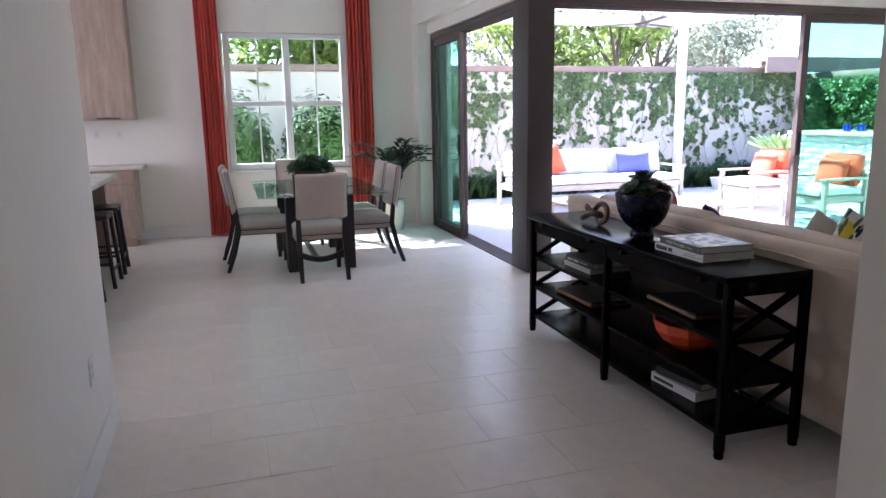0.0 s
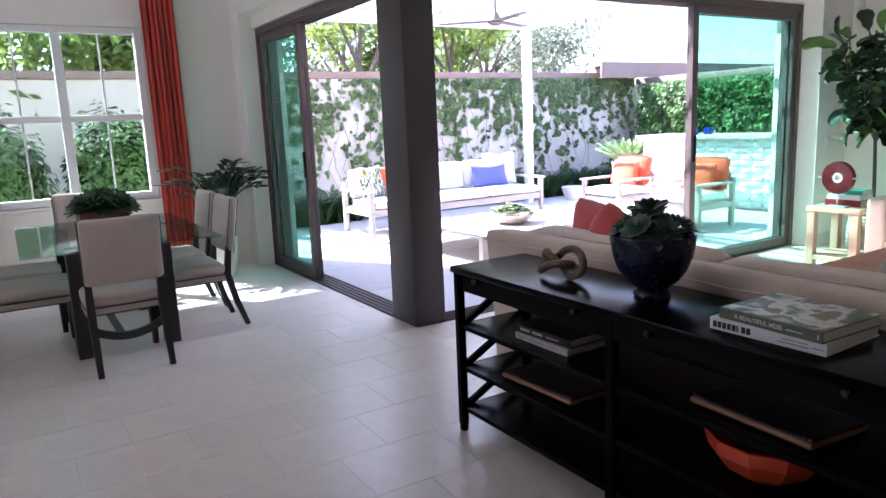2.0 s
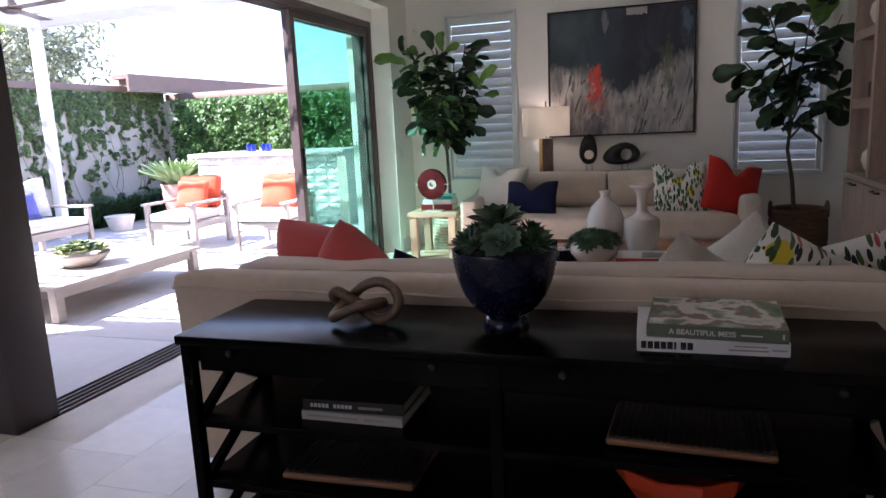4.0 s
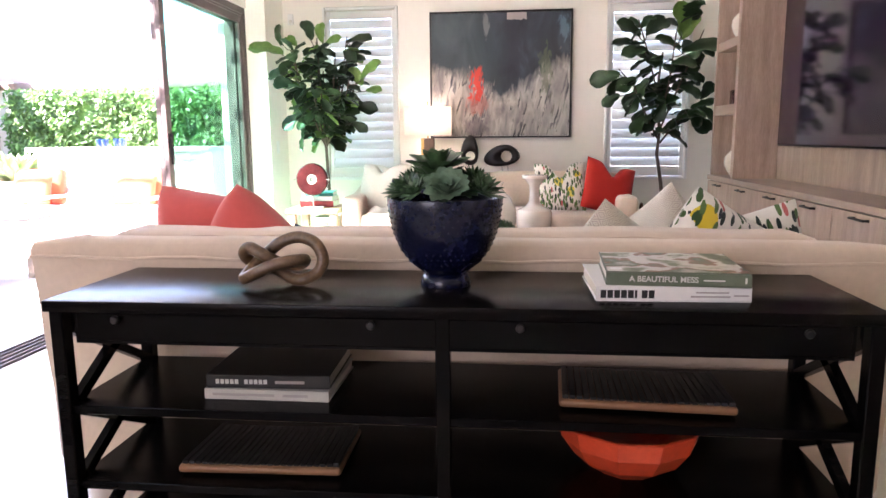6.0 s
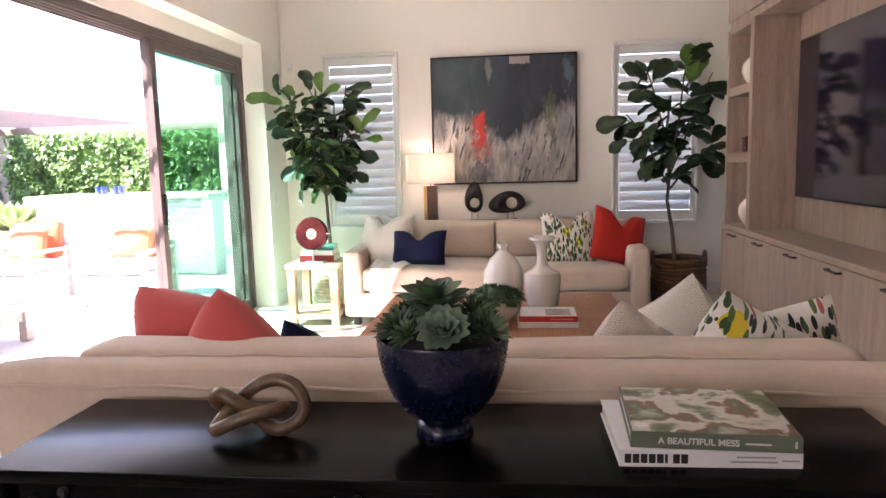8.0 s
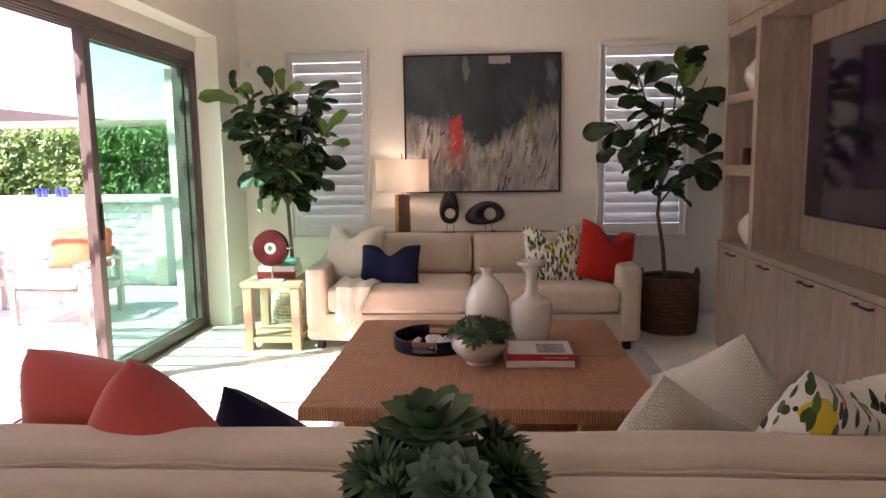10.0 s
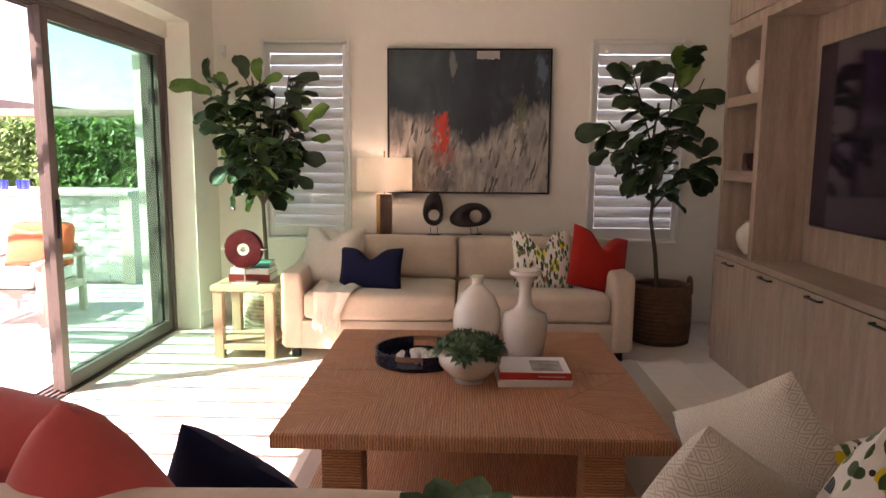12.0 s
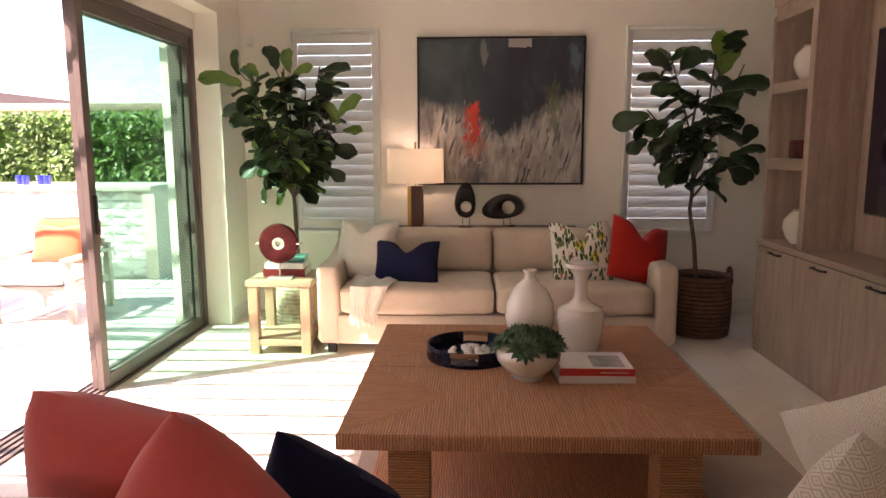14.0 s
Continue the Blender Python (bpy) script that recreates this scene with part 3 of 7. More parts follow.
def floral(name, density, grain):
    """White cloth printed with dark leaves, yellow fruit and red sprigs."""
    m = fabric(name, (0.78, 0.74, 0.66))
    N, L = m.node_tree.nodes, m.node_tree.links
    bs = N["Principled BSDF"]
    src = bs.inputs["Base Color"].links[0].from_socket
    tc = N.new("ShaderNodeTexCoord")
    col = src

    def cells(scale, stretch, turn, seed, lim):
        mp = N.new("ShaderNodeMapping")
        mp.inputs["Scale"].default_value, mp.inputs["Location"].default_value = stretch, (seed, 0.3, seed * 1.3)
        mp.inputs["Rotation"].default_value = (0, math.radians(turn), 0)
        vo = N.new("ShaderNodeTexVoronoi")
        vo.inputs["Scale"].default_value = scale
        L.new(tc.outputs["Object"], mp.inputs[0])
        L.new(mp.outputs[0], vo.inputs[0])
        lt = N.new("ShaderNodeMath")
        lt.operation = "LESS_THAN"
        lt.inputs[1].default_value = lim
        L.new(vo.outputs["Distance"], lt.inputs[0])
        sp = N.new("ShaderNodeSeparateXYZ")
        L.new(vo.outputs["Color"], sp.inputs[0])
        return lt.outputs[0], sp.outputs[0]

    def lay(mask, value, keep, colours):
        nonlocal col
        k = N.new("ShaderNodeMath")
        k.operation = "LESS_THAN"
        k.inputs[1].default_value = keep
        L.new(value, k.inputs[0])
        mu = N.new("ShaderNodeMath")
        mu.operation = "MULTIPLY"
        L.new(mask, mu.inputs[0])
        L.new(k.outputs[0], mu.inputs[1])
        r = N.new("ShaderNodeValToRGB")
        r.color_ramp.interpolation = "CONSTANT"
        el = r.color_ramp.elements
        while len(el) < len(colours):
            el.new(0.5)
        for e_, (pos, rgb) in zip(el, colours):
            e_.position, e_.color = pos, (*rgb, 1)
        L.new(value, r.inputs[0])
        mx = N.new("ShaderNodeMix")
        mx.data_type = "RGBA"
        L.new(mu.outputs[0], mx.inputs["Factor"])
        L.new(col, mx.inputs["A"])
        L.new(r.outputs[0], mx.inputs["B"])
        col = mx.outputs["Result"]

    lay(*cells(8.5, (1.0, 0.2, 0.8), 20, 3, 0.36), density * 0.36, [(0, (0.70, 0.54, 0.03)), (0.2, (0.75, 0.62, 0.10))])
    leafy = [(0, (0.02, 0.035, 0.025)), (0.12, (0.05, 0.10, 0.03)), (0.24, (0.03, 0.035, 0.04)), (0.29, (0.50, 0.12, 0.11)), (0.33, (0.10, 0.17, 0.05))]
    for turn, seed in ((38, 0), (-42, 5), (84, 11)):
        lay(*cells(grain, (2.3, 0.15, 0.8), turn, seed, 0.36), density, leafy)
    L.new(col, bs.inputs["Base Color"])
    return m


def diamonds(name):
    """Cream cloth with a small nested diamond weave."""
    m = fabric(name, (0.66, 0.60, 0.50))
    N, L = m.node_tree.nodes, m.node_tree.links
    bs = N["Principled BSDF"]
    src = bs.inputs["Base Color"].links[0].from_socket
    tc = N.new("ShaderNodeTexCoord")
    sp = N.new("ShaderNodeSeparateXYZ")
    L.new(tc.outputs["Object"], sp.inputs[0])
    tri = []
    for ax, k in ((0, 36.0), (2, 27.0)):
        pp = N.new("ShaderNodeMath")
        pp.operation = "PINGPONG"
        pp.inputs[1].default_value = 0.5
        mu = N.new("ShaderNodeMath")
        mu.operation = "MULTIPLY"
        mu.inputs[1].default_value = k
        L.new(sp.outputs[ax], mu.inputs[0])
        L.new(mu.outputs[0], pp.inputs[0])
        tri.append(pp)
    ad = N.new("ShaderNodeMath")
    L.new(tri[0].outputs[0], ad.inputs[0])
    L.new(tri[1].outputs[0], ad.inputs[1])
    p2 = N.new("ShaderNodeMath")
    p2.operation = "PINGPONG"
    p2.inputs[1].default_value = 0.125
    L.new(ad.outputs[0], p2.inputs[0])
    lt = N.new("ShaderNodeMath")
    lt.operation = "LESS_THAN"
    lt.inputs[1].default_value = 0.05
    L.new(p2.outputs[0], lt.inputs[0])
    mx = N.new("ShaderNodeMix")
    mx.data_type = "RGBA"
    L.new(lt.outputs[0], mx.inputs["Factor"])
    L.new(src, mx.inputs["A"])
    mx.inputs["B"].default_value = (0.46, 0.405, 0.325, 1)
    L.new(mx.outputs["Result"], bs.inputs["Base Color"])
    return m


FLORAL = floral("leaf_print_cotton", 0.95, 17)
SPARSE = floral("sparse_leaf_print_cotton", 0.48, 19)
DIAMOND = diamonds("diamond_weave_cotton")


def throw_pillow(label, w, h, d, chop, material, m, soft_corners=0.03, group="sofa pillows"):
    root = tagged(part("pillow", pillow(w, h, d, chop, soft_corners), material), label, "pillow", group)
    root.matrix_basis = m
    return root


# near sofa: seat top 0.46
def corner_up(label, size, d, material, peak, lean, roll, turn, soft_corners=0.05):
    """A pillow slumped on one lower corner, with one upper corner at the point peak."""
    side = -1 if roll > 0 else 1
    r = pose(0, 0, 0, lean, roll, turn)
    k = 1 - soft_corners
    tip = r @ Vector((side * size / 2 * k, 0, size * (1 + k) / 2))
    throw_pillow(label, size, size, d, 0.0, material, Matrix.Translation(Vector(peak) - tip) @ r, soft_corners)


corner_up("faded coral linen throw pillow with pointed ears", 0.46, 0.24, ROSE, (3.488, 5.355, 0.997), 10, 8, -100, 0.08)
corner_up("coral red linen throw pillow leaning on another", 0.44, 0.27, ROSE, (3.343, 4.997, 1.015), 4, 36, -112, 0.08)
corner_up("small navy velvet lumbar pillow", 0.36, 0.16, NAVY, (3.68, 4.903, 0.834), 18, 26, -98, 0.05)
corner_up("cream diamond-weave throw pillow", 0.43, 0.21, DIAMOND, (3.419, 3.71, 0.958), 12, 32, -64, 0.03)
corner_up("cream diamond-weave throw pillow, leaning back", 0.43, 0.20, DIAMOND, (3.661, 3.436, 0.999), 10, -32, -150, 0.03)
corner_up("white throw pillow printed with leaves and lemons", 0.43, 0.18, SPARSE, (3.305, 3.429, 1.008), 12, 28, -66, 0.04)
corner_up("leaf-printed pillow in the sofa corner", 0.40, 0.16, SPARSE, (3.549, 3.031, 0.945), 12, -18, -100, 0.04)
# far sofa: seat top 0.46
throw_pillow("cream boucle throw pillow on the sofa arm end", 0.48, 0.48, 0.18, 0.09, CREAM, pose(7.27, 5.28, 0.49, 21, 0, 72))
throw_pillow("ivory throw pillow tucked behind a boucle one", 0.42, 0.42, 0.14, 0.04, IVORYCLOTH, pose(7.56, 5.225, 0.515, 13, 0, 82))
throw_pillow("navy velvet lumbar pillow with a chopped top", 0.50, 0.34, 0.15, 0.09, NAVY, pose(7.13, 4.92, 0.49, 20, 0, 84))
throw_pillow("white pillow printed with leaves and lemons", 0.47, 0.49, 0.16, 0.15, FLORAL, pose(7.20, 3.60, 0.49, 23, 2, 92))
throw_pillow("coral red linen pillow with a chopped top", 0.50, 0.50, 0.20, 0.14, RED, pose(7.21, 3.225, 0.485, 21, -17, 106))

# throw blanket with a fringe over the far sofa's seat end
bl = bmesh.new()
rows = []
for j in range(15):
    s = j / 14
    rw = []
    for i in range(13):
        u = i / 12
        yy = 5.30 - 0.42 * u * (1 - 0.55 * s)
        if s < 0.62:
            xx, zz = 7.46 - s / 0.62 * 0.50, 0.535 + 0.012 * math.sin(u * 15 + s * 5)
        else:
            xx, zz = 6.955 - 0.028 - 0.008 * math.sin(u * 17), 0.523 - (s - 0.62) / 0.38 * 0.20 * (0.9 + 0.3 * math.sin(u * 3))
        rw.append(bl.verts.new((xx + 0.008 * math.sin(u * 9 + 3 * s), yy, zz)))
    rows.append(rw)
for a, c in zip(rows, rows[1:]):
    for i in range(12):
        bl.faces.new((a[i], a[i + 1], c[i + 1], c[i]))
ex = bmesh.ops.extrude_face_region(bl, geom=bl.faces[:])
for v in [g for g in ex["geom"] if isinstance(g, bmesh.types.BMVert)]:
    v.co += Vector((-0.006, 0, 0.008))
bmesh.ops.recalc_face_normals(bl, faces=bl.faces[:])
blanket = tagged(part("throw_blanket", bl, CREAM), "ivory woven throw with a knotted fringe draped over the seat", "blanket")
fr = bmesh.new()
for i in range(26):
    y = 5.30 - 0.19 * i / 25
    z = 0.355 + 0.03 * math.sin(i * 1.9)
    tube(fr, [(6.92, y, z), (6.915, y + 0.006 * math.sin(i * 5), z - 0.05), (6.913, y + 0.012 * math.sin(i * 3), z - 0.10)], 0.005, 5)
part("fringe", fr, CREAM, blanket, "knotted ivory fringe")

# ---- coffee table wrapped in woven rush ----
def rush(name, across):
    m = mat(name, (0.86, 0.43, 0.205), rough=0.5, scale=6, second=(0.42, 0.165, 0.068), stretch=(1, 30, 1) if across == "Y" else ((30, 1, 1) if across == "X" else (1, 1, 30)), bump=0.0)
    N, L = m.node_tree.nodes, m.node_tree.links
    tc = N.new("ShaderNodeTexCoord")
    w = N.new("ShaderNodeTexWave")
    w.bands_direction = across
    w.inputs["Scale"].default_value, w.inputs["Distortion"].default_value, w.inputs["Detail"].default_value = 52, 4.0, 4
    L.new(tc.outputs["Object"], w.inputs[0])
    bp = N.new("ShaderNodeBump")
    bp.inputs["Strength"].default_value, bp.inputs["Distance"].default_value = 0.9, 0.004
    L.new(w.outputs[1], bp.inputs["Height"])
    bs = N["Principled BSDF"]
    L.new(bp.outputs[0], bs.inputs["Normal"])
    # darker bands along the strands, on a wave of their own
    fine = N.new("ShaderNodeTexWave")
    fine.bands_direction = across
    fine.inputs["Scale"].default_value, fine.inputs["Distortion"].default_value, fine.inputs["Detail"].default_value, fine.inputs["Detail Scale"].default_value = 27, 4.0, 5, 2.2
    L.new(tc.outputs["Object"], fine.inputs[0])
    rp = N.new("ShaderNodeMapRange")
    rp.inputs[1].default_value, rp.inputs[2].default_value, rp.inputs[3].default_value, rp.inputs[4].default_value = 0.05, 0.55, 0.72, 0.0
    L.new(fine.outputs[1], rp.inputs[0])
    mx = N.new("ShaderNodeMix")
    mx.data_type = "RGBA"
    L.new(rp.outputs[0], mx.inputs["Factor"])
    L.new(bs.inputs["Base Color"].links[0].from_socket, mx.inputs["A"])
    mx.inputs["B"].default_value = (0.19, 0.07, 0.03, 1)
    L.new(mx.outputs["Result"], bs.inputs["Base Color"])
    return m


RUSH_X, RUSH_Y, RUSH_Z = rush("woven_rush_across_x", "X"), rush("woven_rush_across_y", "Y"), rush("woven_rush_posts", "Z")
TX0, TX1, TY0, TY1, TZ = 4.575, 6.212, 3.382, 4.952, 0.433
ctable = thing("coffee_table", "large square coffee table wrapped in tan woven rush", "table")
mid = (TX0 + TX1) / 2
for xa, xb in ((TX0, mid - 0.001), (mid + 0.001, TX1)):
    part("top_core", box(xa, xb, TY0, TY1, TZ - 0.062, TZ - 0.004, 0.006), RUSH_Y, ctable)


def wedge(pts, material):
    bm = bmesh.new()
    cx, cy = sum(p[0] for p in pts) / len(pts), sum(p[1] for p in pts) / len(pts)
    pts = [(x + (cx - x) * 0.0065, y + (cy - y) * 0.0065) for x, y in pts]
    lo = [bm.verts.new((x, y, TZ - 0.0035)) for x, y in pts]
    hi = [bm.verts.new((x, y, TZ)) for x, y in pts]
    bm.faces.new(hi)
    bm.faces.new(lo[::-1])
    for i in range(len(pts)):
        j = (i + 1) % len(pts)
        bm.faces.new((lo[i], lo[j], hi[j], hi[i]))
    bmesh.ops.recalc_face_normals(bm, faces=bm.faces[:])
    part("top_panel", bm, material, ctable, "", None, False)


e = 0.004
for xa, xb, s in ((TX0 + e, mid - e, 1), (mid + e, TX1 - e, -1)):
    ins = (xb - xa) / 2
    ym0, ym1 = TY0 + e + ins, TY1 - e - ins
    xm = (xa + xb) / 2
    wedge([(xa, TY0 + e), (xb, TY0 + e), (xm, ym0)], RUSH_X)
    wedge([(xa, TY1 - e), (xb, TY1 - e), (xm, ym1)][::-1], RUSH_X)
    wedge([(xa, TY0 + e), (xm, ym0), (xb, TY0 + e), (xb, TY1 - e), (xm, ym1), (xa, TY1 - e)], RUSH_Y)
for x in (TX0 + 0.05, TX1 - 0.21):
    for y in (TY0 + 0.19, TY1 - 0.35):
        part("leg", box(x, x + 0.16, y, y + 0.16, 0.008, TZ - 0.062, 0.006), RUSH_Z, ctable)
part("lower_shelf", box(TX0 + 0.03, TX1 - 0.03, TY0 + 0.07, TY1 - 0.07, 0.012, 0.05, 0.006), RUSH_Y, ctable)
part("rug", box(4.2, 7.1, 2.93, 4.98, 0.0, 0.008, 0.003, 1), RUG)
tagged(bpy.data.objects["rug"], "pale grey low-pile area rug under the coffee table", "rug")


# ---- built-in media wall ----
media = thing("media_cabinet", "pale taupe oak built-in media cabinet with open shelves", "cabinet")
MX0, MX1, MF = 3.02, 7.21, 2.35
part("body", box(MX0, MX1, 1.7, MF - 0.022, 0.0, 0.785), CABWOOD, media)
part("plinth", box(MX0, MX1 - 0.002, MF - 0.021, MF - 0.012, 0.0, 0.085), CABWOOD, media)
part("counter", box(MX0, MX1 + 0.012, 1.7, MF + 0.004, 0.794, 0.834, 0.003, 1), CABTOP, media)
nd = 7
dw = (MX1 - MX0) / nd
for k in range(nd):
    x0 = MX0 + k * dw
    d = part("door", box(x0 + 0.0015, x0 + dw - 0.0015, MF - 0.021, MF, 0.09, 0.786, 0.0015, 1), CABWOOD, media)
    hc = x0 + dw / 2 - 0.02
    hb = box(hc - 0.075, hc + 0.075, MF + 0.022, MF + 0.032, 0.755, 0.767, 0.002, 1)
    cube(hb, hc - 0.075, hc - 0.063, MF, MF + 0.024, 0.755, 0.767)
    cube(hb, hc + 0.063, hc + 0.075, MF, MF + 0.024, 0.755, 0.767)
    part("handle", hb, BLACK, d, "slim black bar handle")
SX0, SX1, SF = 6.575, 7.205, 2.335
sh = box(SX0, SX0 + 0.07, 2.012, SF, 0.834, 2.38, 0.002, 1)
cube(sh, SX1 - 0.04, SX1, 2.012, SF, 0.834, 2.38, 0.002, 1)
part("upright", sh, CABWOOD, media)
for z0, z1 in ((1.335, 1.411), (1.853, 1.922), (2.34, 2.38)):
    part("shelf", box(SX0 + 0.071, SX1 - 0.041, 2.012, SF - 0.004, z0, z1, 0.002, 1), CABTOP, media)
part("back_panel", box(MX0, SX1, 1.702, 2.01, 0.834, 2.38), CABWOOD, media)
part("upper_box", box(MX0, SX1, 1.702, SF - 0.02, 2.382, 3.34), CABWOOD, media)
for xa, xb in ((SX0 + 0.003, SX1 - 0.003), (5.95, SX0 - 0.003), (5.1, 5.944), (4.25, 5.094), (MX0, 4.244)):
    part("upper_door", box(xa, xb, SF - 0.019, SF + 0.002, 2.44, 3.33, 0.002, 1), CABWOOD, media)

tv = thing("television", "large flat black television mounted on the oak panel", "television")
part("wall_mount", box(5.1, 5.7, 2.011, 2.03, 1.4, 1.9), BLACK, tv)
part("casing", box(4.43, 6.335, 2.03, 2.105, 1.09, 2.162, 0.006), BLACK, tv)
SCREEN = mat("dark_tv_screen", (0.020, 0.010, 0.026), rough=0.07, vary=0.2, scale=2, coat=0.2)
part("screen", box(4.442, 6.323, 2.1055, 2.108, 1.102, 2.15), SCREEN, tv)


def vase(name, label, m, prof, material=CERAMIC, group="", segs=48):
    o = tagged(part(name, lathe(bmesh.new(), prof, segs), material), label, "vase", group)
    o.matrix_basis = m
    return o


ROUND = [(0, 0), (0.05, 0), (0.052, 0.006), (0.085, 0.05), (0.105, 0.11), (0.098, 0.165), (0.06, 0.21), (0.045, 0.222), (0.05, 0.232), (0.044, 0.234), (0.036, 0.222), (0.0, 0.20)]
vase("vase", "small round ivory ceramic vase on a media shelf", pose(6.92, 2.20, 1.922), ROUND)
vase("vase", "small round ivory ceramic vase on the lowest media shelf", pose(6.92, 2.20, 0.832), ROUND)
DARKRED = mat("oxblood_lacquer", (0.10, 0.012, 0.014), rough=0.25, coat=0.5)
tagged(part("lidded_box", box(6.82, 7.0, 2.14, 2.27, 1.411, 1.535, 0.012, 3), DARKRED), "dark red lacquered box on a shelf", "box")

# ---- painting ----
def painting_mat():
    """Abstract canvas: slate above, ragged pale lower half with drips, one red blot."""
    m = bpy.data.materials.new("abstract_canvas")
    m.use_nodes = True
    N, L = m.node_tree.nodes, m.node_tree.links
    bs = N["Principled BSDF"]
    tc = N.new("ShaderNodeTexCoord")
    sp = N.new("ShaderNodeSeparateXYZ")
    L.new(tc.outputs["Object"], sp.inputs[0])

    def nz(scale, stretch, detail=6, off=(0, 0, 0)):
        mp = N.new("ShaderNodeMapping")
        mp.inputs["Scale"].default_value, mp.inputs["Location"].default_value = stretch, off
        L.new(tc.outputs["Object"], mp.inputs[0])
        n = N.new("ShaderNodeTexNoise")
        n.inputs["Scale"].default_value, n.inputs["Detail"].default_value, n.inputs["Distortion"].default_value = scale, detail, 0.8
        L.new(mp.outputs[0], n.inputs[0])
        return n.outputs[0]

    def math_(op, a, b_=None, c=None):
        q = N.new("ShaderNodeMath")
        q.operation = op
        for k, v in enumerate((a, b_, c)):
            if v is None:
                continue
            if isinstance(v, (int, float)):
                q.inputs[k].default_value = v
            else:
                L.new(v, q.inputs[k])
        return q.outputs[0]

    def ramp(f, *stops):
        r = N.new("ShaderNodeValToRGB")
        el = r.color_ramp.elements
        while len(el) < len(stops):
            el.new(0.5)
        for e_, (p, cc) in zip(el, stops):
            e_.position, e_.color = p, (*cc, 1)
        L.new(f, r.inputs[0])
        return r.outputs[0]

    def mix(f, a, c):
        q = N.new("ShaderNodeMix")
        q.data_type = "RGBA"
        L.new(f, q.inputs["Factor"])
        for key, v in (("A", a), ("B", c)):
            if isinstance(v, tuple):
                q.inputs[key].default_value = (*v, 1)
            else:
                L.new(v, q.inputs[key])
        return q.outputs["Result"]

    y, z = sp.outputs[1], sp.outputs[2]

    def clamp(v, top=1.0):
        return math_("MINIMUM", math_("MAXIMUM", v, 0.0), top)

    def spot(cy, cz, ry, rz, ragged=0.5, off=(2, 9, 4)):
        """Soft-edged ragged patch, 1 in its middle."""
        dy, dz = math_("DIVIDE", math_("SUBTRACT", y, cy), ry), math_("DIVIDE", math_("SUBTRACT", z, cz), rz)
        q = math_("SQRT", math_("ADD", math_("MULTIPLY", dy, dy), math_("MULTIPLY", dz, dz)))
        q = math_("ADD", q, math_("MULTIPLY", math_("SUBTRACT", nz(13, (1, 1.6, 0.7), 7, off), 0.5), ragged * 4))
        return clamp(math_("MULTIPLY_ADD", q, -2.2, 2.6))

    across = math_("MULTIPLY_ADD", y, -1 / 1.42, 0.5)
    slate = ramp(nz(2.4, (1, 1.2, 0.6)), (0.3, (0.019, 0.031, 0.037)), (0.5, (0.033, 0.050, 0.057)), (0.7, (0.062, 0.086, 0.094)))
    night = ramp(nz(3, (1, 1.3, 0.7), 7, (4, 4, 1)), (0.3, (0.014, 0.017, 0.024)), (0.5, (0.024, 0.030, 0.042)), (0.72, (0.05, 0.065, 0.085)))
    dark = mix(clamp(math_("MULTIPLY_ADD", math_("ADD", across, math_("MULTIPLY", nz(6, (1, 1.5, 0.4), 6, (7, 1, 5)), 0.3)), 4.0, -1.9)), slate, night)
    pale = ramp(nz(6, (1, 1.8, 0.6), 8, (3, 1, 2)), (0.30, (0.11, 0.095, 0.095)), (0.46, (0.32, 0.28, 0.245)), (0.6, (0.50, 0.44, 0.38)), (0.75, (0.60, 0.56, 0.50)))
    pale = mix(math_("MULTIPLY", across, 0.45), pale, (0.36, 0.37, 0.36))
    line = ramp(across, (0.0, (0.59,) * 3), (0.15, (0.55,) * 3), (0.28, (0.50,) * 3), (0.40, (0.38,) * 3), (0.50, (0.28,) * 3), (0.62, (0.34,) * 3), (0.74, (0.50,) * 3), (0.86, (0.60,) * 3), (1.0, (0.63,) * 3))
    edge = math_("SUBTRACT", z, math_("SUBTRACT", line, 0.5))
    edge = math_("ADD", edge, math_("MULTIPLY", math_("SUBTRACT", nz(7, (1, 1.3, 0.8), 8), 0.5), 0.26))
    edge = math_("ADD", edge, math_("MULTIPLY", math_("SUBTRACT", nz(20, (1, 1.5, 0.25), 5, (8, 2, 1)), 0.5), 0.13))
    col = mix(clamp(math_("MULTIPLY_ADD", edge, -7.0, 0.4)), dark, pale)
    # slanting dark and pale brush strokes in the lower half
    rot = N.new("ShaderNodeVectorRotate")
    rot.rotation_type = "X_AXIS"
    rot.inputs["Angle"].default_value = -0.24
    L.new(tc.outputs["Object"], rot.inputs["Vector"])

    def strokes(scale, lim, off, top, strength, rgb):
        nonlocal col
        mp = N.new("ShaderNodeMapping")
        mp.inputs["Scale"].default_value, mp.inputs["Location"].default_value = (1, 1.3, 0.16), off
        L.new(rot.outputs[0], mp.inputs[0])
        n = N.new("ShaderNodeTexNoise")
        n.inputs["Scale"].default_value, n.inputs["Detail"].default_value, n.inputs["Distortion"].default_value = scale, 3, 0.4
        L.new(mp.outputs[0], n.inputs[0])
        f = clamp(math_("MULTIPLY_ADD", n.outputs[0], 16.0, -16.0 * lim))
        f = math_("MULTIPLY", f, math_("GREATER_THAN", nz(5, (1, 1, 1), 2, off), 0.47))
        f = math_("MULTIPLY", f, clamp(math_("MULTIPLY_ADD", edge, -9.0, top)))
        col = mix(math_("MULTIPLY", f, strength), col, rgb)

    strokes(26, 0.59, (1, 4, 0), 0.2, 0.88, (0.03, 0.03, 0.036))
    strokes(14, 0.58, (3, 9, 5), 0.9, 0.7, (0.05, 0.055, 0.07))
    strokes(22, 0.60, (11, 7, 3), 1.2, 0.5, (0.58, 0.53, 0.46))
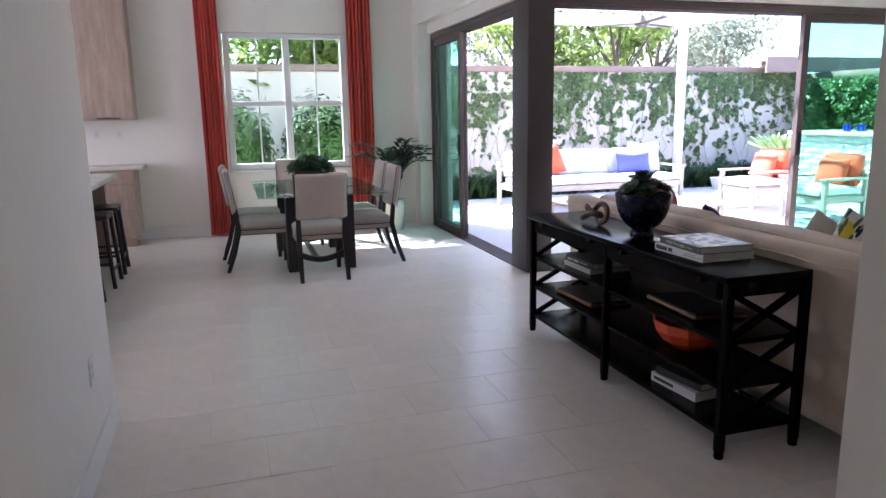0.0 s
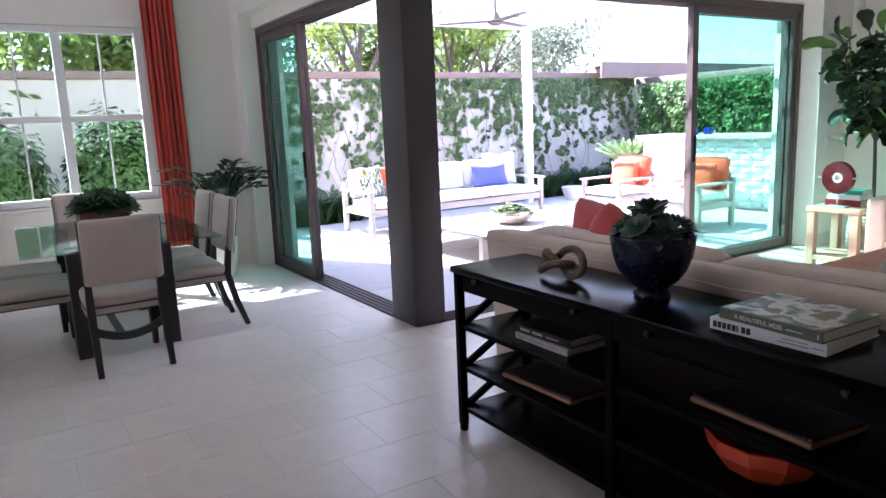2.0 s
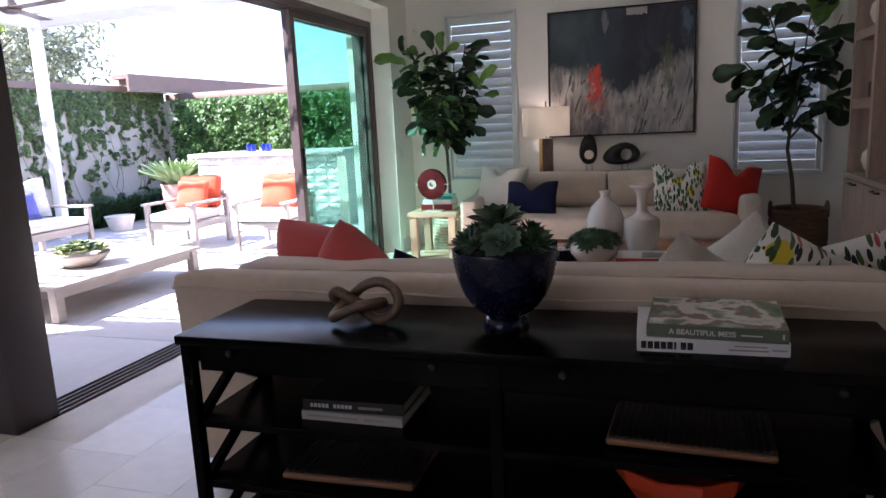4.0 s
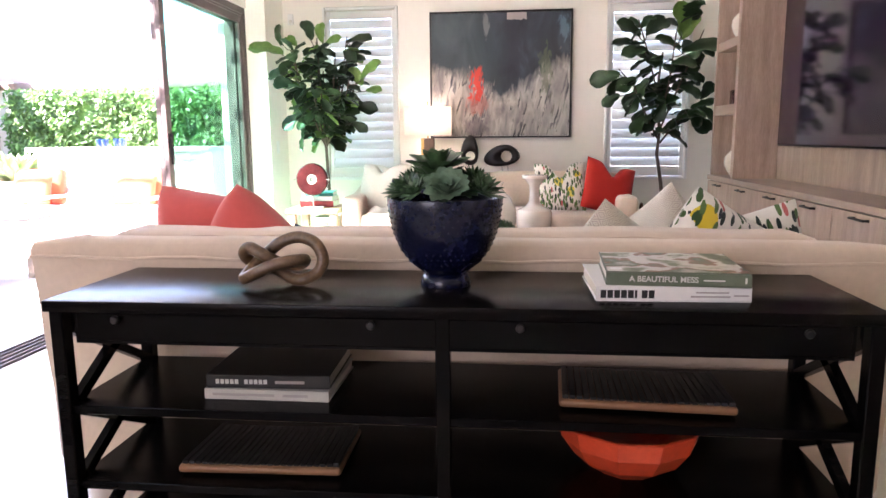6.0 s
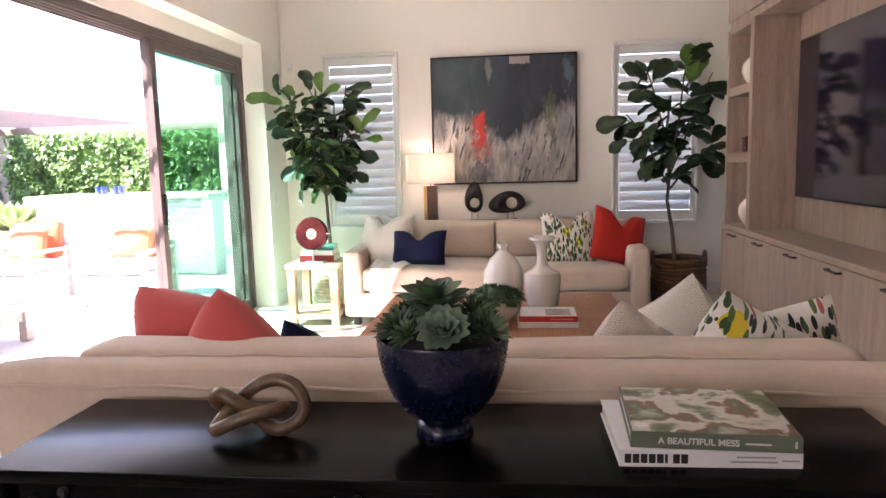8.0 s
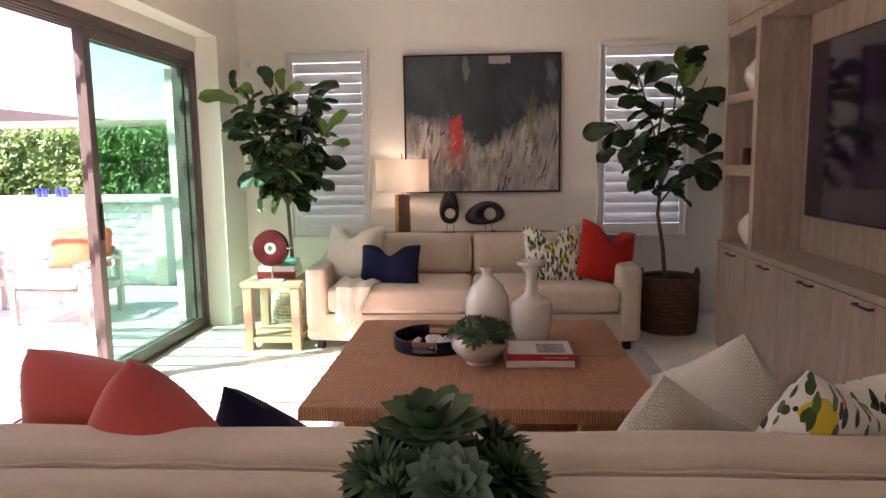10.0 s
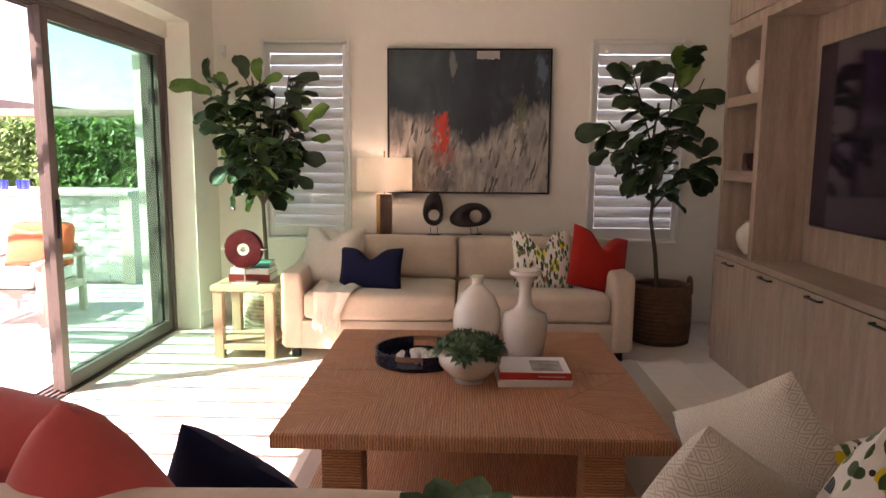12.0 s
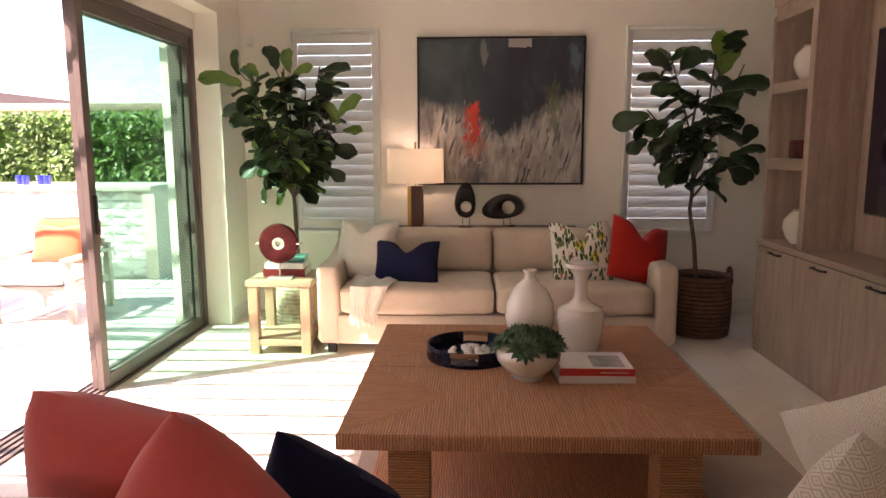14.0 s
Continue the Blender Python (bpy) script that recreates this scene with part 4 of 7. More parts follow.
    strokes(32, 0.63, (5, 2, 8), 0.4, 0.7, (0.13, 0.13, 0.09))
    # smears: purple grey low, pink under the red, green and blue towards the edge
    col = mix(math_("MULTIPLY", spot(0.26, -0.52, 0.11, 0.10), 0.6), col, (0.12, 0.095, 0.115))
    col = mix(math_("MULTIPLY", spot(0.24, -0.29, 0.12, 0.10, 0.7, (5, 1, 1)), 0.5), col, (0.55, 0.17, 0.12))
    col = mix(math_("MULTIPLY", spot(0.64, -0.05, 0.05, 0.14), 0.6), col, (0.16, 0.15, 0.155))
    col = mix(math_("MULTIPLY", spot(-0.46, 0.06, 0.06, 0.20, 0.8, (1, 3, 7)), 0.6), col, (0.09, 0.12, 0.055))
    col = mix(math_("MULTIPLY", spot(-0.64, 0.47, 0.05, 0.12, 0.7, (6, 3, 2)), 0.55), col, (0.12, 0.20, 0.26))
    col = mix(math_("MULTIPLY", spot(0.15, 0.49, 0.03, 0.12, 0.7, (9, 3, 2)), 0.5), col, (0.26, 0.27, 0.26))
    col = mix(math_("MULTIPLY", spot(0.245, -0.10, 0.062, 0.15, 1.0, (2, 5, 4)), 0.95), col, (0.66, 0.045, 0.018))
    a = math_("LESS_THAN", math_("ABSOLUTE", math_("ADD", y, 0.165)), 0.10)
    c = math_("LESS_THAN", math_("ADD", math_("ABSOLUTE", math_("SUBTRACT", z, 0.585)), math_("MULTIPLY", nz(20, (1, 1, 1), 4), 0.05)), 0.062)
    col = mix(math_("MULTIPLY", math_("MULTIPLY", a, c), 0.85), col, (0.44, 0.39, 0.36))
    L.new(col, bs.inputs["Base Color"])
    bs.inputs["Roughness"].default_value = 0.5
    bp = N.new("ShaderNodeBump")
    bp.inputs["Strength"].default_value, bp.inputs["Distance"].default_value = 0.5, 0.004
    L.new(nz(18, (1, 1, 0.5), 8), bp.inputs["Height"])
    L.new(bp.outputs[0], bs.inputs["Normal"])
    return m


pic = thing("painting", "abstract canvas, slate over grey with a red blot, black frame", "painting", pose(8.33, 4.18, 1.803))
part("canvas", box(-0.02, 0.02, -0.71, 0.71, -0.62, 0.62), painting_mat(), pic, "abstract painted canvas")
fr = bmesh.new()
for ya, yb, za, zb in ((-0.728, -0.712, -0.638, 0.638), (0.712, 0.728, -0.638, 0.638), (-0.712, 0.712, -0.638, -0.622), (-0.712, 0.712, 0.622, 0.638)):
    cube(fr, -0.032, 0.028, ya, yb, za, zb)
part("picture_frame", fr, BLACK, pic, "thin black float frame")


# ---- things on the console table ----
def succulent(bm, m, size, n_rings, tilt0=8, leaf_w=0.3):
    """A rosette of pointed fleshy leaves round an axis."""
    k = 0
    for r in range(n_rings):
        f = r / max(1, n_rings - 1)
        n = 5 + r * 3
        lift = 78 - f * (78 - tilt0)
        length = size * (0.38 + 0.62 * f)
        for i in range(n):
            a = 360 / n * i + r * 23 + random.uniform(-5, 5)
            t = bmesh.new()
            prof = []
            for s in range(6):
                u = s / 5
                w = length * leaf_w * (math.sin(math.pi * min(1, u * 0.80 + 0.14)) ** 0.8) * (1 if u < 1 else 0.12)
                x = u * length
                z = 0.05 * length * u * u + 0.0
                prof.append([t.verts.new((x, -w, z + w * 0.35)), t.verts.new((x, 0, z - 0.06 * length * (1 - u))), t.verts.new((x, w, z + w * 0.35)), t.verts.new((x, 0, z + 0.045 * length))])
            for p, q in zip(prof, prof[1:]):
                for c in range(4):
                    d = (c + 1) % 4
                    t.faces.new((p[c], p[d], q[d], q[c]))
            t.faces.new(prof[-1])
            bmesh.ops.recalc_face_normals(t, faces=t.faces[:])
            t.transform(m @ pose(0, 0, 0, 0, 0, a) @ pose(0, 0, 0.01 * size * (n_rings - r) * 2, 0, -lift + random.uniform(-6, 6), 0))
            merge(bm, t)
            k += 1
    return bm


random.seed(3)
bowl = thing("succulent_bowl", "navy glazed hobnail bowl planted with green succulents", "plant", pose(2.735, 4.197, 0.795) @ Matrix.Scale(1.04, 4))
prof = [(0, 0.0), (0.061, 0.0), (0.063, 0.005), (0.057, 0.026), (0.050, 0.031), (0.066, 0.042), (0.086, 0.058), (0.112, 0.093), (0.129, 0.137), (0.137, 0.176), (0.142, 0.214), (0.141, 0.218), (0.136, 0.216), (0.131, 0.205), (0.12, 0.17), (0.0, 0.165)]
part("bowl", lathe(bmesh.new(), prof, 56), NAVYGLAZE, bowl)
dots = bmesh.new()
for r in range(11):
    z = 0.062 + r * 0.0138
    rad = float(np.interp(z, [p[1] for p in prof[4:11]], [p[0] for p in prof[4:11]]))
    for i in range(40):
        a = 2 * math.pi * (i + 0.5 * (r % 2)) / 40
        t = bmesh.new()
        bmesh.ops.create_icosphere(t, subdivisions=1, radius=0.0024)
        t.transform(Matrix.Translation((rad * math.cos(a), rad * math.sin(a), z)))
        merge(dots, t)
tagged(part("hobnail_relief", dots, NAVYGLAZE, bowl), kind="stuff")
part("soil", lathe(bmesh.new(), [(0.0, 0.205), (0.10, 0.20), (0.125, 0.19), (0.125, 0.17), (0, 0.168)], 24), SOIL, bowl)


def unit_leaf(wide, material):
    """A pointed fleshy leaf one unit long, keeled below."""
    t = bmesh.new()
    rows = []
    for k in range(8):
        u = k / 7
        w = wide * (math.sin(math.pi * min(1, u * 0.78 + 0.16)) ** 0.8) * (1 - 0.88 * max(0, (u - 0.86) / 0.14))
        z = 0.10 * u * u
        rows.append([t.verts.new((u, -w, z + w * 0.35)), t.verts.new((u, -w * 0.4, z - 0.055 * (1 - u))), t.verts.new((u, w * 0.4, z - 0.055 * (1 - u))), t.verts.new((u, w, z + w * 0.35)), t.verts.new((u, 0, z + 0.06 * (1 - u)))])
    for a, c in zip(rows, rows[1:]):
        for q in range(5):
            r = (q + 1) % 5
            t.faces.new((a[q], a[r], c[r], c[q]))
    t.faces.new(rows[-1])
    t.faces.new(rows[0][::-1])
    bmesh.ops.recalc_face_normals(t, faces=t.faces[:])
    return mesh_of("leaf", t, material)


def rosette(parent, m, size, rings, tilt, leaf):
    core = part("rosette", lathe(bmesh.new(), [(0, 0), (0.08 * size, 0.02 * size), (0.10 * size, 0.10 * size), (0, 0.16 * size)], 10), SUCC, parent, "", m)
    for r in range(rings):
        f = r / max(1, rings - 1)
        n = 5 + r * 3
        for i in range(n):
            o = new("leaf", leaf)
            o.parent = core
            o.matrix_basis = pose(0, 0, 0.012 * size * (rings - r), 0, 0, 360 / n * i + r * 23 + random.uniform(-5, 5)) @ pose(0.03 * size, 0, 0, 0, -(80 - f * (80 - tilt)) + random.uniform(-6, 6), 0) @ Matrix.Scale(size * (0.42 + 0.58 * f) * random.uniform(0.92, 1.05), 4)


PALELEAF, NARROW, BROAD, WIDE = unit_leaf(0.29, SUCC2), unit_leaf(0.105, SUCC), unit_leaf(0.21, SUCC), unit_leaf(0.30, SUCC)
for x, y, z, size, n, rx, ry, lf in ((-0.082, -0.012, 0.238, 0.060, 4, 0, -42, PALELEAF), (-0.03, 0.088, 0.232, 0.062, 5, -22, -22, NARROW), (0.04, 0.080, 0.250, 0.058, 4, -20, 10, NARROW), (-0.080, 0.060, 0.232, 0.046, 4, -25, -32, NARROW), (0.0, 0.018, 0.285, 0.084, 3, 0, -6, WIDE), (0.0, 0.018, 0.262, 0.078, 2, 0, 0, BROAD), (-0.055, 0.025, 0.243, 0.048, 4, 0, -25, BROAD), (0.045, 0.005, 0.25, 0.05, 4, 0, 15, NARROW), (-0.02, -0.045, 0.25, 0.046, 4, 15, -10, NARROW), (0.06, 0.075, 0.232, 0.052, 4, -28, 25, BROAD), (-0.055, -0.05, 0.236, 0.045, 4, 20, -30, BROAD), (-0.035, -0.092, 0.232, 0.060, 5, 26, -20, NARROW), (0.03, -0.070, 0.255, 0.056, 4, 20, 8, NARROW), (0.085, 0.02, 0.235, 0.062, 4, 0, 30, BROAD), (0.07, -0.075, 0.235, 0.055, 4, 25, 25, NARROW)):
    rosette(bowl, pose(x, y, z, rx, ry, 0), size, n, 16, lf)
st = tube(bmesh.new(), [(0, 0, 0.19), (0.005, 0.01, 0.24), (0, 0.018, 0.285)], 0.012, 8)
part("stem", st, SUCC, bowl)

KNOTWOOD = mat("brown_lacquered_wood_link", (0.19, 0.115, 0.055), rough=0.42, vary=0.4, scale=14, second=(0.07, 0.042, 0.024), coat=0.1)
knot = thing("knot_sculpture", "carved brown wooden sculpture of one looped knot", "sculpture", pose(2.69, 4.61, 0.795) @ Matrix.Scale(1.06, 4))


def closed_curve(pts, steps=7):
    """A smooth closed curve through the points."""
    out = []
    n = len(pts)
    for i in range(n):
        p0, p1, p2, p3 = (Vector(pts[(i + k - 1) % n]) for k in range(4))
        for j in range(steps):
            t = j / steps
            out.append(0.5 * (2 * p1 + (p2 - p0) * t + (2 * p0 - 5 * p1 + 4 * p2 - p3) * t * t + (3 * p1 - p0 - 3 * p2 + p3) * t ** 3))
    return out


# one strand: big upright loop, low bar across the front, small loop behind the bar
STRAND = [(0, -0.045, 0.0155), (0.01, -0.08, 0.033), (0.015, -0.092, 0.066), (0.02, -0.073, 0.102), (0.022, -0.033, 0.117), (0.02, 0.010, 0.106), (0.02, 0.045, 0.080), (0.0, 0.074, 0.050), (-0.03, 0.090, 0.024), (-0.046, 0.060, 0.038), (-0.046, 0.012, 0.059), (-0.036, -0.03, 0.068), (-0.008, -0.054, 0.066), (0.012, -0.03, 0.050), (-0.004, 0.012, 0.058), (-0.015, 0.048, 0.080), (-0.010, 0.081, 0.095), (0.0, 0.100, 0.080), (0.02, 0.095, 0.059), (0.036, 0.064, 0.045), (0.022, 0.017, 0.031), (0.010, -0.014, 0.0165)]
part("wood_strand", tube(bmesh.new(), closed_curve(STRAND), 0.0148, 14, True), KNOTWOOD, knot)

PAGE = mat("book_pages", (0.74, 0.70, 0.62), rough=0.9, stretch=(1, 1, 60), vary=0.12, scale=8)
WHITEC = mat("white_book_cover", (0.78, 0.77, 0.75), rough=0.35, vary=0.03)
# white cover greyed: the shade inside the console is put into its colour
SHADEDC = mat("shaded_white_book_cover", (0.50, 0.48, 0.44), rough=0.5, vary=0.05)
BLACKC = mat("black_book_cover", (0.016, 0.016, 0.015), rough=0.35)
SAGE = mat("sage_book_cover", (0.12, 0.15, 0.10), rough=0.35)
REDC = mat("red_book_cover", (0.55, 0.045, 0.03), rough=0.35)
MAROONC = mat("dark_red_book_cover", (0.33, 0.03, 0.035), rough=0.4)
TEALC = mat("teal_book_cover", (0.05, 0.40, 0.33), rough=0.4)
INK = mat("black_ink", (0.012, 0.012, 0.012), rough=0.6)
GREYINK = mat("grey_ink", (0.36, 0.33, 0.31), rough=0.6)
PALEINK = mat("pale_ink", (0.62, 0.62, 0.58), rough=0.6)
PHOTO = mat("green_garden_cover_photo", (0.45, 0.42, 0.36), rough=0.4, scale=14, second=(0.035, 0.06, 0.03), coat=0.05)
_n, _l = PHOTO.node_tree.nodes, PHOTO.node_tree.links
_t, _v, _r = _n.new("ShaderNodeTexCoord"), _n.new("ShaderNodeTexNoise"), _n.new("ShaderNodeValToRGB")
_v.inputs["Scale"].default_value, _v.inputs["Detail"].default_value, _v.inputs["Distortion"].default_value = 10, 4, 0.25
_el = _r.color_ramp.elements
while len(_el) < 7:
    _el.new(0.5)
for _e, (_p, _c) in zip(_el, ((0.30, (0.05, 0.075, 0.03)), (0.40, (0.17, 0.20, 0.10)), (0.45, (0.60, 0.57, 0.50)), (0.51, (0.66, 0.63, 0.58)), (0.54, (0.27, 0.12, 0.06)), (0.60, (0.10, 0.14, 0.07)), (0.70, (0.50, 0.47, 0.42)))):
    _e.position, _e.color = _p, (*_c, 1)
_l.new(_t.outputs["Object"], _v.inputs[0])
_l.new(_v.outputs[0], _r.inputs[0])
_l.new(_r.outputs[0], _n["Principled BSDF"].inputs["Base Color"])


def lettering(text, size, m, material, parent, width, depth=0.0004):
    cu = bpy.data.curves.new("lettering", "FONT")
    cu.body, cu.size, cu.extrude = text, size, depth
    cu.align_y = "CENTER"
    cu.offset = size * 0.022
    tmp = bpy.data.objects.new("lettering", cu)
    scene.collection.objects.link(tmp)
    bpy.context.view_layer.update()
    me = bpy.data.meshes.new_from_object(tmp.evaluated_get(bpy.context.evaluated_depsgraph_get()))
    bpy.data.objects.remove(tmp)
    me.materials.clear()
    me.materials.append(material)
    k = width / max(v.co.x for v in me.vertices)
    me.transform(Matrix.Diagonal((k, 1, 1, 1)))
    o = new("lettering", me)
    o.parent = parent
    o.matrix_basis = m
    return o


def book(label, w, d, h, cover, m, cover_top=None, spine=None):
    """Spine along x at y = 0 facing -y; pages at the other three sides."""
    root = thing("book", label, "book", m, "books")
    c = box(0, w, 0, d, 0, 0.003, 0.0008, 1)
    cube(c, 0, w, 0, d, h - 0.003, h, 0.0008, 1)
    cube(c, 0, w, 0, 0.003, 0.003, h - 0.003)
    part("cover", c, cover, root)
    part("page_block", box(0.004, w - 0.004, 0.0032, d - 0.004, 0.0032, h - 0.0032), PAGE, root, "cream page block")
    if cover_top:
        part("cover_picture", box(0.004, w - 0.004, 0.004, d - 0.004, h, h + 0.0006), cover_top, root)
    return root


def bars(root, rows, material, y=-0.0006):
    for x0, x1, z0, z1 in rows:
        part("printed_bar", box(x0, x1, y, 0.0, z0, z1), material, root, "unreadable small print")


# spines face the camera side (-x): local -y turned to world -x
BK = lambda x, y, z, rz=0: pose(x, y, z, 0, 0, -90 + rz)
b1 = book("white art book with a black title on the spine", 0.318, 0.26, 0.033, WHITEC, BK(2.57, 3.833, 0.795, 1) @ Matrix.Scale(1.09, 4))
bars(b1, [(0.0095 + 0.0142 * k, 0.0095 + 0.0142 * k + (0.0118 if k != 5 else 0.0050), 0.0075, 0.0245) for k in range(8)], INK)
bars(b1, [(0.205, 0.272, 0.019, 0.022), (0.195, 0.275, 0.010, 0.0135), (0.282, 0.312, 0.013, 0.016)], GREYINK)
b2 = book("sage green garden book with a photographic cover", 0.292, 0.25, 0.03, SAGE, BK(2.58, 3.81, 0.8312, -3) @ Matrix.Scale(1.09, 4), PHOTO)
lettering("A BEAUTIFUL MESS", 0.0165, pose(0.048, -0.0008, 0.0145, 90, 0, 0), PALEINK, b2, 0.139)
bars(b2, [(0.197, 0.24, 0.0125, 0.0155), (0.279, 0.283, 0.009, 0.021)], PALEINK)
part("cover_sticker", lathe(bmesh.new(), [(0, 0.0012), (0.013, 0.0012), (0.013, 0), (0, 0)], 24, pose(0.022, 0.03, 0.0302)), WHITEC, b2, "round cream cover sticker")
b3 = book("white decorating book on a console shelf", 0.30, 0.25, 0.026, SHADEDC, BK(2.585, 4.797, 0.522, 0) @ Matrix.Scale(1.07, 4))
bars(b3, [(0.02, 0.17, 0.010, 0.016), (0.19, 0.25, 0.010, 0.016)], GREYINK)
b4 = book("black decorating book lying on a white one", 0.295, 0.26, 0.033, BLACKC, BK(2.59, 4.792, 0.55, 2) @ Matrix.Scale(1.07, 4))
bars(b4, [(0.022 + 0.0115 * k, 0.0305 + 0.0115 * k, 0.0105, 0.0215) for k in range(11) if k != 5], PALEINK)
bars(b4, [(0.165, 0.235, 0.012, 0.019)], GREYINK)
b5 = book("thick white hardback on the bottom console shelf", 0.31, 0.27, 0.045, WHITEC, BK(2.58, 3.83, 0.1245, 5))
bars(b5, [(0.02, 0.16, 0.015, 0.03)], INK)
b6 = book("black hardback on the bottom console shelf", 0.29, 0.25, 0.035, BLACKC, BK(2.59, 3.81, 0.1697, 9))

TRAYDARK = mat("black_slatted_tray", (0.013, 0.012, 0.012), rough=0.45, vary=0.3, scale=10)
TRAYRIM = mat("tan_wooden_tray_rim", (0.27, 0.135, 0.065), rough=0.5, vary=0.2, scale=12)


def tray(label, m):
    root = thing("tray", label, "tray", m, "trays")
    part("tray_body", box(-0.125, 0.145, -0.199, 0.199, 0, 0.02, 0.0095, 4), TRAYRIM, root, "tan wooden rim")
    for i in range(24):
        part("slat", box(-0.115, 0.135, -0.193 + i * 0.0161, -0.193 + i * 0.0161 + 0.0137, 0.0165, 0.024 + 0.006 * (abs(i - 11.5) / 12) ** 3, 0.001, 1), TRAYDARK, root)
    return root


tray("black slatted serving tray with a tan wooden underside", pose(2.70, 3.70, 0.522, 0, 3, -3) @ Matrix.Scale(1.03, 4))
tray("black slatted serving tray on the middle console shelf", pose(2.70, 4.665, 0.323, 0, 3, 2) @ Matrix.Scale(1.06, 4))
ORB = mat("orange_glazed_bowl", (0.70, 0.085, 0.03), rough=0.3, vary=0.15, scale=10, coat=0.3)
ob_ = bmesh.new()
lathe(ob_, [(0, 0), (0.075, 0), (0.082, 0.006), (0.122, 0.032), (0.152, 0.075), (0.165, 0.118), (0.159, 0.12), (0.142, 0.078), (0.10, 0.04), (0.0, 0.02)], 11)
o = tagged(part("bowl", ob_, ORB, smooth=False), "faceted orange-red bowl on a console shelf", "bowl")
o.matrix_basis = pose(2.72, 3.725, 0.323) @ Matrix.Scale(1.13, 4)

# ---- things on the coffee table ----
vase("vase", "bulbous ivory ceramic bottle vase on the coffee table", pose(5.66, 4.137, 0.433) @ Matrix.Scale(0.91, 4), [(0, 0), (0.09, 0), (0.095, 0.008), (0.125, 0.10), (0.142, 0.20), (0.135, 0.29), (0.10, 0.365), (0.055, 0.41), (0.034, 0.43), (0.032, 0.455), (0.045, 0.475), (0.046, 0.482), (0.038, 0.482), (0.024, 0.46), (0, 0.44)])
vase("vase", "ivory ceramic vase with a narrow neck and wide flat lip", pose(5.55, 3.893, 0.433) @ Matrix.Diagonal((0.85, 0.85, 0.99, 1)), [(0, 0), (0.092, 0), (0.098, 0.01), (0.122, 0.09), (0.136, 0.18), (0.138, 0.24), (0.128, 0.268), (0.07, 0.29), (0.042, 0.32), (0.036, 0.38), (0.043, 0.43), (0.075, 0.465), (0.096, 0.475), (0.097, 0.495), (0.090, 0.496), (0.06, 0.48), (0, 0.47)])
pot = thing("potted_succulent", "round ivory bowl with trailing green succulents", "plant", pose(5.255, 4.177, 0.433) @ Matrix.Scale(0.91, 4))
part("pot", lathe(bmesh.new(), [(0, 0), (0.08, 0), (0.083, 0.012), (0.075, 0.018), (0.12, 0.045), (0.163, 0.10), (0.165, 0.135), (0.145, 0.17), (0.12, 0.185), (0.105, 0.182), (0.13, 0.14), (0, 0.14)], 48), CERAMIC, pot)
part("soil", lathe(bmesh.new(), [(0, 0.178), (0.09, 0.175), (0.115, 0.165), (0.10, 0.15), (0, 0.145)], 20), SOIL, pot)
random.seed(5)
for i in range(34):
    a = random.uniform(0, 2 * math.pi)
    r = 0.15 * math.sqrt(random.random())
    part("rosette", succulent(bmesh.new(), pose(r * math.cos(a), r * math.sin(a), 0.205 - 0.045 * (r / 0.15) ** 2 + random.uniform(0, 0.03), -math.sin(a) * 40 * r / 0.12, math.cos(a) * 40 * r / 0.12, 0), random.uniform(0.06, 0.085), 3, 10, 0.15), SUCC, pot)["kind"] = "stuff"
tr = thing("round_tray", "round navy lacquered tray with two wooden cut-out grips", "tray", pose(5.565, 4.445, 0.433) @ Matrix.Scale(0.91, 4))
part("tray_body", lathe(bmesh.new(), [(0, 0), (0.24, 0), (0.245, 0.006), (0.245, 0.022), (0.232, 0.022), (0.232, 0.012), (0, 0.010)], 56), NAVYGLAZE, tr)


def arc_band(a0, a1, r0, r1, z0, z1, n):
    """A curved strip of tray wall between two angles."""
    bm = bmesh.new()
    rings = []
    for i in range(n + 1):
        t = radians(a0 + (a1 - a0) * i / n)
        rings.append([bm.verts.new((r * math.cos(t), r * math.sin(t), z)) for r, z in ((r0, z0), (r1, z0), (r1, z1 - 0.002), ((r0 + r1) / 2, z1), (r0, z1 - 0.002))])
    for u, v in zip(rings, rings[1:]):
        for k in range(5):
            bm.faces.new((u[k], v[k], v[(k + 1) % 5], u[(k + 1) % 5]))
    bm.faces.new(rings[0])
    bm.faces.new(rings[-1][::-1])
    bmesh.ops.recalc_face_normals(bm, faces=bm.faces[:])
    return bm


for mid_angle in (-8, 172):
    part("tray_wall", arc_band(mid_angle + 18, mid_angle + 162, 0.232, 0.245, 0.0222, 0.084, 26), NAVYGLAZE, tr)
    part("handle", arc_band(mid_angle - 18.2, mid_angle + 18.2, 0.229, 0.248, 0.060, 0.085, 8), TRAYRIM, tr, "tan wooden grip over a cut-out")
CORAL = mat("white_coral", (0.74, 0.69, 0.62), rough=0.8, vary=0.15, scale=30)
garland = thing("bead_garland", "heap of white wooden beads lying in the navy tray", "garland", pose(5.565, 4.43, 0.442) @ Matrix.Scale(0.91, 4))
bead = bmesh.new()
bmesh.ops.create_icosphere(bead, subdivisions=2, radius=0.016)
bead = mesh_of("bead", bead, CORAL)
random.seed(9)
for i in range(52):
    a, r = random.uniform(0, 6.28), 0.13 * math.sqrt(random.random())
    o = new("bead", bead)
    o.parent = garland
    o.matrix_basis = pose(r * math.cos(a), r * math.sin(a), 0.016 + 0.05 * (1 - r / 0.13) * random.random()) @ Matrix.Scale(random.uniform(0.8, 1.25), 4)
k1 = book("red and white paperback under another book", 0.38, 0.30, 0.034, WHITEC, BK(5.163, 4.043, 0.433, 2) @ Matrix.Scale(0.91, 4))
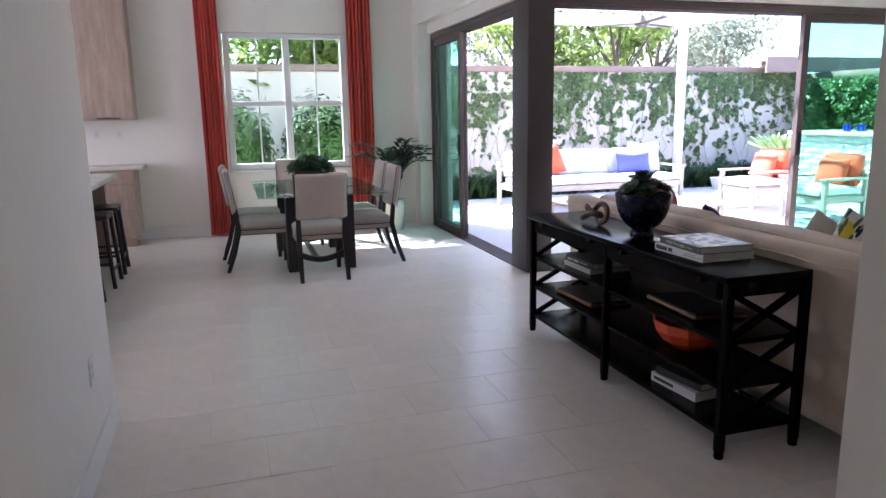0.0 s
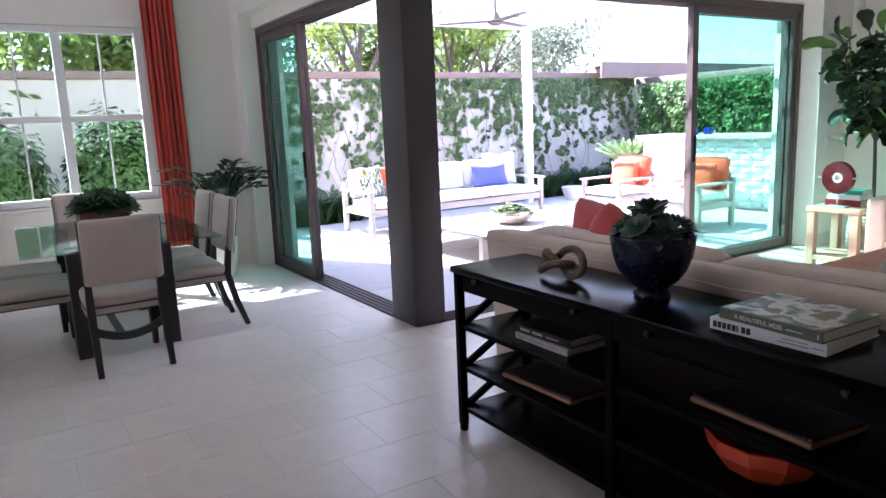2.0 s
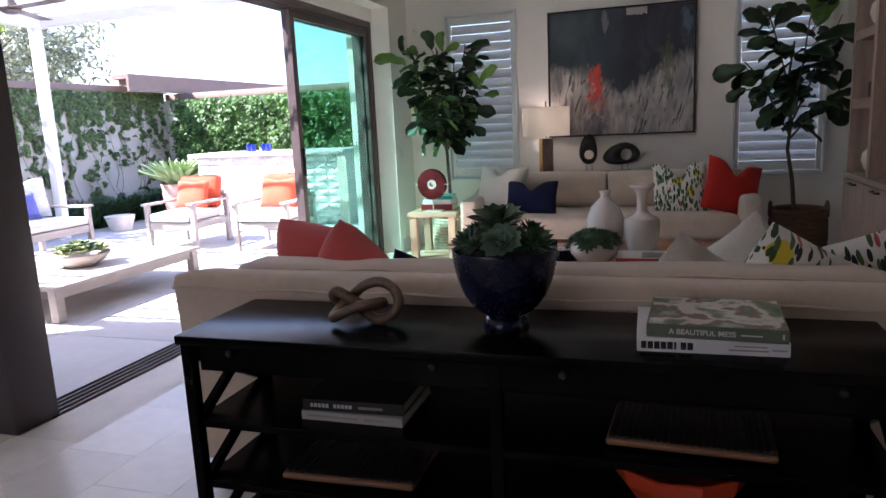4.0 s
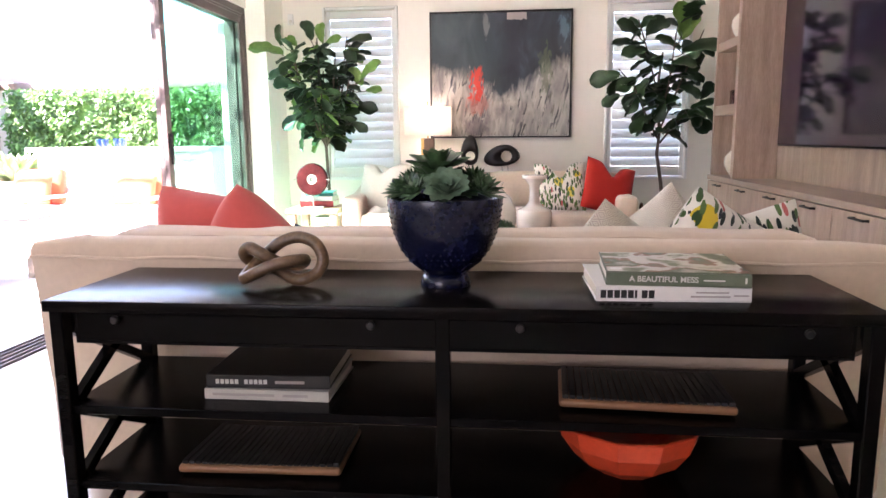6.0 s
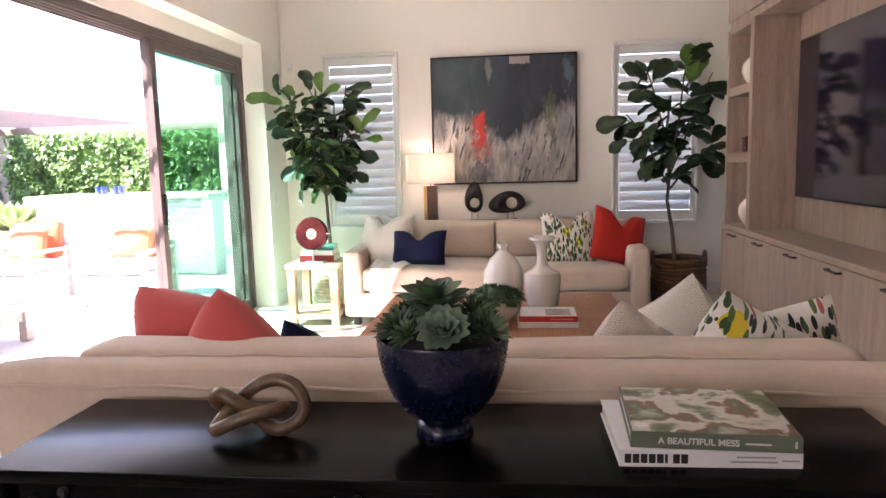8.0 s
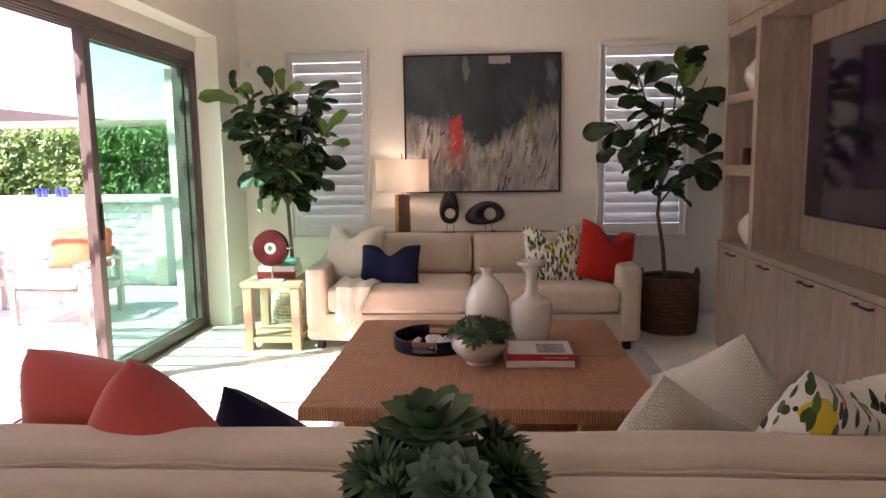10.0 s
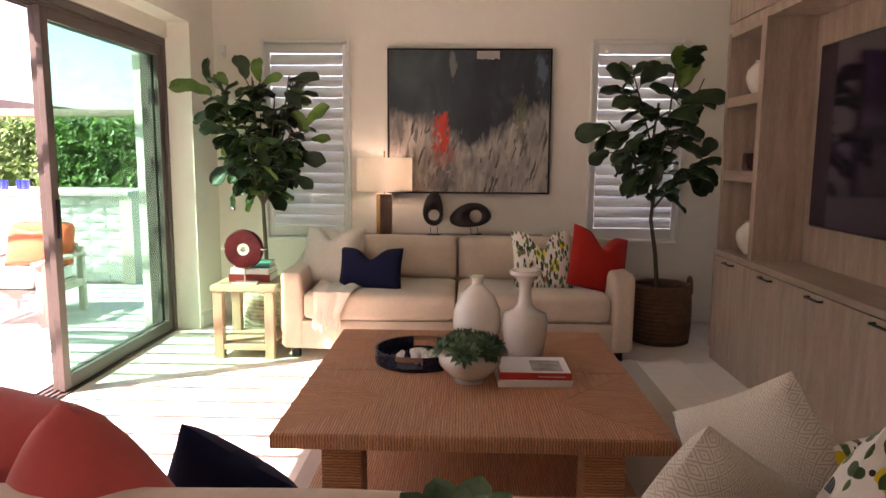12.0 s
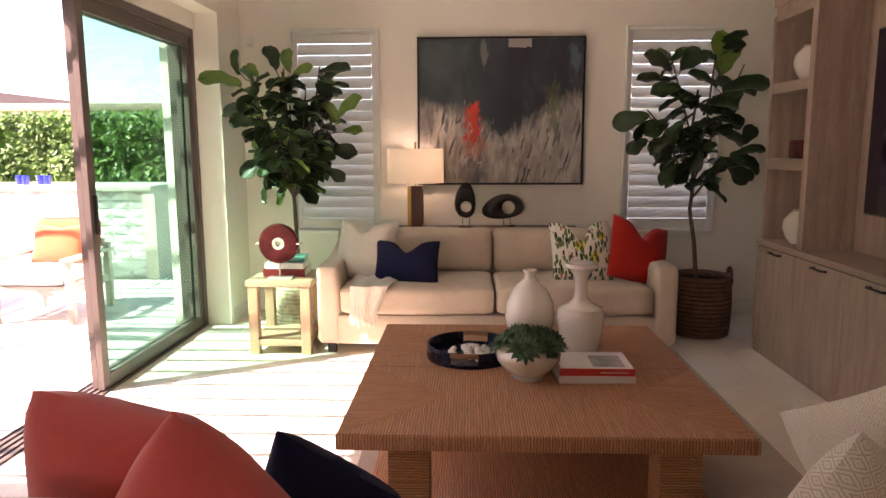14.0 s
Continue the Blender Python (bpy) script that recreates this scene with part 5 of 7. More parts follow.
k2 = book("red book on the coffee table stack", 0.37, 0.29, 0.038, REDC, BK(5.18, 4.038, 0.4641, 0) @ Matrix.Scale(0.91, 4), WHITEC)
bars(k2, [(0.2, 0.34, 0.016, 0.02)], PALEINK)
ph = mat("grey_cover_photo", (0.5, 0.48, 0.45), rough=0.4, scale=20, second=(0.08, 0.09, 0.08))
part("cover_picture", box(0.17, 0.33, 0.03, 0.22, 0.0387, 0.0392), ph, k2, "grey printed photograph")

# ---- side table group ----
OAK = wood("honey_oak", (0.56, 0.37, 0.265), (0.42, 0.265, 0.18), "Y", 9, 0.55)
OAKZ = wood("honey_oak_upright", (0.54, 0.355, 0.25), (0.40, 0.25, 0.165), "Z", 9, 0.55)
stand = thing("side_table", "square honey oak side table with a low shelf", "table")
part("tabletop", box(6.95, 7.45, 5.585, 6.065, 0.505, 0.55, 0.006), OAK, stand)
for x in (6.96, 7.37):
    for y in (5.60, 5.98):
        part("leg", box(x, x + 0.07, y, y + 0.07, 0.0, 0.505, 0.004, 1), OAKZ, stand)
part("shelf", box(6.965, 7.435, 5.615, 6.04, 0.065, 0.11, 0.004, 1), OAK, stand)
k = book("teal book on the side table stack", 0.26, 0.2, 0.038, TEALC, BK(7.14, 5.935, 0.6512, 4))
k = book("white book on the side table stack", 0.29, 0.22, 0.042, WHITEC, BK(7.12, 5.965, 0.609, -2))
k = book("dark red book at the bottom of the side table stack", 0.31, 0.24, 0.0588, MAROONC, BK(7.11, 5.975, 0.55, 1))
disc = thing("stone_disc", "dark red polished stone ring on a clear stand", "sculpture", pose(7.04, 5.83, 0.81, 0, 0, 0))
OXB = mat("dark_red_agate", (0.11, 0.018, 0.02), rough=0.12, vary=0.5, scale=9, coat=0.6)
dp = bmesh.new()
lathe(dp, [(0.045, -0.02), (0.135, -0.024), (0.145, -0.012), (0.147, 0.0), (0.145, 0.012), (0.135, 0.024), (0.045, 0.02), (0.040, 0.0), (0.045, -0.02)], 48, pose(0, 0, 0, 0, 90, 0))
part("disc", dp, OXB, disc)
PALEST = mat("pale_quartz", (0.62, 0.55, 0.5), rough=0.2, vary=0.3, scale=20, coat=0.4)
dq = bmesh.new()
lathe(dq, [(0.022, -0.0205), (0.044, -0.0205), (0.044, 0.0205), (0.022, 0.0205), (0.022, -0.0205)], 32, pose(0, 0, 0, 0, 90, 0))
part("core", dq, PALEST, disc, "pale quartz core")
part("stem", tube(bmesh.new(), [(0, 0, -0.245), (0, 0, -0.142)], 0.006, 10), PALEST, disc)
part("base_plate", box(-0.055, 0.05, -0.10, 0.08, -0.26, -0.244, 0.004, 1), PALEST, disc, "pale stand base")
for s in (-1, 1):
    part("clip", box(-0.026, 0.026, s * 0.150 - 0.016, s * 0.150 + 0.016, -0.004, 0.004, 0.001, 1), PALEST, disc, "clear stand clip")

# fiddle-leaf figs
def fig_leaf():
    """A fiddle-shaped leaf one unit long, broad towards its round end."""
    bm = bmesh.new()
    rows = []
    for s in range(12):
        u = s / 11
        w = 0.33 * (0.12, 0.34, 0.52, 0.62, 0.66, 0.74, 0.88, 0.98, 1.0, 0.93, 0.72, 0.30)[s]
        z = 0.10 * u - 0.30 * u * u
        e, g = 0.028 * math.sin(u * 15) + 0.10, 0.028 * math.sin(u * 13 + 2) + 0.09
        rows.append([bm.verts.new((u, -w, z + e)), bm.verts.new((u, -w * 0.5, z + 0.03)), bm.verts.new((u, 0, z)), bm.verts.new((u, w * 0.5, z + 0.03)), bm.verts.new((u, w, z + g))])
    for a, c in zip(rows, rows[1:]):
        for i in range(4):
            bm.faces.new((a[i], a[i + 1], c[i + 1], c[i]))
    ex = bmesh.ops.extrude_face_region(bm, geom=bm.faces[:])
    for v in [g for g in ex["geom"] if isinstance(g, bmesh.types.BMVert)]:
        v.co.z -= 0.008
    bmesh.ops.recalc_face_normals(bm, faces=bm.faces[:])
    return bm


FIG_LEAF = mesh_of("leaf", fig_leaf(), FIG)
FIGLIGHT = mat("young_fiddle_leaf", (0.15, 0.27, 0.05), rough=0.4, vary=0.3, scale=9, obj_vary=0.2)
FIG_LEAF2 = mesh_of("leaf", fig_leaf(), FIGLIGHT)


def fig_tree(label, base, trunk, branches, count, crown, seed, young, size, outer):
    """outer: the leaves that stand out of the crown, as (y, z) of stalk end and tip and whether young."""
    random.seed(seed)
    root = thing("fiddle_leaf_fig", label, "plant", pose(*base), "potted fig trees")
    t = tube(bmesh.new(), trunk, [0.019 - 0.010 * i / (len(trunk) - 1) for i in range(len(trunk))], 10)
    paths = branches + [trunk[len(trunk) // 2:]]
    joints = [Vector(p).lerp(Vector(q), k / 4) for br in paths for p, q in zip(br, br[1:]) for k in range(5)]
    for br in branches:
        tube(t, br, [0.010 - 0.005 * i / (len(br) - 1) for i in range(len(br))], 8)
    spots = []
    for i in range(count):
        br = random.choice(paths)
        u = random.uniform(0.1, 0.92) * (len(br) - 1)
        k = min(int(u), len(br) - 2)
        p = Vector(br[k]).lerp(Vector(br[k + 1]), u - k)
        out = p - Vector(crown[0]) + Vector((random.gauss(0, 1), random.gauss(0, 1), random.gauss(0, 0.9))) * 0.2
        yaw = math.atan2(out.y, out.x) + random.uniform(-0.8, 0.8)
        up = random.uniform(-0.7, 0.75)
        d = Vector((math.cos(yaw) * math.cos(up), math.sin(yaw) * math.cos(up), math.sin(up)))
        spots.append((p, d * random.uniform(*size), Vector((random.gauss(0, 0.5), random.gauss(0, 0.5), 1)), random.random() < young))
    for y0, z0, y1, z1, yng in outer:
        p = Vector((random.uniform(-0.14, 0.10), y0 - base[1], z0 - base[2]))
        d = Vector((random.uniform(-0.08, 0.05), y1 - y0, z1 - z0))
        spots.append((p, d, Vector((-0.8, random.gauss(0, 0.55), random.uniform(0.2, 1.3))), yng))
        j = min(joints, key=lambda q: (q - p - Vector((0, 0, -0.05))).length)
        tube(t, [j, j.lerp(p, 0.5) + Vector((0, 0, -0.015)), p + d * 0.04], 0.0042, 6)
    part("trunk", t, BARK, root)
    for p, d, n, yng in spots:
        x = d.normalized()
        y = n.cross(x).normalized()
        z = x.cross(y)
        o = new("leaf", FIG_LEAF2 if yng else FIG_LEAF)
        o.parent = root
        s = d.length
        o.matrix_basis = Matrix.Translation(p) @ Matrix((x, y, z)).transposed().to_4x4() @ Matrix.Diagonal((s, s * random.uniform(0.88, 1.14), s, 1))
    return root


def stalks(seed, start, spread, height, n):
    random.seed(seed)
    out = []
    for i in range(n):
        a = 2 * math.pi * i / n + random.uniform(-0.3, 0.3)
        r = spread * random.uniform(0.55, 1.0)
        h = height * random.uniform(0.5, 1.0)
        x, y, z = start
        out.append([(x, y, z), (x + 0.35 * r * math.cos(a), y + 0.45 * r * math.sin(a), z + 0.35 * h), (x + 0.75 * r * math.cos(a) * 0.8, y + 0.8 * r * math.sin(a), z + 0.7 * h), (x + r * math.cos(a) * 0.8, y + r * math.sin(a), z + h)])
    return out


fig_tree("bushy fiddle-leaf fig behind the side table", (7.76, 5.87, 0.35), [(0, 0, 0), (0.01, 0.01, 0.35), (0.0, 0.02, 0.7), (0, 0.05, 1.1), (0.0, 0.08, 1.5), (0, 0.08, 1.75)], stalks(4, (0, 0.02, 0.74), 0.44, 1.08, 14), 270, ((0, 0.05, 1.35), 0.5), 11, 0.16, (0.14, 0.21),
         [(6.26, 1.97, 6.58, 2.08, 1), (6.32, 2.09, 6.39, 2.29, 0), (6.23, 1.80, 6.45, 1.80, 0), (6.18, 1.69, 6.39, 1.73, 0), (6.11, 2.04, 6.22, 2.16, 1), (5.88, 2.09, 5.94, 2.29, 1), (5.86, 2.06, 5.71, 2.15, 1), (5.98, 2.10, 6.03, 2.30, 0), (5.66, 2.09, 5.42, 2.15, 0), (5.58, 1.99, 5.42, 2.0, 0), (5.51, 1.69, 5.62, 1.84, 1), (5.49, 1.71, 5.32, 1.90, 1), (5.46, 1.62, 5.31, 1.64, 1), (5.61, 1.48, 5.38, 1.46, 0), (5.61, 1.32, 5.45, 1.25, 0), (5.83, 1.25, 5.65, 1.27, 0), (5.83, 1.16, 5.68, 1.07, 0), (6.10, 1.41, 6.30, 1.28, 0)] + [(6.07, 1.23, 6.12, 1.06, 0), (6.14, 1.80, 5.95, 1.83, 1)])
fig_tree("airy fiddle-leaf fig beside the media cabinet", (7.68, 2.62, 0.38), [(0, 0, 0), (0.01, 0.03, 0.35), (0.0, 0.08, 0.62), (0.0, 0.06, 0.85), (0, 0.10, 1.2), (0, 0.06, 1.55)], [[(0, 0.06, 0.72), (0, -0.08, 0.9), (0, -0.2, 1.02), (0, -0.36, 1.12)], [(0, 0.07, 0.75), (0.0, 0.2, 1.0), (-0.05, 0.32, 1.25), (-0.05, 0.46, 1.40)], [(0, 0.07, 0.85), (0, 0.1, 1.2), (0.05, 0.2, 1.6), (0.05, 0.28, 1.85)], [(0, 0.07, 0.9), (-0.05, 0.0, 1.3), (0, -0.05, 1.7), (0, -0.10, 2.0)], [(0, 0.06, 0.85), (0.1, -0.1, 1.2), (0.1, -0.22, 1.5), (0.1, -0.32, 1.75)]], 84, ((0, 0.05, 1.35), 0.6), 17, 0.0, (0.16, 0.23),
         [(2.52, 2.06, 2.54, 2.36, 1), (2.50, 2.04, 2.42, 2.34, 1), (2.53, 1.90, 2.20, 2.0, 0), (2.85, 2.06, 2.67, 2.24, 0), (2.89, 2.07, 3.08, 2.22, 0), (2.88, 1.99, 3.12, 2.06, 0), (2.52, 1.95, 2.72, 2.09, 0), (2.85, 1.93, 3.06, 1.92, 0), (3.07, 1.73, 3.34, 1.67, 0), (3.06, 1.54, 3.22, 1.46, 0), (2.87, 1.54, 3.01, 1.39, 0)] +
         [(2.62, 1.81, 2.39, 1.82, 0), (2.58, 1.69, 2.37, 1.69, 0), (2.55, 1.59, 2.34, 1.54, 0), (2.31, 1.50, 2.20, 1.66, 0), (2.39, 1.40, 2.20, 1.19, 0), (2.46, 1.40, 2.31, 1.26, 0), (2.56, 1.33, 2.55, 1.14, 0), (2.67, 1.47, 2.74, 1.30, 0), (2.92, 1.68, 3.10, 1.60, 0), (2.80, 1.68, 2.94, 1.52, 0)])


def basket(label, m, r, h, weave, material, handles):
    root = thing("basket", label, "basket", m, "plant baskets")
    body = bmesh.new()
    n = weave
    for k in range(n):
        z = h * (k + 0.5) / n
        rr = r * (0.92 + 0.10 * math.sin(math.pi * (0.15 + 0.75 * k / n)))
        pts = [((rr + 0.004 * math.sin(i * math.pi / 1 + k * math.pi)) * math.cos(2 * math.pi * i / 36), (rr + 0.004 * math.sin(i * math.pi + k * math.pi)) * math.sin(2 * math.pi * i / 36), z) for i in range(36)]
        tube(body, pts, h / n * 0.56, 6, True)
    part("woven_side", body, material, root)["kind"] = "stuff"
    part("liner", lathe(bmesh.new(), [(0, 0.004), (r * 0.90, 0.004), (r * 0.90, h * 0.9), (0, h * 0.88)], 32), SOIL, root, "dark soil filling")
    if handles:
        for s in (1, -1):
            hp = [(0.055 * math.cos(math.pi * i / 10), s * (r * 0.98 + 0.01), h * 0.84 + 0.13 * math.sin(math.pi * i / 10)) for i in range(11)]
            part("handle", tube(bmesh.new(), hp, 0.013, 8), material, root, "looped woven handle")
    return root


WICKER = mat("brown_woven_seagrass", (0.21, 0.115, 0.06), rough=0.8, second=(0.10, 0.05, 0.028), scale=18, bump=0.6, bump_scale=70)
WHITEWICK = mat("white_and_tan_woven_seagrass", (0.76, 0.68, 0.54), rough=0.8, second=(0.34, 0.25, 0.16), scale=22, bump=0.6, bump_scale=70)
basket("brown woven seagrass plant basket with looped handles", pose(7.68, 2.59, 0, 0, 0, 0), 0.225, 0.48, 14, WICKER, True)
basket("pale woven plant basket behind the side table", pose(7.76, 5.87, 0), 0.19, 0.40, 13, WHITEWICK, False)

# narrow console behind the far sofa with lamp and sculptures
WALNUT = wood("walnut", (0.14, 0.07, 0.035), (0.07, 0.035, 0.018), "Z", 9, 0.4)
nar = thing("sofa_table", "narrow walnut table behind the far sofa", "table")
part("tabletop", box(8.0, 8.33, 3.5, 5.2, 0.77, 0.80, 0.003, 1), WALNUT, nar)
for y in (3.52, 5.14):
    part("leg", box(8.02, 8.31, y, y + 0.04, 0, 0.77), WALNUT, nar)
lamp = thing("table_lamp", "table lamp with a white drum shade on a walnut base", "lamp", pose(8.16, 4.92, 0.80))
BRASS = mat("aged_brass", (0.45, 0.27, 0.09), rough=0.3, metal=0.9, vary=0.2)
SHADE = bpy.data.materials.new("white_linen_shade")
SHADE.use_nodes = True
_n, _l = SHADE.node_tree.nodes, SHADE.node_tree.links
_n.remove(_n["Principled BSDF"])
_d, _t, _m = _n.new("ShaderNodeBsdfDiffuse"), _n.new("ShaderNodeBsdfTranslucent"), _n.new("ShaderNodeMixShader")
_d.inputs[0].default_value = (0.82, 0.77, 0.69, 1)
_t.inputs[0].default_value = (0.85, 0.80, 0.72, 1)
_m.inputs[0].default_value = 0.5
_l.new(_d.outputs[0], _m.inputs[1])
_l.new(_t.outputs[0], _m.inputs[2])
_l.new(_m.outputs[0], _n["Material Output"].inputs[0])
part("base", box(-0.045, 0.045, -0.065, 0.065, 0.0, 0.365, 0.004, 1), WALNUT, lamp, "dark walnut block")
part("base_side", box(-0.046, 0.046, 0.035, 0.068, 0.0, 0.366, 0.002, 1), BRASS, lamp, "aged brass edge")
part("neck", tube(bmesh.new(), [(0, 0, 0.365), (0, 0, 0.72)], 0.007, 8), BRASS, lamp)
part("shade", lathe(bmesh.new(), [(0.1, 0.39), (0.1, 0.685), (0.098, 0.685), (0.098, 0.39), (0.1, 0.39)], 48, Matrix.Diagonal((1.9, 2.45, 1, 1))), SHADE, lamp, "white linen drum shade")
part("finial", lathe(bmesh.new(), [(0, 0.745), (0.008, 0.74), (0.008, 0.725), (0.004, 0.71), (0, 0.71)], 10), BRASS, lamp)
part("bulb", lathe(bmesh.new(), [(0, 0.50), (0.02, 0.51), (0.032, 0.54), (0.024, 0.58), (0.012, 0.61), (0, 0.615)], 16, pose(0.03, -0.02, 0)), glow("warm_bulb", (1.0, 0.86, 0.70), 11.0), lamp, "lit warm bulb")


def pierced(name, label, m, w, h, hole, off):
    """A smooth rounded slab pierced by one round hole, on two pins."""
    root = thing("pierced_sculpture", label, "sculpture", m, "pierced wooden sculptures")
    bm = bmesh.new()
    n = 48
    rings = []
    for kk in range(8):
        ph = 2 * math.pi * kk / 8
        rg = []
        for i in range(n):
            a = 2 * math.pi * i / n
            ox, oz = w * math.cos(a) * (1 + 0.12 * math.cos(a + 0.6)), h * math.sin(a) * (1 + 0.14 * math.sin(a))
            ix, iz = off[0] + hole * math.cos(a), off[1] + hole * math.sin(a)
            f = 0.5 + 0.5 * math.cos(ph)
            rg.append(bm.verts.new((0.035 * math.sin(ph), ix + (ox - ix) * f, iz + (oz - iz) * f)))
        rings.append(rg)
    for kk in range(8):
        a_, c_ = rings[kk], rings[(kk + 1) % 8]
        for i in range(n):
            j = (i + 1) % n
            bm.faces.new((a_[i], a_[j], c_[j], c_[i]))
    bmesh.ops.recalc_face_normals(bm, faces=bm.faces[:])
    part("carving", bm, DARKLEG, root)
    pin = tube(bmesh.new(), [(0, 0.03, -h * 0.9), (0, 0.03, -h - 0.05)], 0.003, 6)
    tube(pin, [(0, -0.03, -h * 0.9), (0, -0.03, -h - 0.05)], 0.003, 6)
    cube(pin, -0.03, 0.03, -0.06, 0.06, -h - 0.062, -h - 0.05)
    part("pin_stand", pin, BLACK, root, "thin metal pins on a small plate")


pierced("a", "dark pierced upright wooden sculpture on pins", pose(8.16, 4.48, 1.017), 0.092, 0.155, 0.047, (0, -0.035))
pierced("b", "dark pierced flat wooden sculpture on pins", pose(8.16, 4.14, 0.971, -8, 0, 0), 0.185, 0.108, 0.055, (-0.03, 0.0))

# wall fittings
sw = thing("light_switch", "white wall switch beside the sliding door", "switch")
part("plate", box(7.98, 8.06, 6.472, 6.479, 1.02, 1.15, 0.002, 1), TRIM, sw)
part("rocker", box(8.005, 8.035, 6.468, 6.472, 1.05, 1.12, 0.002, 1), TRIM, sw)
se = thing("wall_sensor", "small white alarm sensor high on the wall", "sensor")
part("body", box(8.33, 8.359, 6.36, 6.42, 2.36, 2.47, 0.01, 3), TRIM, se)
part("lens", lathe(bmesh.new(), [(0, 0.012), (0.016, 0.008), (0.02, 0)], 16, pose(8.33, 6.39, 2.39, 0, -90, 0)), PAGE, se)
ol = thing("wall_outlet", "white socket plate low on the wall", "outlet")
part("plate", box(0.0105, 0.017, 4.02, 4.10, 0.36, 0.48, 0.002, 1), TRIM, ol)
for z in (0.39, 0.43):
    part("socket", box(0.017, 0.019, 4.045, 4.075, z, z + 0.026), PAGE, ol)


# ---- dining area ----
def curtain(x0, x1, label):
    bm = bmesh.new()
    n = 90
    rows = []
    for k, z in enumerate((0.015, 0.9, 1.8, 2.6, 3.1)):
        r = []
        for i in range(n + 1):
            u = i / n
            f = 2 * math.pi * 6.5 * u
            r.append(bm.verts.new((x0 + (x1 - x0) * u + 0.008 * math.sin(f * 2 + k), NY - 0.10 + 0.028 * math.sin(f) * (1.05 - 0.06 * k) + 0.012 * math.sin(2.3 * f + k * 0.7), z)))
        rows.append(r)
    for a, c in zip(rows, rows[1:]):
        for i in range(n):
            bm.faces.new((a[i], a[i + 1], c[i + 1], c[i]))
    ex = bmesh.ops.extrude_face_region(bm, geom=bm.faces[:])
    for v in [g for g in ex["geom"] if isinstance(g, bmesh.types.BMVert)]:
        v.co.y += 0.004
    bmesh.ops.recalc_face_normals(bm, faces=bm.faces[:])
    tagged(part("curtain", bm, CURTAIN), label, "curtain", "window curtains")


curtain(0.36, 0.61, "coral red pleated floor-length curtain, drawn aside")
curtain(2.145, 2.45, "coral red pleated floor-length curtain beside the window")
rod = thing("curtain_rod", "dark metal curtain rod over the window", "rod")
part("rod", tube(bmesh.new(), [(0.2, NY - 0.10, 3.13), (2.55, NY - 0.10, 3.13)], 0.014, 10), BLACK, rod)
for x in (0.26, 2.49):
    part("bracket", box(x - 0.01, x + 0.01, NY - 0.11, NY, 3.12, 3.14), BLACK, rod)

table = thing("dining_table", "rectangular glass dining table on a dark wooden frame base", "table")
DX0, DX1, DY0, DY1 = 0.85, 2.03, 7.28, 9.0
part("tabletop", box(DX0, DX1, DY0, DY1, 0.735, 0.75, 0.003, 1), TABLEGLASS, table, "green-edged clear glass")
for x in (1.10, 1.64):
    for y in (7.50, 8.62):
        part("leg", box(x, x + 0.10, y, y + 0.10, 0, 0.735, 0.004, 1), DARKLEG, table)
for y in (7.55, 8.67):
    bm = bmesh.new()
    pts = [(1.15 + 0.54 * i / 10, y, 0.10 + 0.10 * (2 * i / 10 - 1) ** 2) for i in range(11)]
    for a, c in zip(pts, pts[1:]):
        beam(bm, a, c, 0.04, 0.05)
    bmesh.ops.remove_doubles(bm, verts=bm.verts[:], dist=0.004)
    part("stretcher", bm, DARKLEG, table)
part("stretcher", box(1.36, 1.40, 7.55, 8.67, 0.08, 0.12), DARKLEG, table)


def dining_chair():
    """Back at y = 0, facing +y, x centred."""
    root = thing("dining_chair", "upholstered dove-grey dining chair with dark tapered legs", "chair", None, "chairs round the dining table")
    seat = cushion(-0.235, 0.235, 0.03, 0.50, 0.405, 0.485, 0.035, 0.018)
    part("seat", seat, CHAIRFAB, root)
    part("seat_band", cushion(-0.23, 0.23, 0.035, 0.495, 0.355, 0.405, 0.012, 0.0, 6), CHAIRFAB, root)
    for z in (0.405, 0.360):
        loop = [(-0.233, 0.045, z), (-0.223, 0.035, z), (0.223, 0.035, z), (0.233, 0.045, z), (0.233, 0.487, z), (0.223, 0.497, z), (-0.223, 0.497, z), (-0.233, 0.487, z)]
        part("piping", tube(bmesh.new(), loop, 0.004, 6, True), PIPING, root, "dark contrasting piping")
    back = cushion(-0.225, 0.225, -0.03, 0.03, 0.0, 0.41, 0.028, 0.012)
    part("backrest", back, CHAIRFAB, root, "", pose(0, -0.01, 0.555, 9, 0, 0))
    for s in (-1, 1):
        for q in (0.028, -0.028):
            part("back_piping", tube(bmesh.new(), [(s * 0.227, q, 0.0), (s * 0.227, q, 0.2), (s * 0.227, q, 0.40)], 0.0032, 6), PIPING, root, "dark contrasting piping", pose(0, -0.01, 0.555, 9, 0, 0))
    for s in (-1, 1):
        part("leg", tube(bmesh.new(), [(s * 0.205, 0.465, 0.0), (s * 0.205, 0.465, 0.2), (s * 0.205, 0.46, 0.37)], [0.022, 0.027, 0.031], 4), DARKLEG, root)
        part("back_leg", tube(bmesh.new(), [(s * 0.205, -0.10, 0.0), (s * 0.205, -0.035, 0.18), (s * 0.205, 0.02, 0.40), (s * 0.205, -0.005, 0.60)], [0.024, 0.029, 0.032, 0.026], 4), DARKLEG, root)
    return root


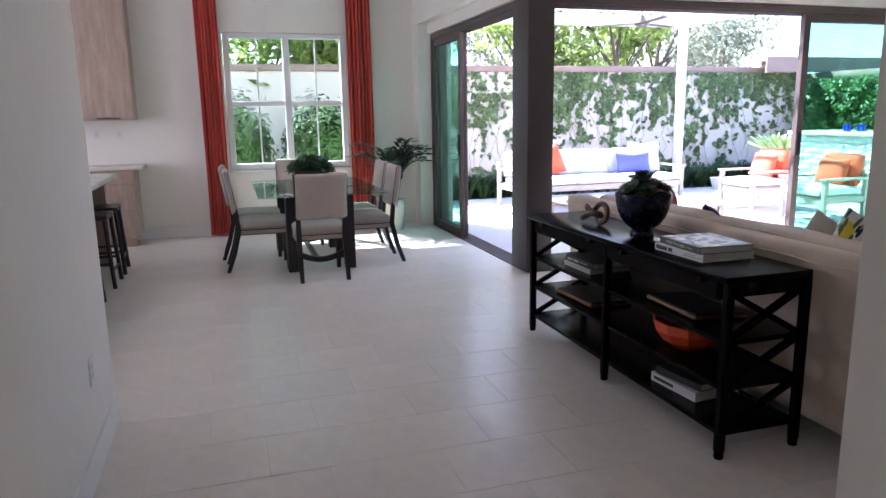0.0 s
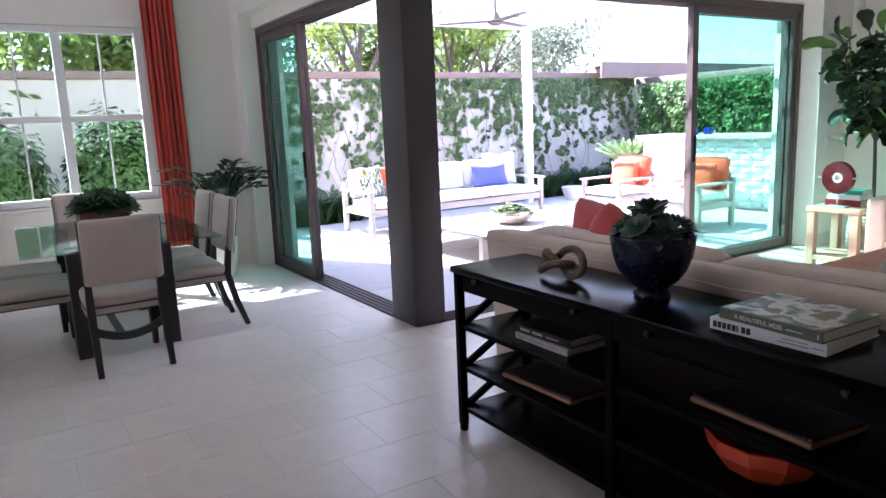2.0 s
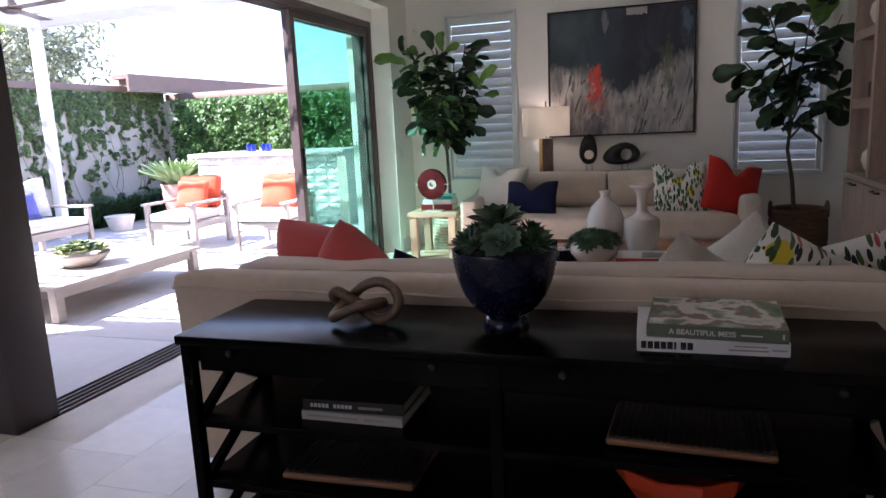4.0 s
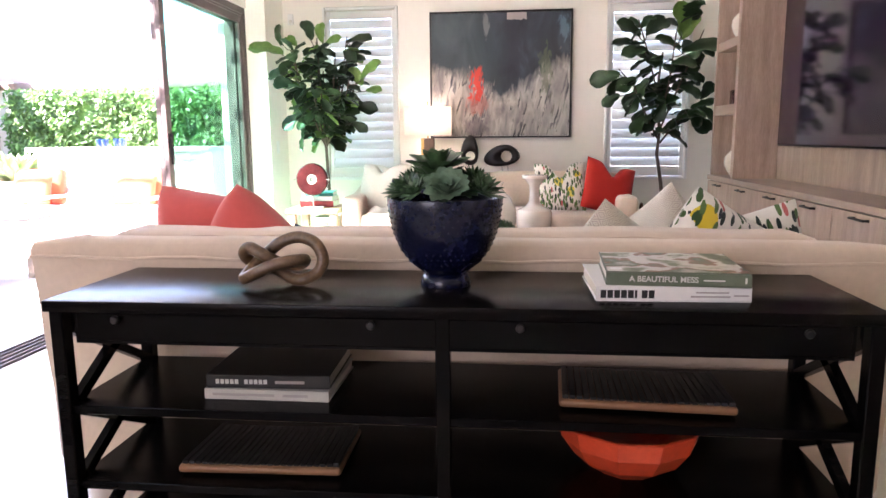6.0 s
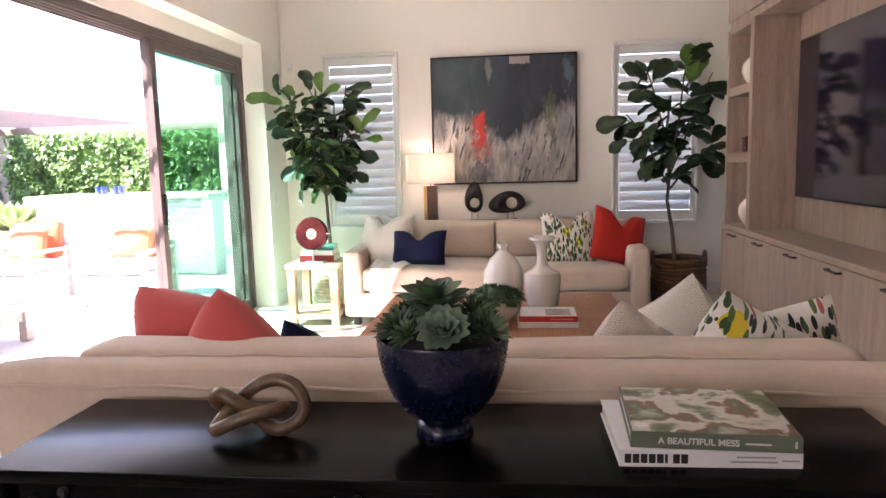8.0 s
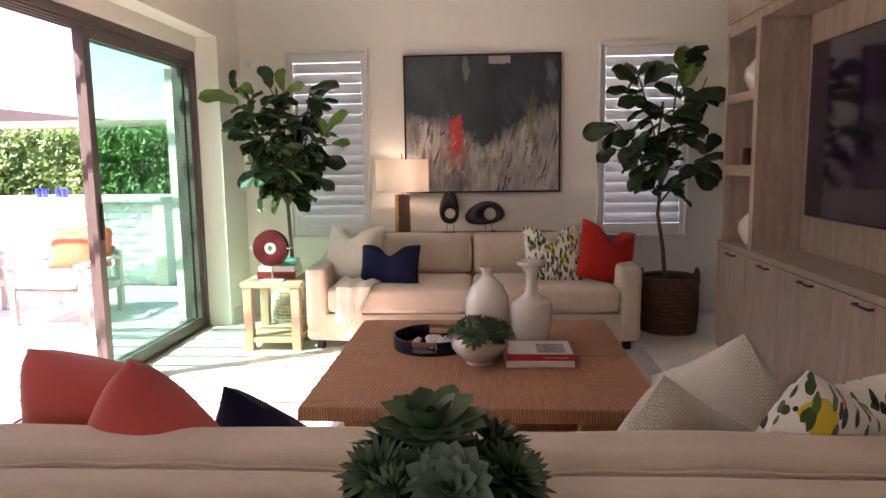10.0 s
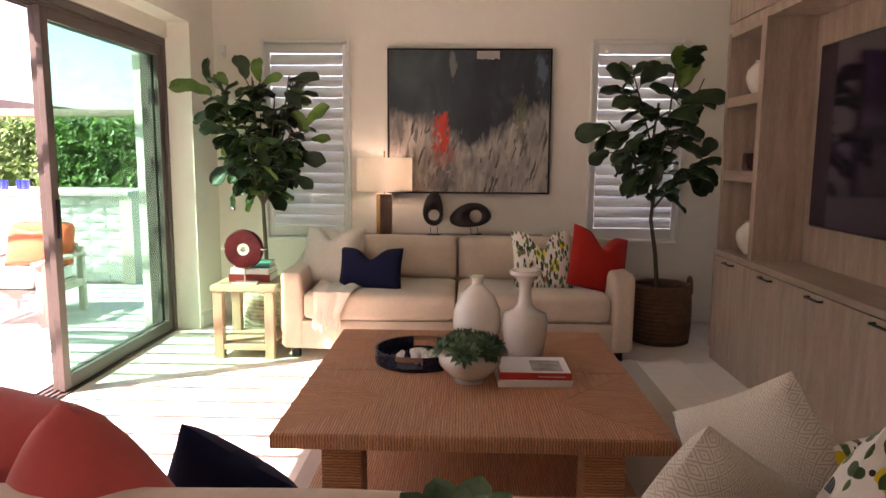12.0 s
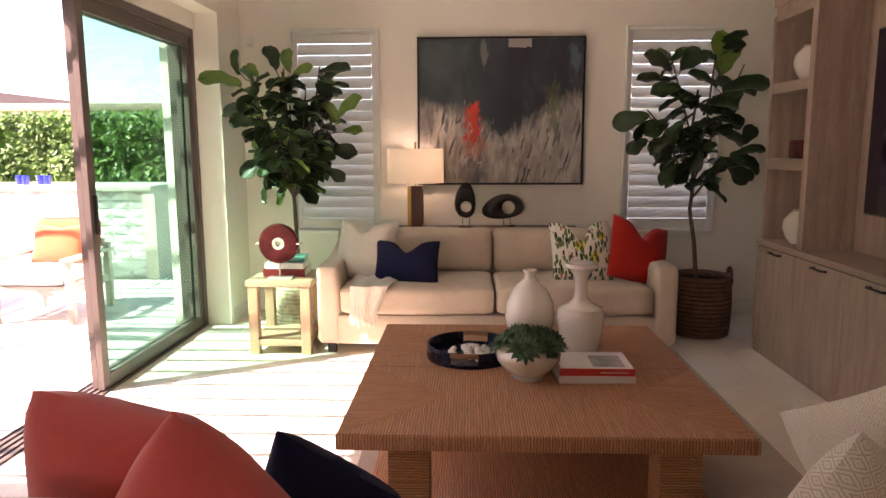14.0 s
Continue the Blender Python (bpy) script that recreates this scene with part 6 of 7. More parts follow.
first = dining_chair()
first.matrix_basis = pose(1.38, 7.12, 0, 0, 0, 0)
for m in (pose(0.655, 7.91, 0, 0, 0, -90), pose(0.62, 8.55, 0, 0, 0, -92), pose(2.15, 7.83, 0, 0, 0, 90), pose(2.17, 8.48, 0, 0, 0, 91), pose(1.38, 9.28, 0, 0, 0, 180)):
    copy_thing(first, m)

cp = thing("table_planter", "brown wooden box planted with grey-green succulents", "plant", pose(1.40, 8.05, 0.75))
BOXW = wood("red_brown_planter_wood", (0.20, 0.09, 0.05), (0.12, 0.05, 0.03), "X", 9)
bx = box(-0.16, 0.16, -0.16, 0.16, 0, 0.015)
for x0, x1, y0, y1 in ((-0.16, -0.14, -0.16, 0.16), (0.14, 0.16, -0.16, 0.16), (-0.14, 0.14, -0.16, -0.14), (-0.14, 0.14, 0.14, 0.16)):
    cube(bx, x0, x1, y0, y1, 0.015, 0.17, 0.002, 1)
part("planter_box", bx, BOXW, cp)
part("soil", box(-0.139, 0.139, -0.139, 0.139, 0.10, 0.155), SOIL, cp)
random.seed(21)
for i in range(13):
    a, r = random.uniform(0, 6.28), 0.14 * math.sqrt(random.random())
    part("rosette", succulent(bmesh.new(), pose(r * math.cos(a), r * math.sin(a), 0.18 + 0.07 * (1 - r / 0.14), -math.sin(a) * 45 * r / 0.14, math.cos(a) * 45 * r / 0.14, 0), random.uniform(0.11, 0.16), 4, 18, 0.2), SUCC, cp)["kind"] = "stuff"

# arching zz plant in a pale pot by the curtain
zz = thing("zz_plant", "dark green arching plant in a pale ceramic floor pot", "plant", pose(2.60, 9.52, 0))
part("pot", lathe(bmesh.new(), [(0, 0), (0.10, 0), (0.115, 0.02), (0.14, 0.22), (0.145, 0.40), (0.137, 0.40), (0.13, 0.38), (0, 0.37)], 36), CERAMIC, zz)
part("soil", lathe(bmesh.new(), [(0, 0.385), (0.131, 0.38), (0.13, 0.36), (0, 0.36)], 24), SOIL, zz)
ZZM = mat("glossy_dark_leaf", (0.014, 0.036, 0.012), rough=0.3, vary=0.5, scale=9, obj_vary=0.3)
random.seed(8)
for i in range(19):
    a = random.uniform(0, 6.28)
    reach = random.uniform(0.30, 0.56)
    top = random.uniform(0.45, 0.74)
    bm = bmesh.new()
    pts = [Vector((reach * u ** 1.6 * math.cos(a), reach * u ** 1.6 * math.sin(a), 0.38 + top * math.sin(u * 1.75) / math.sin(1.5))) for u in [k / 11 for k in range(12)]]
    pts = [Vector((min(p.x, 0.36), min(p.y, 0.34), p.z)) for p in pts]
    tube(bm, pts, [0.010 - 0.006 * k / 11 for k in range(12)], 6)
    for k in range(3, 12):
        d = (pts[k] - pts[k - 1]).normalized()
        for s in (-1, 1):
            side = d.cross(Vector((0, 0, 1))).normalized() * s
            tip = pts[k] + side * 0.125 + d * 0.06 + Vector((0, 0, 0.02))
            mid1, mid2 = pts[k].lerp(tip, 0.45) + d * 0.034, pts[k].lerp(tip, 0.5) - d * 0.030
            v = [bm.verts.new(p) for p in (pts[k], mid2, tip, mid1)]
            w = [bm.verts.new(p + Vector((0, 0, 0.003))) for p in (pts[k], mid2, tip, mid1)]
            bm.faces.new(v[::-1])
            bm.faces.new(w)
            for q in range(4):
                r = (q + 1) % 4
                bm.faces.new((v[q], v[r], w[r], w[q]))
    part("frond", bm, ZZM, zz)

# ---- kitchen edge ----
QUARTZ = mat("cream_quartz", (0.72, 0.67, 0.60), rough=0.25, vary=0.06, scale=8)
kb = thing("kitchen_base_cabinet", "taupe oak base cabinet with three drawers", "cabinet")
part("body", box(-2.6, -0.41, 9.52, NY - 0.002, 0.10, 0.885), CABWOOD, kb)
part("plinth", box(-2.6, -0.45, 9.56, 9.58, 0.0, 0.10), CABWOOD, kb)
for xa, xb in ((-1.16, -0.415), (-1.88, -1.165), (-2.6, -1.885)):
    for z0, z1 in ((0.105, 0.42), (0.425, 0.72), (0.725, 0.88)):
        part("drawer", box(xa, xb, 9.50, 9.519, z0, z1, 0.002, 1), CABWOOD, kb)
kt = tagged(part("worktop", box(-2.62, -0.31, 9.48, NY - 0.002, 0.887, 0.925, 0.004), QUARTZ), "cream quartz kitchen worktop", "worktop")
ku = thing("kitchen_wall_cabinet", "taupe oak wall cabinet with a long dark pull", "cabinet")
part("body", box(-2.6, -0.36, 9.66, NY - 0.002, 1.44, 3.1), CABWOOD, ku)
for xa, xb in ((-0.98, -0.365), (-1.54, -0.985), (-2.1, -1.545)):
    d = part("door", box(xa, xb, 9.64, 9.659, 1.442, 3.09, 0.002, 1), CABWOOD, ku)
    part("handle", box(xb - 0.38, xb - 0.14, 9.62, 9.638, 1.455, 1.467), BLACK, d, "slim dark edge pull")
for x in (-0.62, -0.86):
    so = thing("wall_outlet", "white socket plate over the worktop", "outlet", None, "kitchen outlets")
    part("plate", box(x, x + 0.075, NY - 0.008, NY - 0.001, 1.22, 1.34, 0.002, 1), TRIM, so)
    part("socket", box(x + 0.02, x + 0.055, NY - 0.010, NY - 0.008, 1.25, 1.31), PAGE, so)
isl = thing("kitchen_island", "kitchen island with a cream quartz top and oak sides", "island")
part("body", box(-1.7, -0.85, 5.6, 8.50, 0.0, 0.88), CABWOOD, isl)
part("worktop", box(-1.75, -0.45, 5.5, 8.55, 0.88, 0.925, 0.004), QUARTZ, isl, "cream quartz top")
part("end_panel", box(-0.85, -0.56, 8.46, 8.50, 0.0, 0.88), CABWOOD, isl)


def stool():
    root = thing("bar_stool", "dark wooden counter stool with a low back rail", "stool", None, "island stools")
    part("seat", cushion(-0.17, 0.17, -0.19, 0.19, 0.60, 0.645, 0.015, 0.0, 6), DARKLEG, root)
    for x in (-0.14, 0.14):
        for y in (-0.16, 0.16):
            part("leg", tube(bmesh.new(), [(x * 1.25, y * 1.2, 0), (x, y, 0.60)], 0.02, 6), DARKLEG, root)
    for y in (-0.185, 0.185):
        part("rung", tube(bmesh.new(), [(-0.16, y, 0.22), (0.16, y, 0.22)], 0.012, 6), DARKLEG, root)
    for x in (-0.165, 0.165):
        part("rung", tube(bmesh.new(), [(x, -0.18, 0.15), (x, 0.18, 0.15)], 0.012, 6), DARKLEG, root)
    return root


s1 = stool()
s1.matrix_basis = pose(-0.57, 7.62, 0)
copy_thing(s1, pose(-0.57, 8.18, 0, 0, 0, 3))
copy_thing(s1, pose(-0.60, 6.8, 0, 0, 0, -2))


# ---- patio ----
PZ = -0.035
nx, ny = 8, 5
pm = mesh_of("paver", box(0, 1.19, 0, 1.04, -0.03, 0.0, 0.004, 1), PAVER, smooth=False)
for i in range(nx):
    for j in range(ny):
        o = new("paver", pm)
        o.parent = bpy.data.objects["patio_base"]
        o.location = (3.405 + i * 1.2, 6.875 + j * 1.05, 0.0)

perg = thing("pergola", "white painted pergola with slanting slats over the patio", "pergola")
for x, y in ((8.42, 11.78), (3.6, 11.78)):
    part("post", box(x, x + 0.12, y, y + 0.12, 0, 2.88, 0.006), PERGOLA, perg)
for y in (7.02, 11.76):
    part("beam", box(3.5, 8.62, y, y + 0.12, 2.88, 3.06, 0.004, 1), PERGOLA, perg)
for x in (3.5, 8.5):
    part("beam", box(x, x + 0.12, 7.14, 11.76, 2.90, 3.06, 0.004, 1), PERGOLA, perg)
slat = mesh_of("slat", box(-0.008, 0.008, 6.95, 11.95, -0.09, 0.09), PERGOLA)
for i in range(20):
    o = new("slat", slat)
    o.parent = perg
    o.matrix_basis = pose(3.66 + i * 0.25, 0, 3.16, 0, -13, 0)

fan = thing("ceiling_fan", "dark bronze patio ceiling fan hanging from the pergola", "fan", pose(6.29, 9.78, 0))
FANM = mat("brushed_bronze", (0.16, 0.13, 0.11), rough=0.35, metal=0.6)
part("rod", tube(bmesh.new(), [(0, 0, 2.72), (0, 0, 3.12)], 0.014, 10), FANM, fan)
part("motor", lathe(bmesh.new(), [(0, 2.60), (0.05, 2.605), (0.095, 2.63), (0.10, 2.66), (0.06, 2.70), (0.03, 2.76), (0, 2.77)], 28), FANM, fan)
part("canopy", lathe(bmesh.new(), [(0, 3.02), (0.05, 3.03), (0.07, 3.07), (0, 3.08)], 20), FANM, fan)
part("beam", box(-0.05, 0.05, -2.6, 2.0, 3.07, 3.075), PERGOLA, fan)
for k in range(3):
    part("blade", box(0.08, 0.72, -0.065, 0.065, 2.648, 2.656, 0.003, 1), FANM, fan, "", pose(0, 0, 0, 0, 0, 22 + 120 * k))


def outdoor_frame(root, w, d, arm_z, seat_z, back_z):
    for x in (0, w - 0.06):
        for y in (0.03, d - 0.09):
            part("leg", box(x, x + 0.06, y, y + 0.06, 0, arm_z if y > 0.1 else back_z - 0.1, 0.005, 1), TEAK, root)
        part("armrest", box(x - 0.015, x + 0.075, 0.02, d, arm_z, arm_z + 0.03, 0.006), TEAK, root)
        part("side_rail", box(x + 0.012, x + 0.048, 0.09, d - 0.09, seat_z - 0.13, seat_z - 0.06), TEAK, root)
    part("front_rail", box(0.06, w - 0.06, d - 0.08, d - 0.04, seat_z - 0.14, seat_z - 0.05, 0.004, 1), TEAK, root)
    part("seat_slats", box(0.06, w - 0.06, 0.09, d - 0.09, seat_z - 0.06, seat_z - 0.04), TEAK, root)
    part("back_rail", box(0.06, w - 0.06, 0.03, 0.07, back_z - 0.14, back_z - 0.06, 0.004, 1), TEAK, root)


os_ = thing("outdoor_sofa", "whitewashed teak outdoor sofa with white cushions", "sofa", pose(7.62, 11.35, 0, 0, 0, 180))
outdoor_frame(os_, 2.89, 0.92, 0.56, 0.40, 0.78)
for k in range(3):
    x0 = 0.07 + k * 0.917
    part("seat_cushion", cushion(x0, x0 + 0.912, 0.18, 0.90, 0.36, 0.46, 0.03, 0.012, 8), WHITEFAB, os_)
    part("back_cushion", cushion(x0, x0 + 0.912, 0.0, 0.16, 0.0, 0.40, 0.05, 0.03, 8), WHITEFAB, os_, "", pose(0, 0.10, 0.44, 8, 0, 0))
OP = "outdoor pillows"
throw_pillow("orange outdoor pillow on the white sofa", 0.52, 0.48, 0.16, 0.04, ORANGE, pose(5.55, 10.98, 0.46, -16, -14, 0), group=OP)
throw_pillow("leaf-printed outdoor pillow in the sofa corner", 0.48, 0.44, 0.15, 0.04, FLORAL, pose(5.08, 11.0, 0.46, -14, 0, 20), group=OP)
throw_pillow("violet blue lumbar outdoor pillow", 0.62, 0.34, 0.15, 0.02, VIOLET, pose(6.98, 10.90, 0.46, -16, 0, -4), group=OP)
throw_pillow("white outdoor pillow behind a blue one", 0.54, 0.50, 0.15, 0.03, WHITEFAB, pose(7.25, 11.02, 0.46, -12, 0, -14), group=OP)

ot = thing("outdoor_table", "low whitewashed teak slatted coffee table", "table", pose(0, 0, 0))
for i in range(11):
    part("slat", box(4.80, 6.55, 8.12 + i * 0.142, 8.12 + i * 0.142 + 0.134, 0.26, 0.285, 0.003, 1), TEAK, ot)
for x in (4.82, 6.45):
    for y in (8.14, 9.60):
        part("leg", box(x, x + 0.08, y, y + 0.08, 0, 0.26, 0.005, 1), TEAK, ot)
for y in (8.17, 9.62):
    part("rail", box(4.90, 6.45, y, y + 0.04, 0.18, 0.258), TEAK, ot)
pl = thing("patio_planter", "shallow bowl of pale green succulents on the patio table", "plant", pose(5.6, 8.65, 0.285))
part("bowl", lathe(bmesh.new(), [(0, 0), (0.12, 0), (0.2, 0.05), (0.25, 0.11), (0.24, 0.11), (0.18, 0.07), (0, 0.06)], 32), STUCCO, pl)
random.seed(31)
PALEGREEN = mat("pale_green_rosette", (0.32, 0.38, 0.16), rough=0.5, vary=0.4, scale=10)
for i in range(14):
    a, r = random.uniform(0, 6.28), 0.2 * math.sqrt(random.random())
    part("rosette", succulent(bmesh.new(), pose(r * math.cos(a), r * math.sin(a), 0.12 + 0.05 * (1 - r / 0.2)), 0.11, 3, 15, 0.25), PALEGREEN if i % 3 else SUCC, pl)["kind"] = "stuff"

oc = thing("outdoor_armchair", "whitewashed teak outdoor armchair with white and orange cushions", "chair", pose(8.55, 9.10, 0, 0, 0, 90), "patio armchairs")
outdoor_frame(oc, 0.72, 0.80, 0.54, 0.38, 0.72)
part("seat_cushion", cushion(0.07, 0.65, 0.12, 0.79, 0.34, 0.45, 0.03, 0.015, 8), WHITEFAB, oc)
part("back_cushion", cushion(0.07, 0.65, 0.0, 0.13, 0.0, 0.42, 0.05, 0.03, 8), ORANGE, oc, "orange back cushion", pose(0, 0.08, 0.43, 10, 0, 0))
copy_thing(oc, pose(8.55, 7.86, 0, 0, 0, 92))
throw_pillow("pale orange outdoor pillow on an armchair", 0.50, 0.36, 0.14, 0.02, ORANGE, pose(8.22, 9.46, 0.46, 16, 0, 88), group=OP)
throw_pillow("pale orange outdoor pillow on an armchair", 0.50, 0.36, 0.14, 0.02, ORANGE, pose(8.22, 8.22, 0.46, 16, 0, 90), group=OP)

# outdoor bar with a faceted tile face
bar = thing("outdoor_bar", "white outdoor bar faced with relief triangle tiles", "bar")
part("body", box(9.9, 10.6, 8.15, 10.55, 0, 1.02), STUCCO, bar)
part("bar_top", box(9.8, 10.7, 8.05, 10.65, 1.02, 1.08, 0.006), QUARTZ, bar, "pale stone top")
part("end_pillar", box(9.82, 10.62, 8.02, 8.16, 0, 1.02), STUCCO, bar)
tri = bmesh.new()
tv_ = [tri.verts.new(p) for p in ((0, 0, 0), (0, 0.2, 0), (0, 0.2, 0.1), (0, 0, 0.1), (-0.045, 0.035, 0.05))]
for f in ((0, 1, 4), (1, 2, 4), (2, 3, 4), (3, 0, 4)):
    tri.faces.new([tv_[k] for k in f][::-1])
bmesh.ops.recalc_face_normals(tri, faces=tri.faces[:])
for v in tri.verts:
    v.co.x = min(v.co.x, 0.0)
WTILE = mat("white_relief_tile", (0.78, 0.77, 0.75), rough=0.35, vary=0.04)
trim_ = mesh_of("relief_tile", tri, WTILE, smooth=False)
for i in range(12):
    for j in range(10):
        o = new("relief_tile", trim_)
        o.parent = bar
        if (i + j) % 2:
            o.matrix_basis = pose(9.899, 8.16 + i * 0.199, 0.01 + j * 0.1) @ Matrix.Diagonal((1, 0.99, 0.99, 1))
        else:
            o.matrix_basis = pose(9.899, 8.16 + (i + 1) * 0.199, 0.01 + j * 0.1) @ Matrix.Diagonal((1, -0.99, 0.99, 1))
BLUEG = mat("cobalt_blue_glass", (0.02, 0.04, 0.35), rough=0.1, coat=0.5)
for k in range(4):
    g = tagged(part("tumbler", lathe(bmesh.new(), [(0, 0), (0.035, 0), (0.042, 0.11), (0.039, 0.11), (0.033, 0.008), (0, 0.008)], 20), BLUEG), "cobalt blue drinking glass on the bar", "glass", "blue bar glasses")
    g.matrix_basis = pose(10.0 + 0.08 * (k % 2), 9.35 + k * 0.13, 1.08)

# agave in a terracotta pot
ag = thing("potted_agave", "pale green agave in a terracotta-coloured pot", "plant", pose(10.2, 11.15, 0))
part("pot", lathe(bmesh.new(), [(0, 0), (0.2, 0), (0.28, 0.35), (0.3, 0.62), (0.28, 0.62), (0.26, 0.56), (0, 0.55)], 32), TERRA, ag)
AGM = mat("agave_leaf", (0.26, 0.36, 0.15), rough=0.45, vary=0.35, scale=6)
random.seed(41)
part("rosette", succulent(bmesh.new(), pose(0, 0, 0.58), 0.66, 6, 24, 0.10), AGM, ag)["kind"] = "stuff"
sp_ = thing("potted_shrub", "small green shrub in a low grey pot", "plant", pose(9.3, 11.6, 0))
part("pot", lathe(bmesh.new(), [(0, 0), (0.15, 0), (0.22, 0.22), (0.2, 0.22), (0, 0.2)], 24), GROUT, sp_)


# ---- foliage ----
def leaf_cloud(bm_verts, faces, p, n, size, stretch=1.6):
    """One small folded leaf at p, facing about n."""
    n = Vector(n).normalized()
    u = n.orthogonal().normalized()
    a = random.uniform(0, 6.283)
    u = (u * math.cos(a) + n.cross(u) * math.sin(a)).normalized()
    v = n.cross(u)
    k = len(bm_verts)
    s = size * random.uniform(0.6, 1.25)
    bm_verts.extend([p - u * s * stretch * 0.5, p - v * s * 0.42 + n * s * 0.12, p + u * s * stretch * 0.5 - n * s * 0.1, p + v * s * 0.42 + n * s * 0.12])
    faces.extend([(k, k + 1, k + 2), (k, k + 2, k + 3)])


def foliage(name, verts, faces, material, parent=None):
    me = bpy.data.meshes.new(name)
    me.from_pydata([tuple(v) for v in verts], [], faces)
    me.materials.append(material)
    o = new(name, me)
    if parent:
        o.parent = parent
    o["kind"] = "stuff"
    return o


random.seed(77)
# ivy on the long wall: thick tufts near the cap, trailing strands below
V, F = [], []
n_try = 0
while len(F) < 96000 and n_try < 260000:
    n_try += 1
    x, z = random.uniform(3.3, 12.5), random.uniform(0.1, 2.19)
    d = 0.5 + 0.16 * noise.noise((x * 0.8, 3.0, z * 0.7)) + 0.27 * noise.noise((x * 2.6, 8.0, z * 1.7)) + 0.50 * noise.noise((x * 8.0, 1.0, z * 6.0)) + 0.35 * noise.noise((x * 17.0, 5.0, z * 15.0))
    lim = 0.70 - 0.33 * max(0, (z - 0.6) / 1.6) ** 1.2
    if d < lim:
        continue
    leaf_cloud(V, F, Vector((x, WALLY - random.uniform(0.01, 0.07), z)), (random.gauss(0, 0.5), -1, random.gauss(0.35, 0.4)), 0.036)
iv = foliage("ivy", V, F, LEAF)
tagged(iv, "green creeping ivy over the stucco garden wall", "ivy")
V, F = [], []
st_ = bmesh.new()
for k in range(46):
    x = random.uniform(3.3, 12.3)
    pts = [(x, WALLY - 0.012, 0.05)]
    for q in range(9):
        pts.append((pts[-1][0] + random.uniform(-0.16, 0.16), WALLY - 0.012, 0.05 + (q + 1) * 0.23))
    tube(st_, pts, 0.003, 4)
part("ivy_stems", st_, BARK, iv)

# hedge along the side wall
while len(F) < 30000:
    y, z = random.uniform(3.5, 12.7), random.uniform(0.05, 2.03)
    dep = 0.55 + 0.12 * noise.noise((y * 1.7, z * 1.7, 0)) + 0.08 * noise.noise((y * 5, z * 5, 3))
    x = 12.6 - dep + random.uniform(0, 0.18)
    if noise.noise((y * 2.6, z * 2.6, 9)) < -0.42:
        continue
    leaf_cloud(V, F, Vector((x, y, z)), (-1, random.gauss(0, 0.6), random.gauss(0.4, 0.5)), 0.075)
hd = foliage("hedge", V, F, HEDGEM)
tagged(hd, "dense green hedge in front of the side wall", "hedge")
core = part("hedge_core", box(12.25, 12.58, 3.4, 12.7, -0.06, 1.95), HEDGEM, hd)

# shrubs outside the dining window
for cx, cy, r, h in ((0.70, 11.7, 0.72, 1.98), (2.02, 11.9, 0.70, 1.92), (-0.7, 11.7, 0.7, 1.8)):
    sr = thing("garden_shrub", "rounded leafy green shrub outside the window", "shrub", pose(cx, cy, 0), "window shrubs")
    part("stem", tube(bmesh.new(), [(0, 0, -0.06), (0.02, 0, 0.5), (0, 0.03, 1.1)], [0.05, 0.04, 0.02], 8), BARK, sr)
    V, F = [], []
    while len(F) < 15000:
        t = Vector((random.gauss(0, 1), random.gauss(0, 1), random.gauss(0, 1))).normalized()
        k = 0.8 + 0.35 * noise.noise(t * 2.2 + Vector((cx, 0, 0))) + 0.12 * noise.noise(t * 6)
        p = Vector((t.x * r * k, t.y * r * k, h * 0.5 + t.z * h * 0.5 * k)) * 1.0
        p *= random.uniform(0.72, 1.0)
        if p.z < 0.02:
            continue
        leaf_cloud(V, F, p, t + Vector((0, 0, 0.4)), 0.065)
    foliage("crown", V, F, SHRUBM, sr)

# strap-leaved border plants
gv, gf = [], []
for k in range(200):
    cx = random.choice([random.uniform(3.6, 5.6), random.uniform(7.8, 11.9), random.uniform(3.6, 11.9)])
    cy = random.uniform(12.25, 12.85)
    for q in range(20):
        a = random.uniform(0, 6.283)
        ln, w = random.uniform(0.45, 0.85), random.uniform(0.014, 0.024)
        prev = None
        for s in range(5):
            u = s / 4
            c = Vector((cx + ln * 0.75 * u * math.cos(a), cy + ln * 0.75 * u * math.sin(a), -0.06 + ln * 1.25 * (u - 0.55 * u * u)))
            if c.y > WALLY - 0.02:
                c.y = WALLY - 0.02
            sd = Vector((-math.sin(a), math.cos(a), 0)) * w * (1 - u * 0.85)
            i0 = len(gv)
            gv.extend([c - sd, c + sd])
            if prev is not None:
                gf.append((prev, prev + 1, i0 + 1, i0))
            prev = i0
gr = foliage("border_grass", gv, gf, GRASSM)
tagged(gr, "arching dark green strap-leaved border plants", "grass")


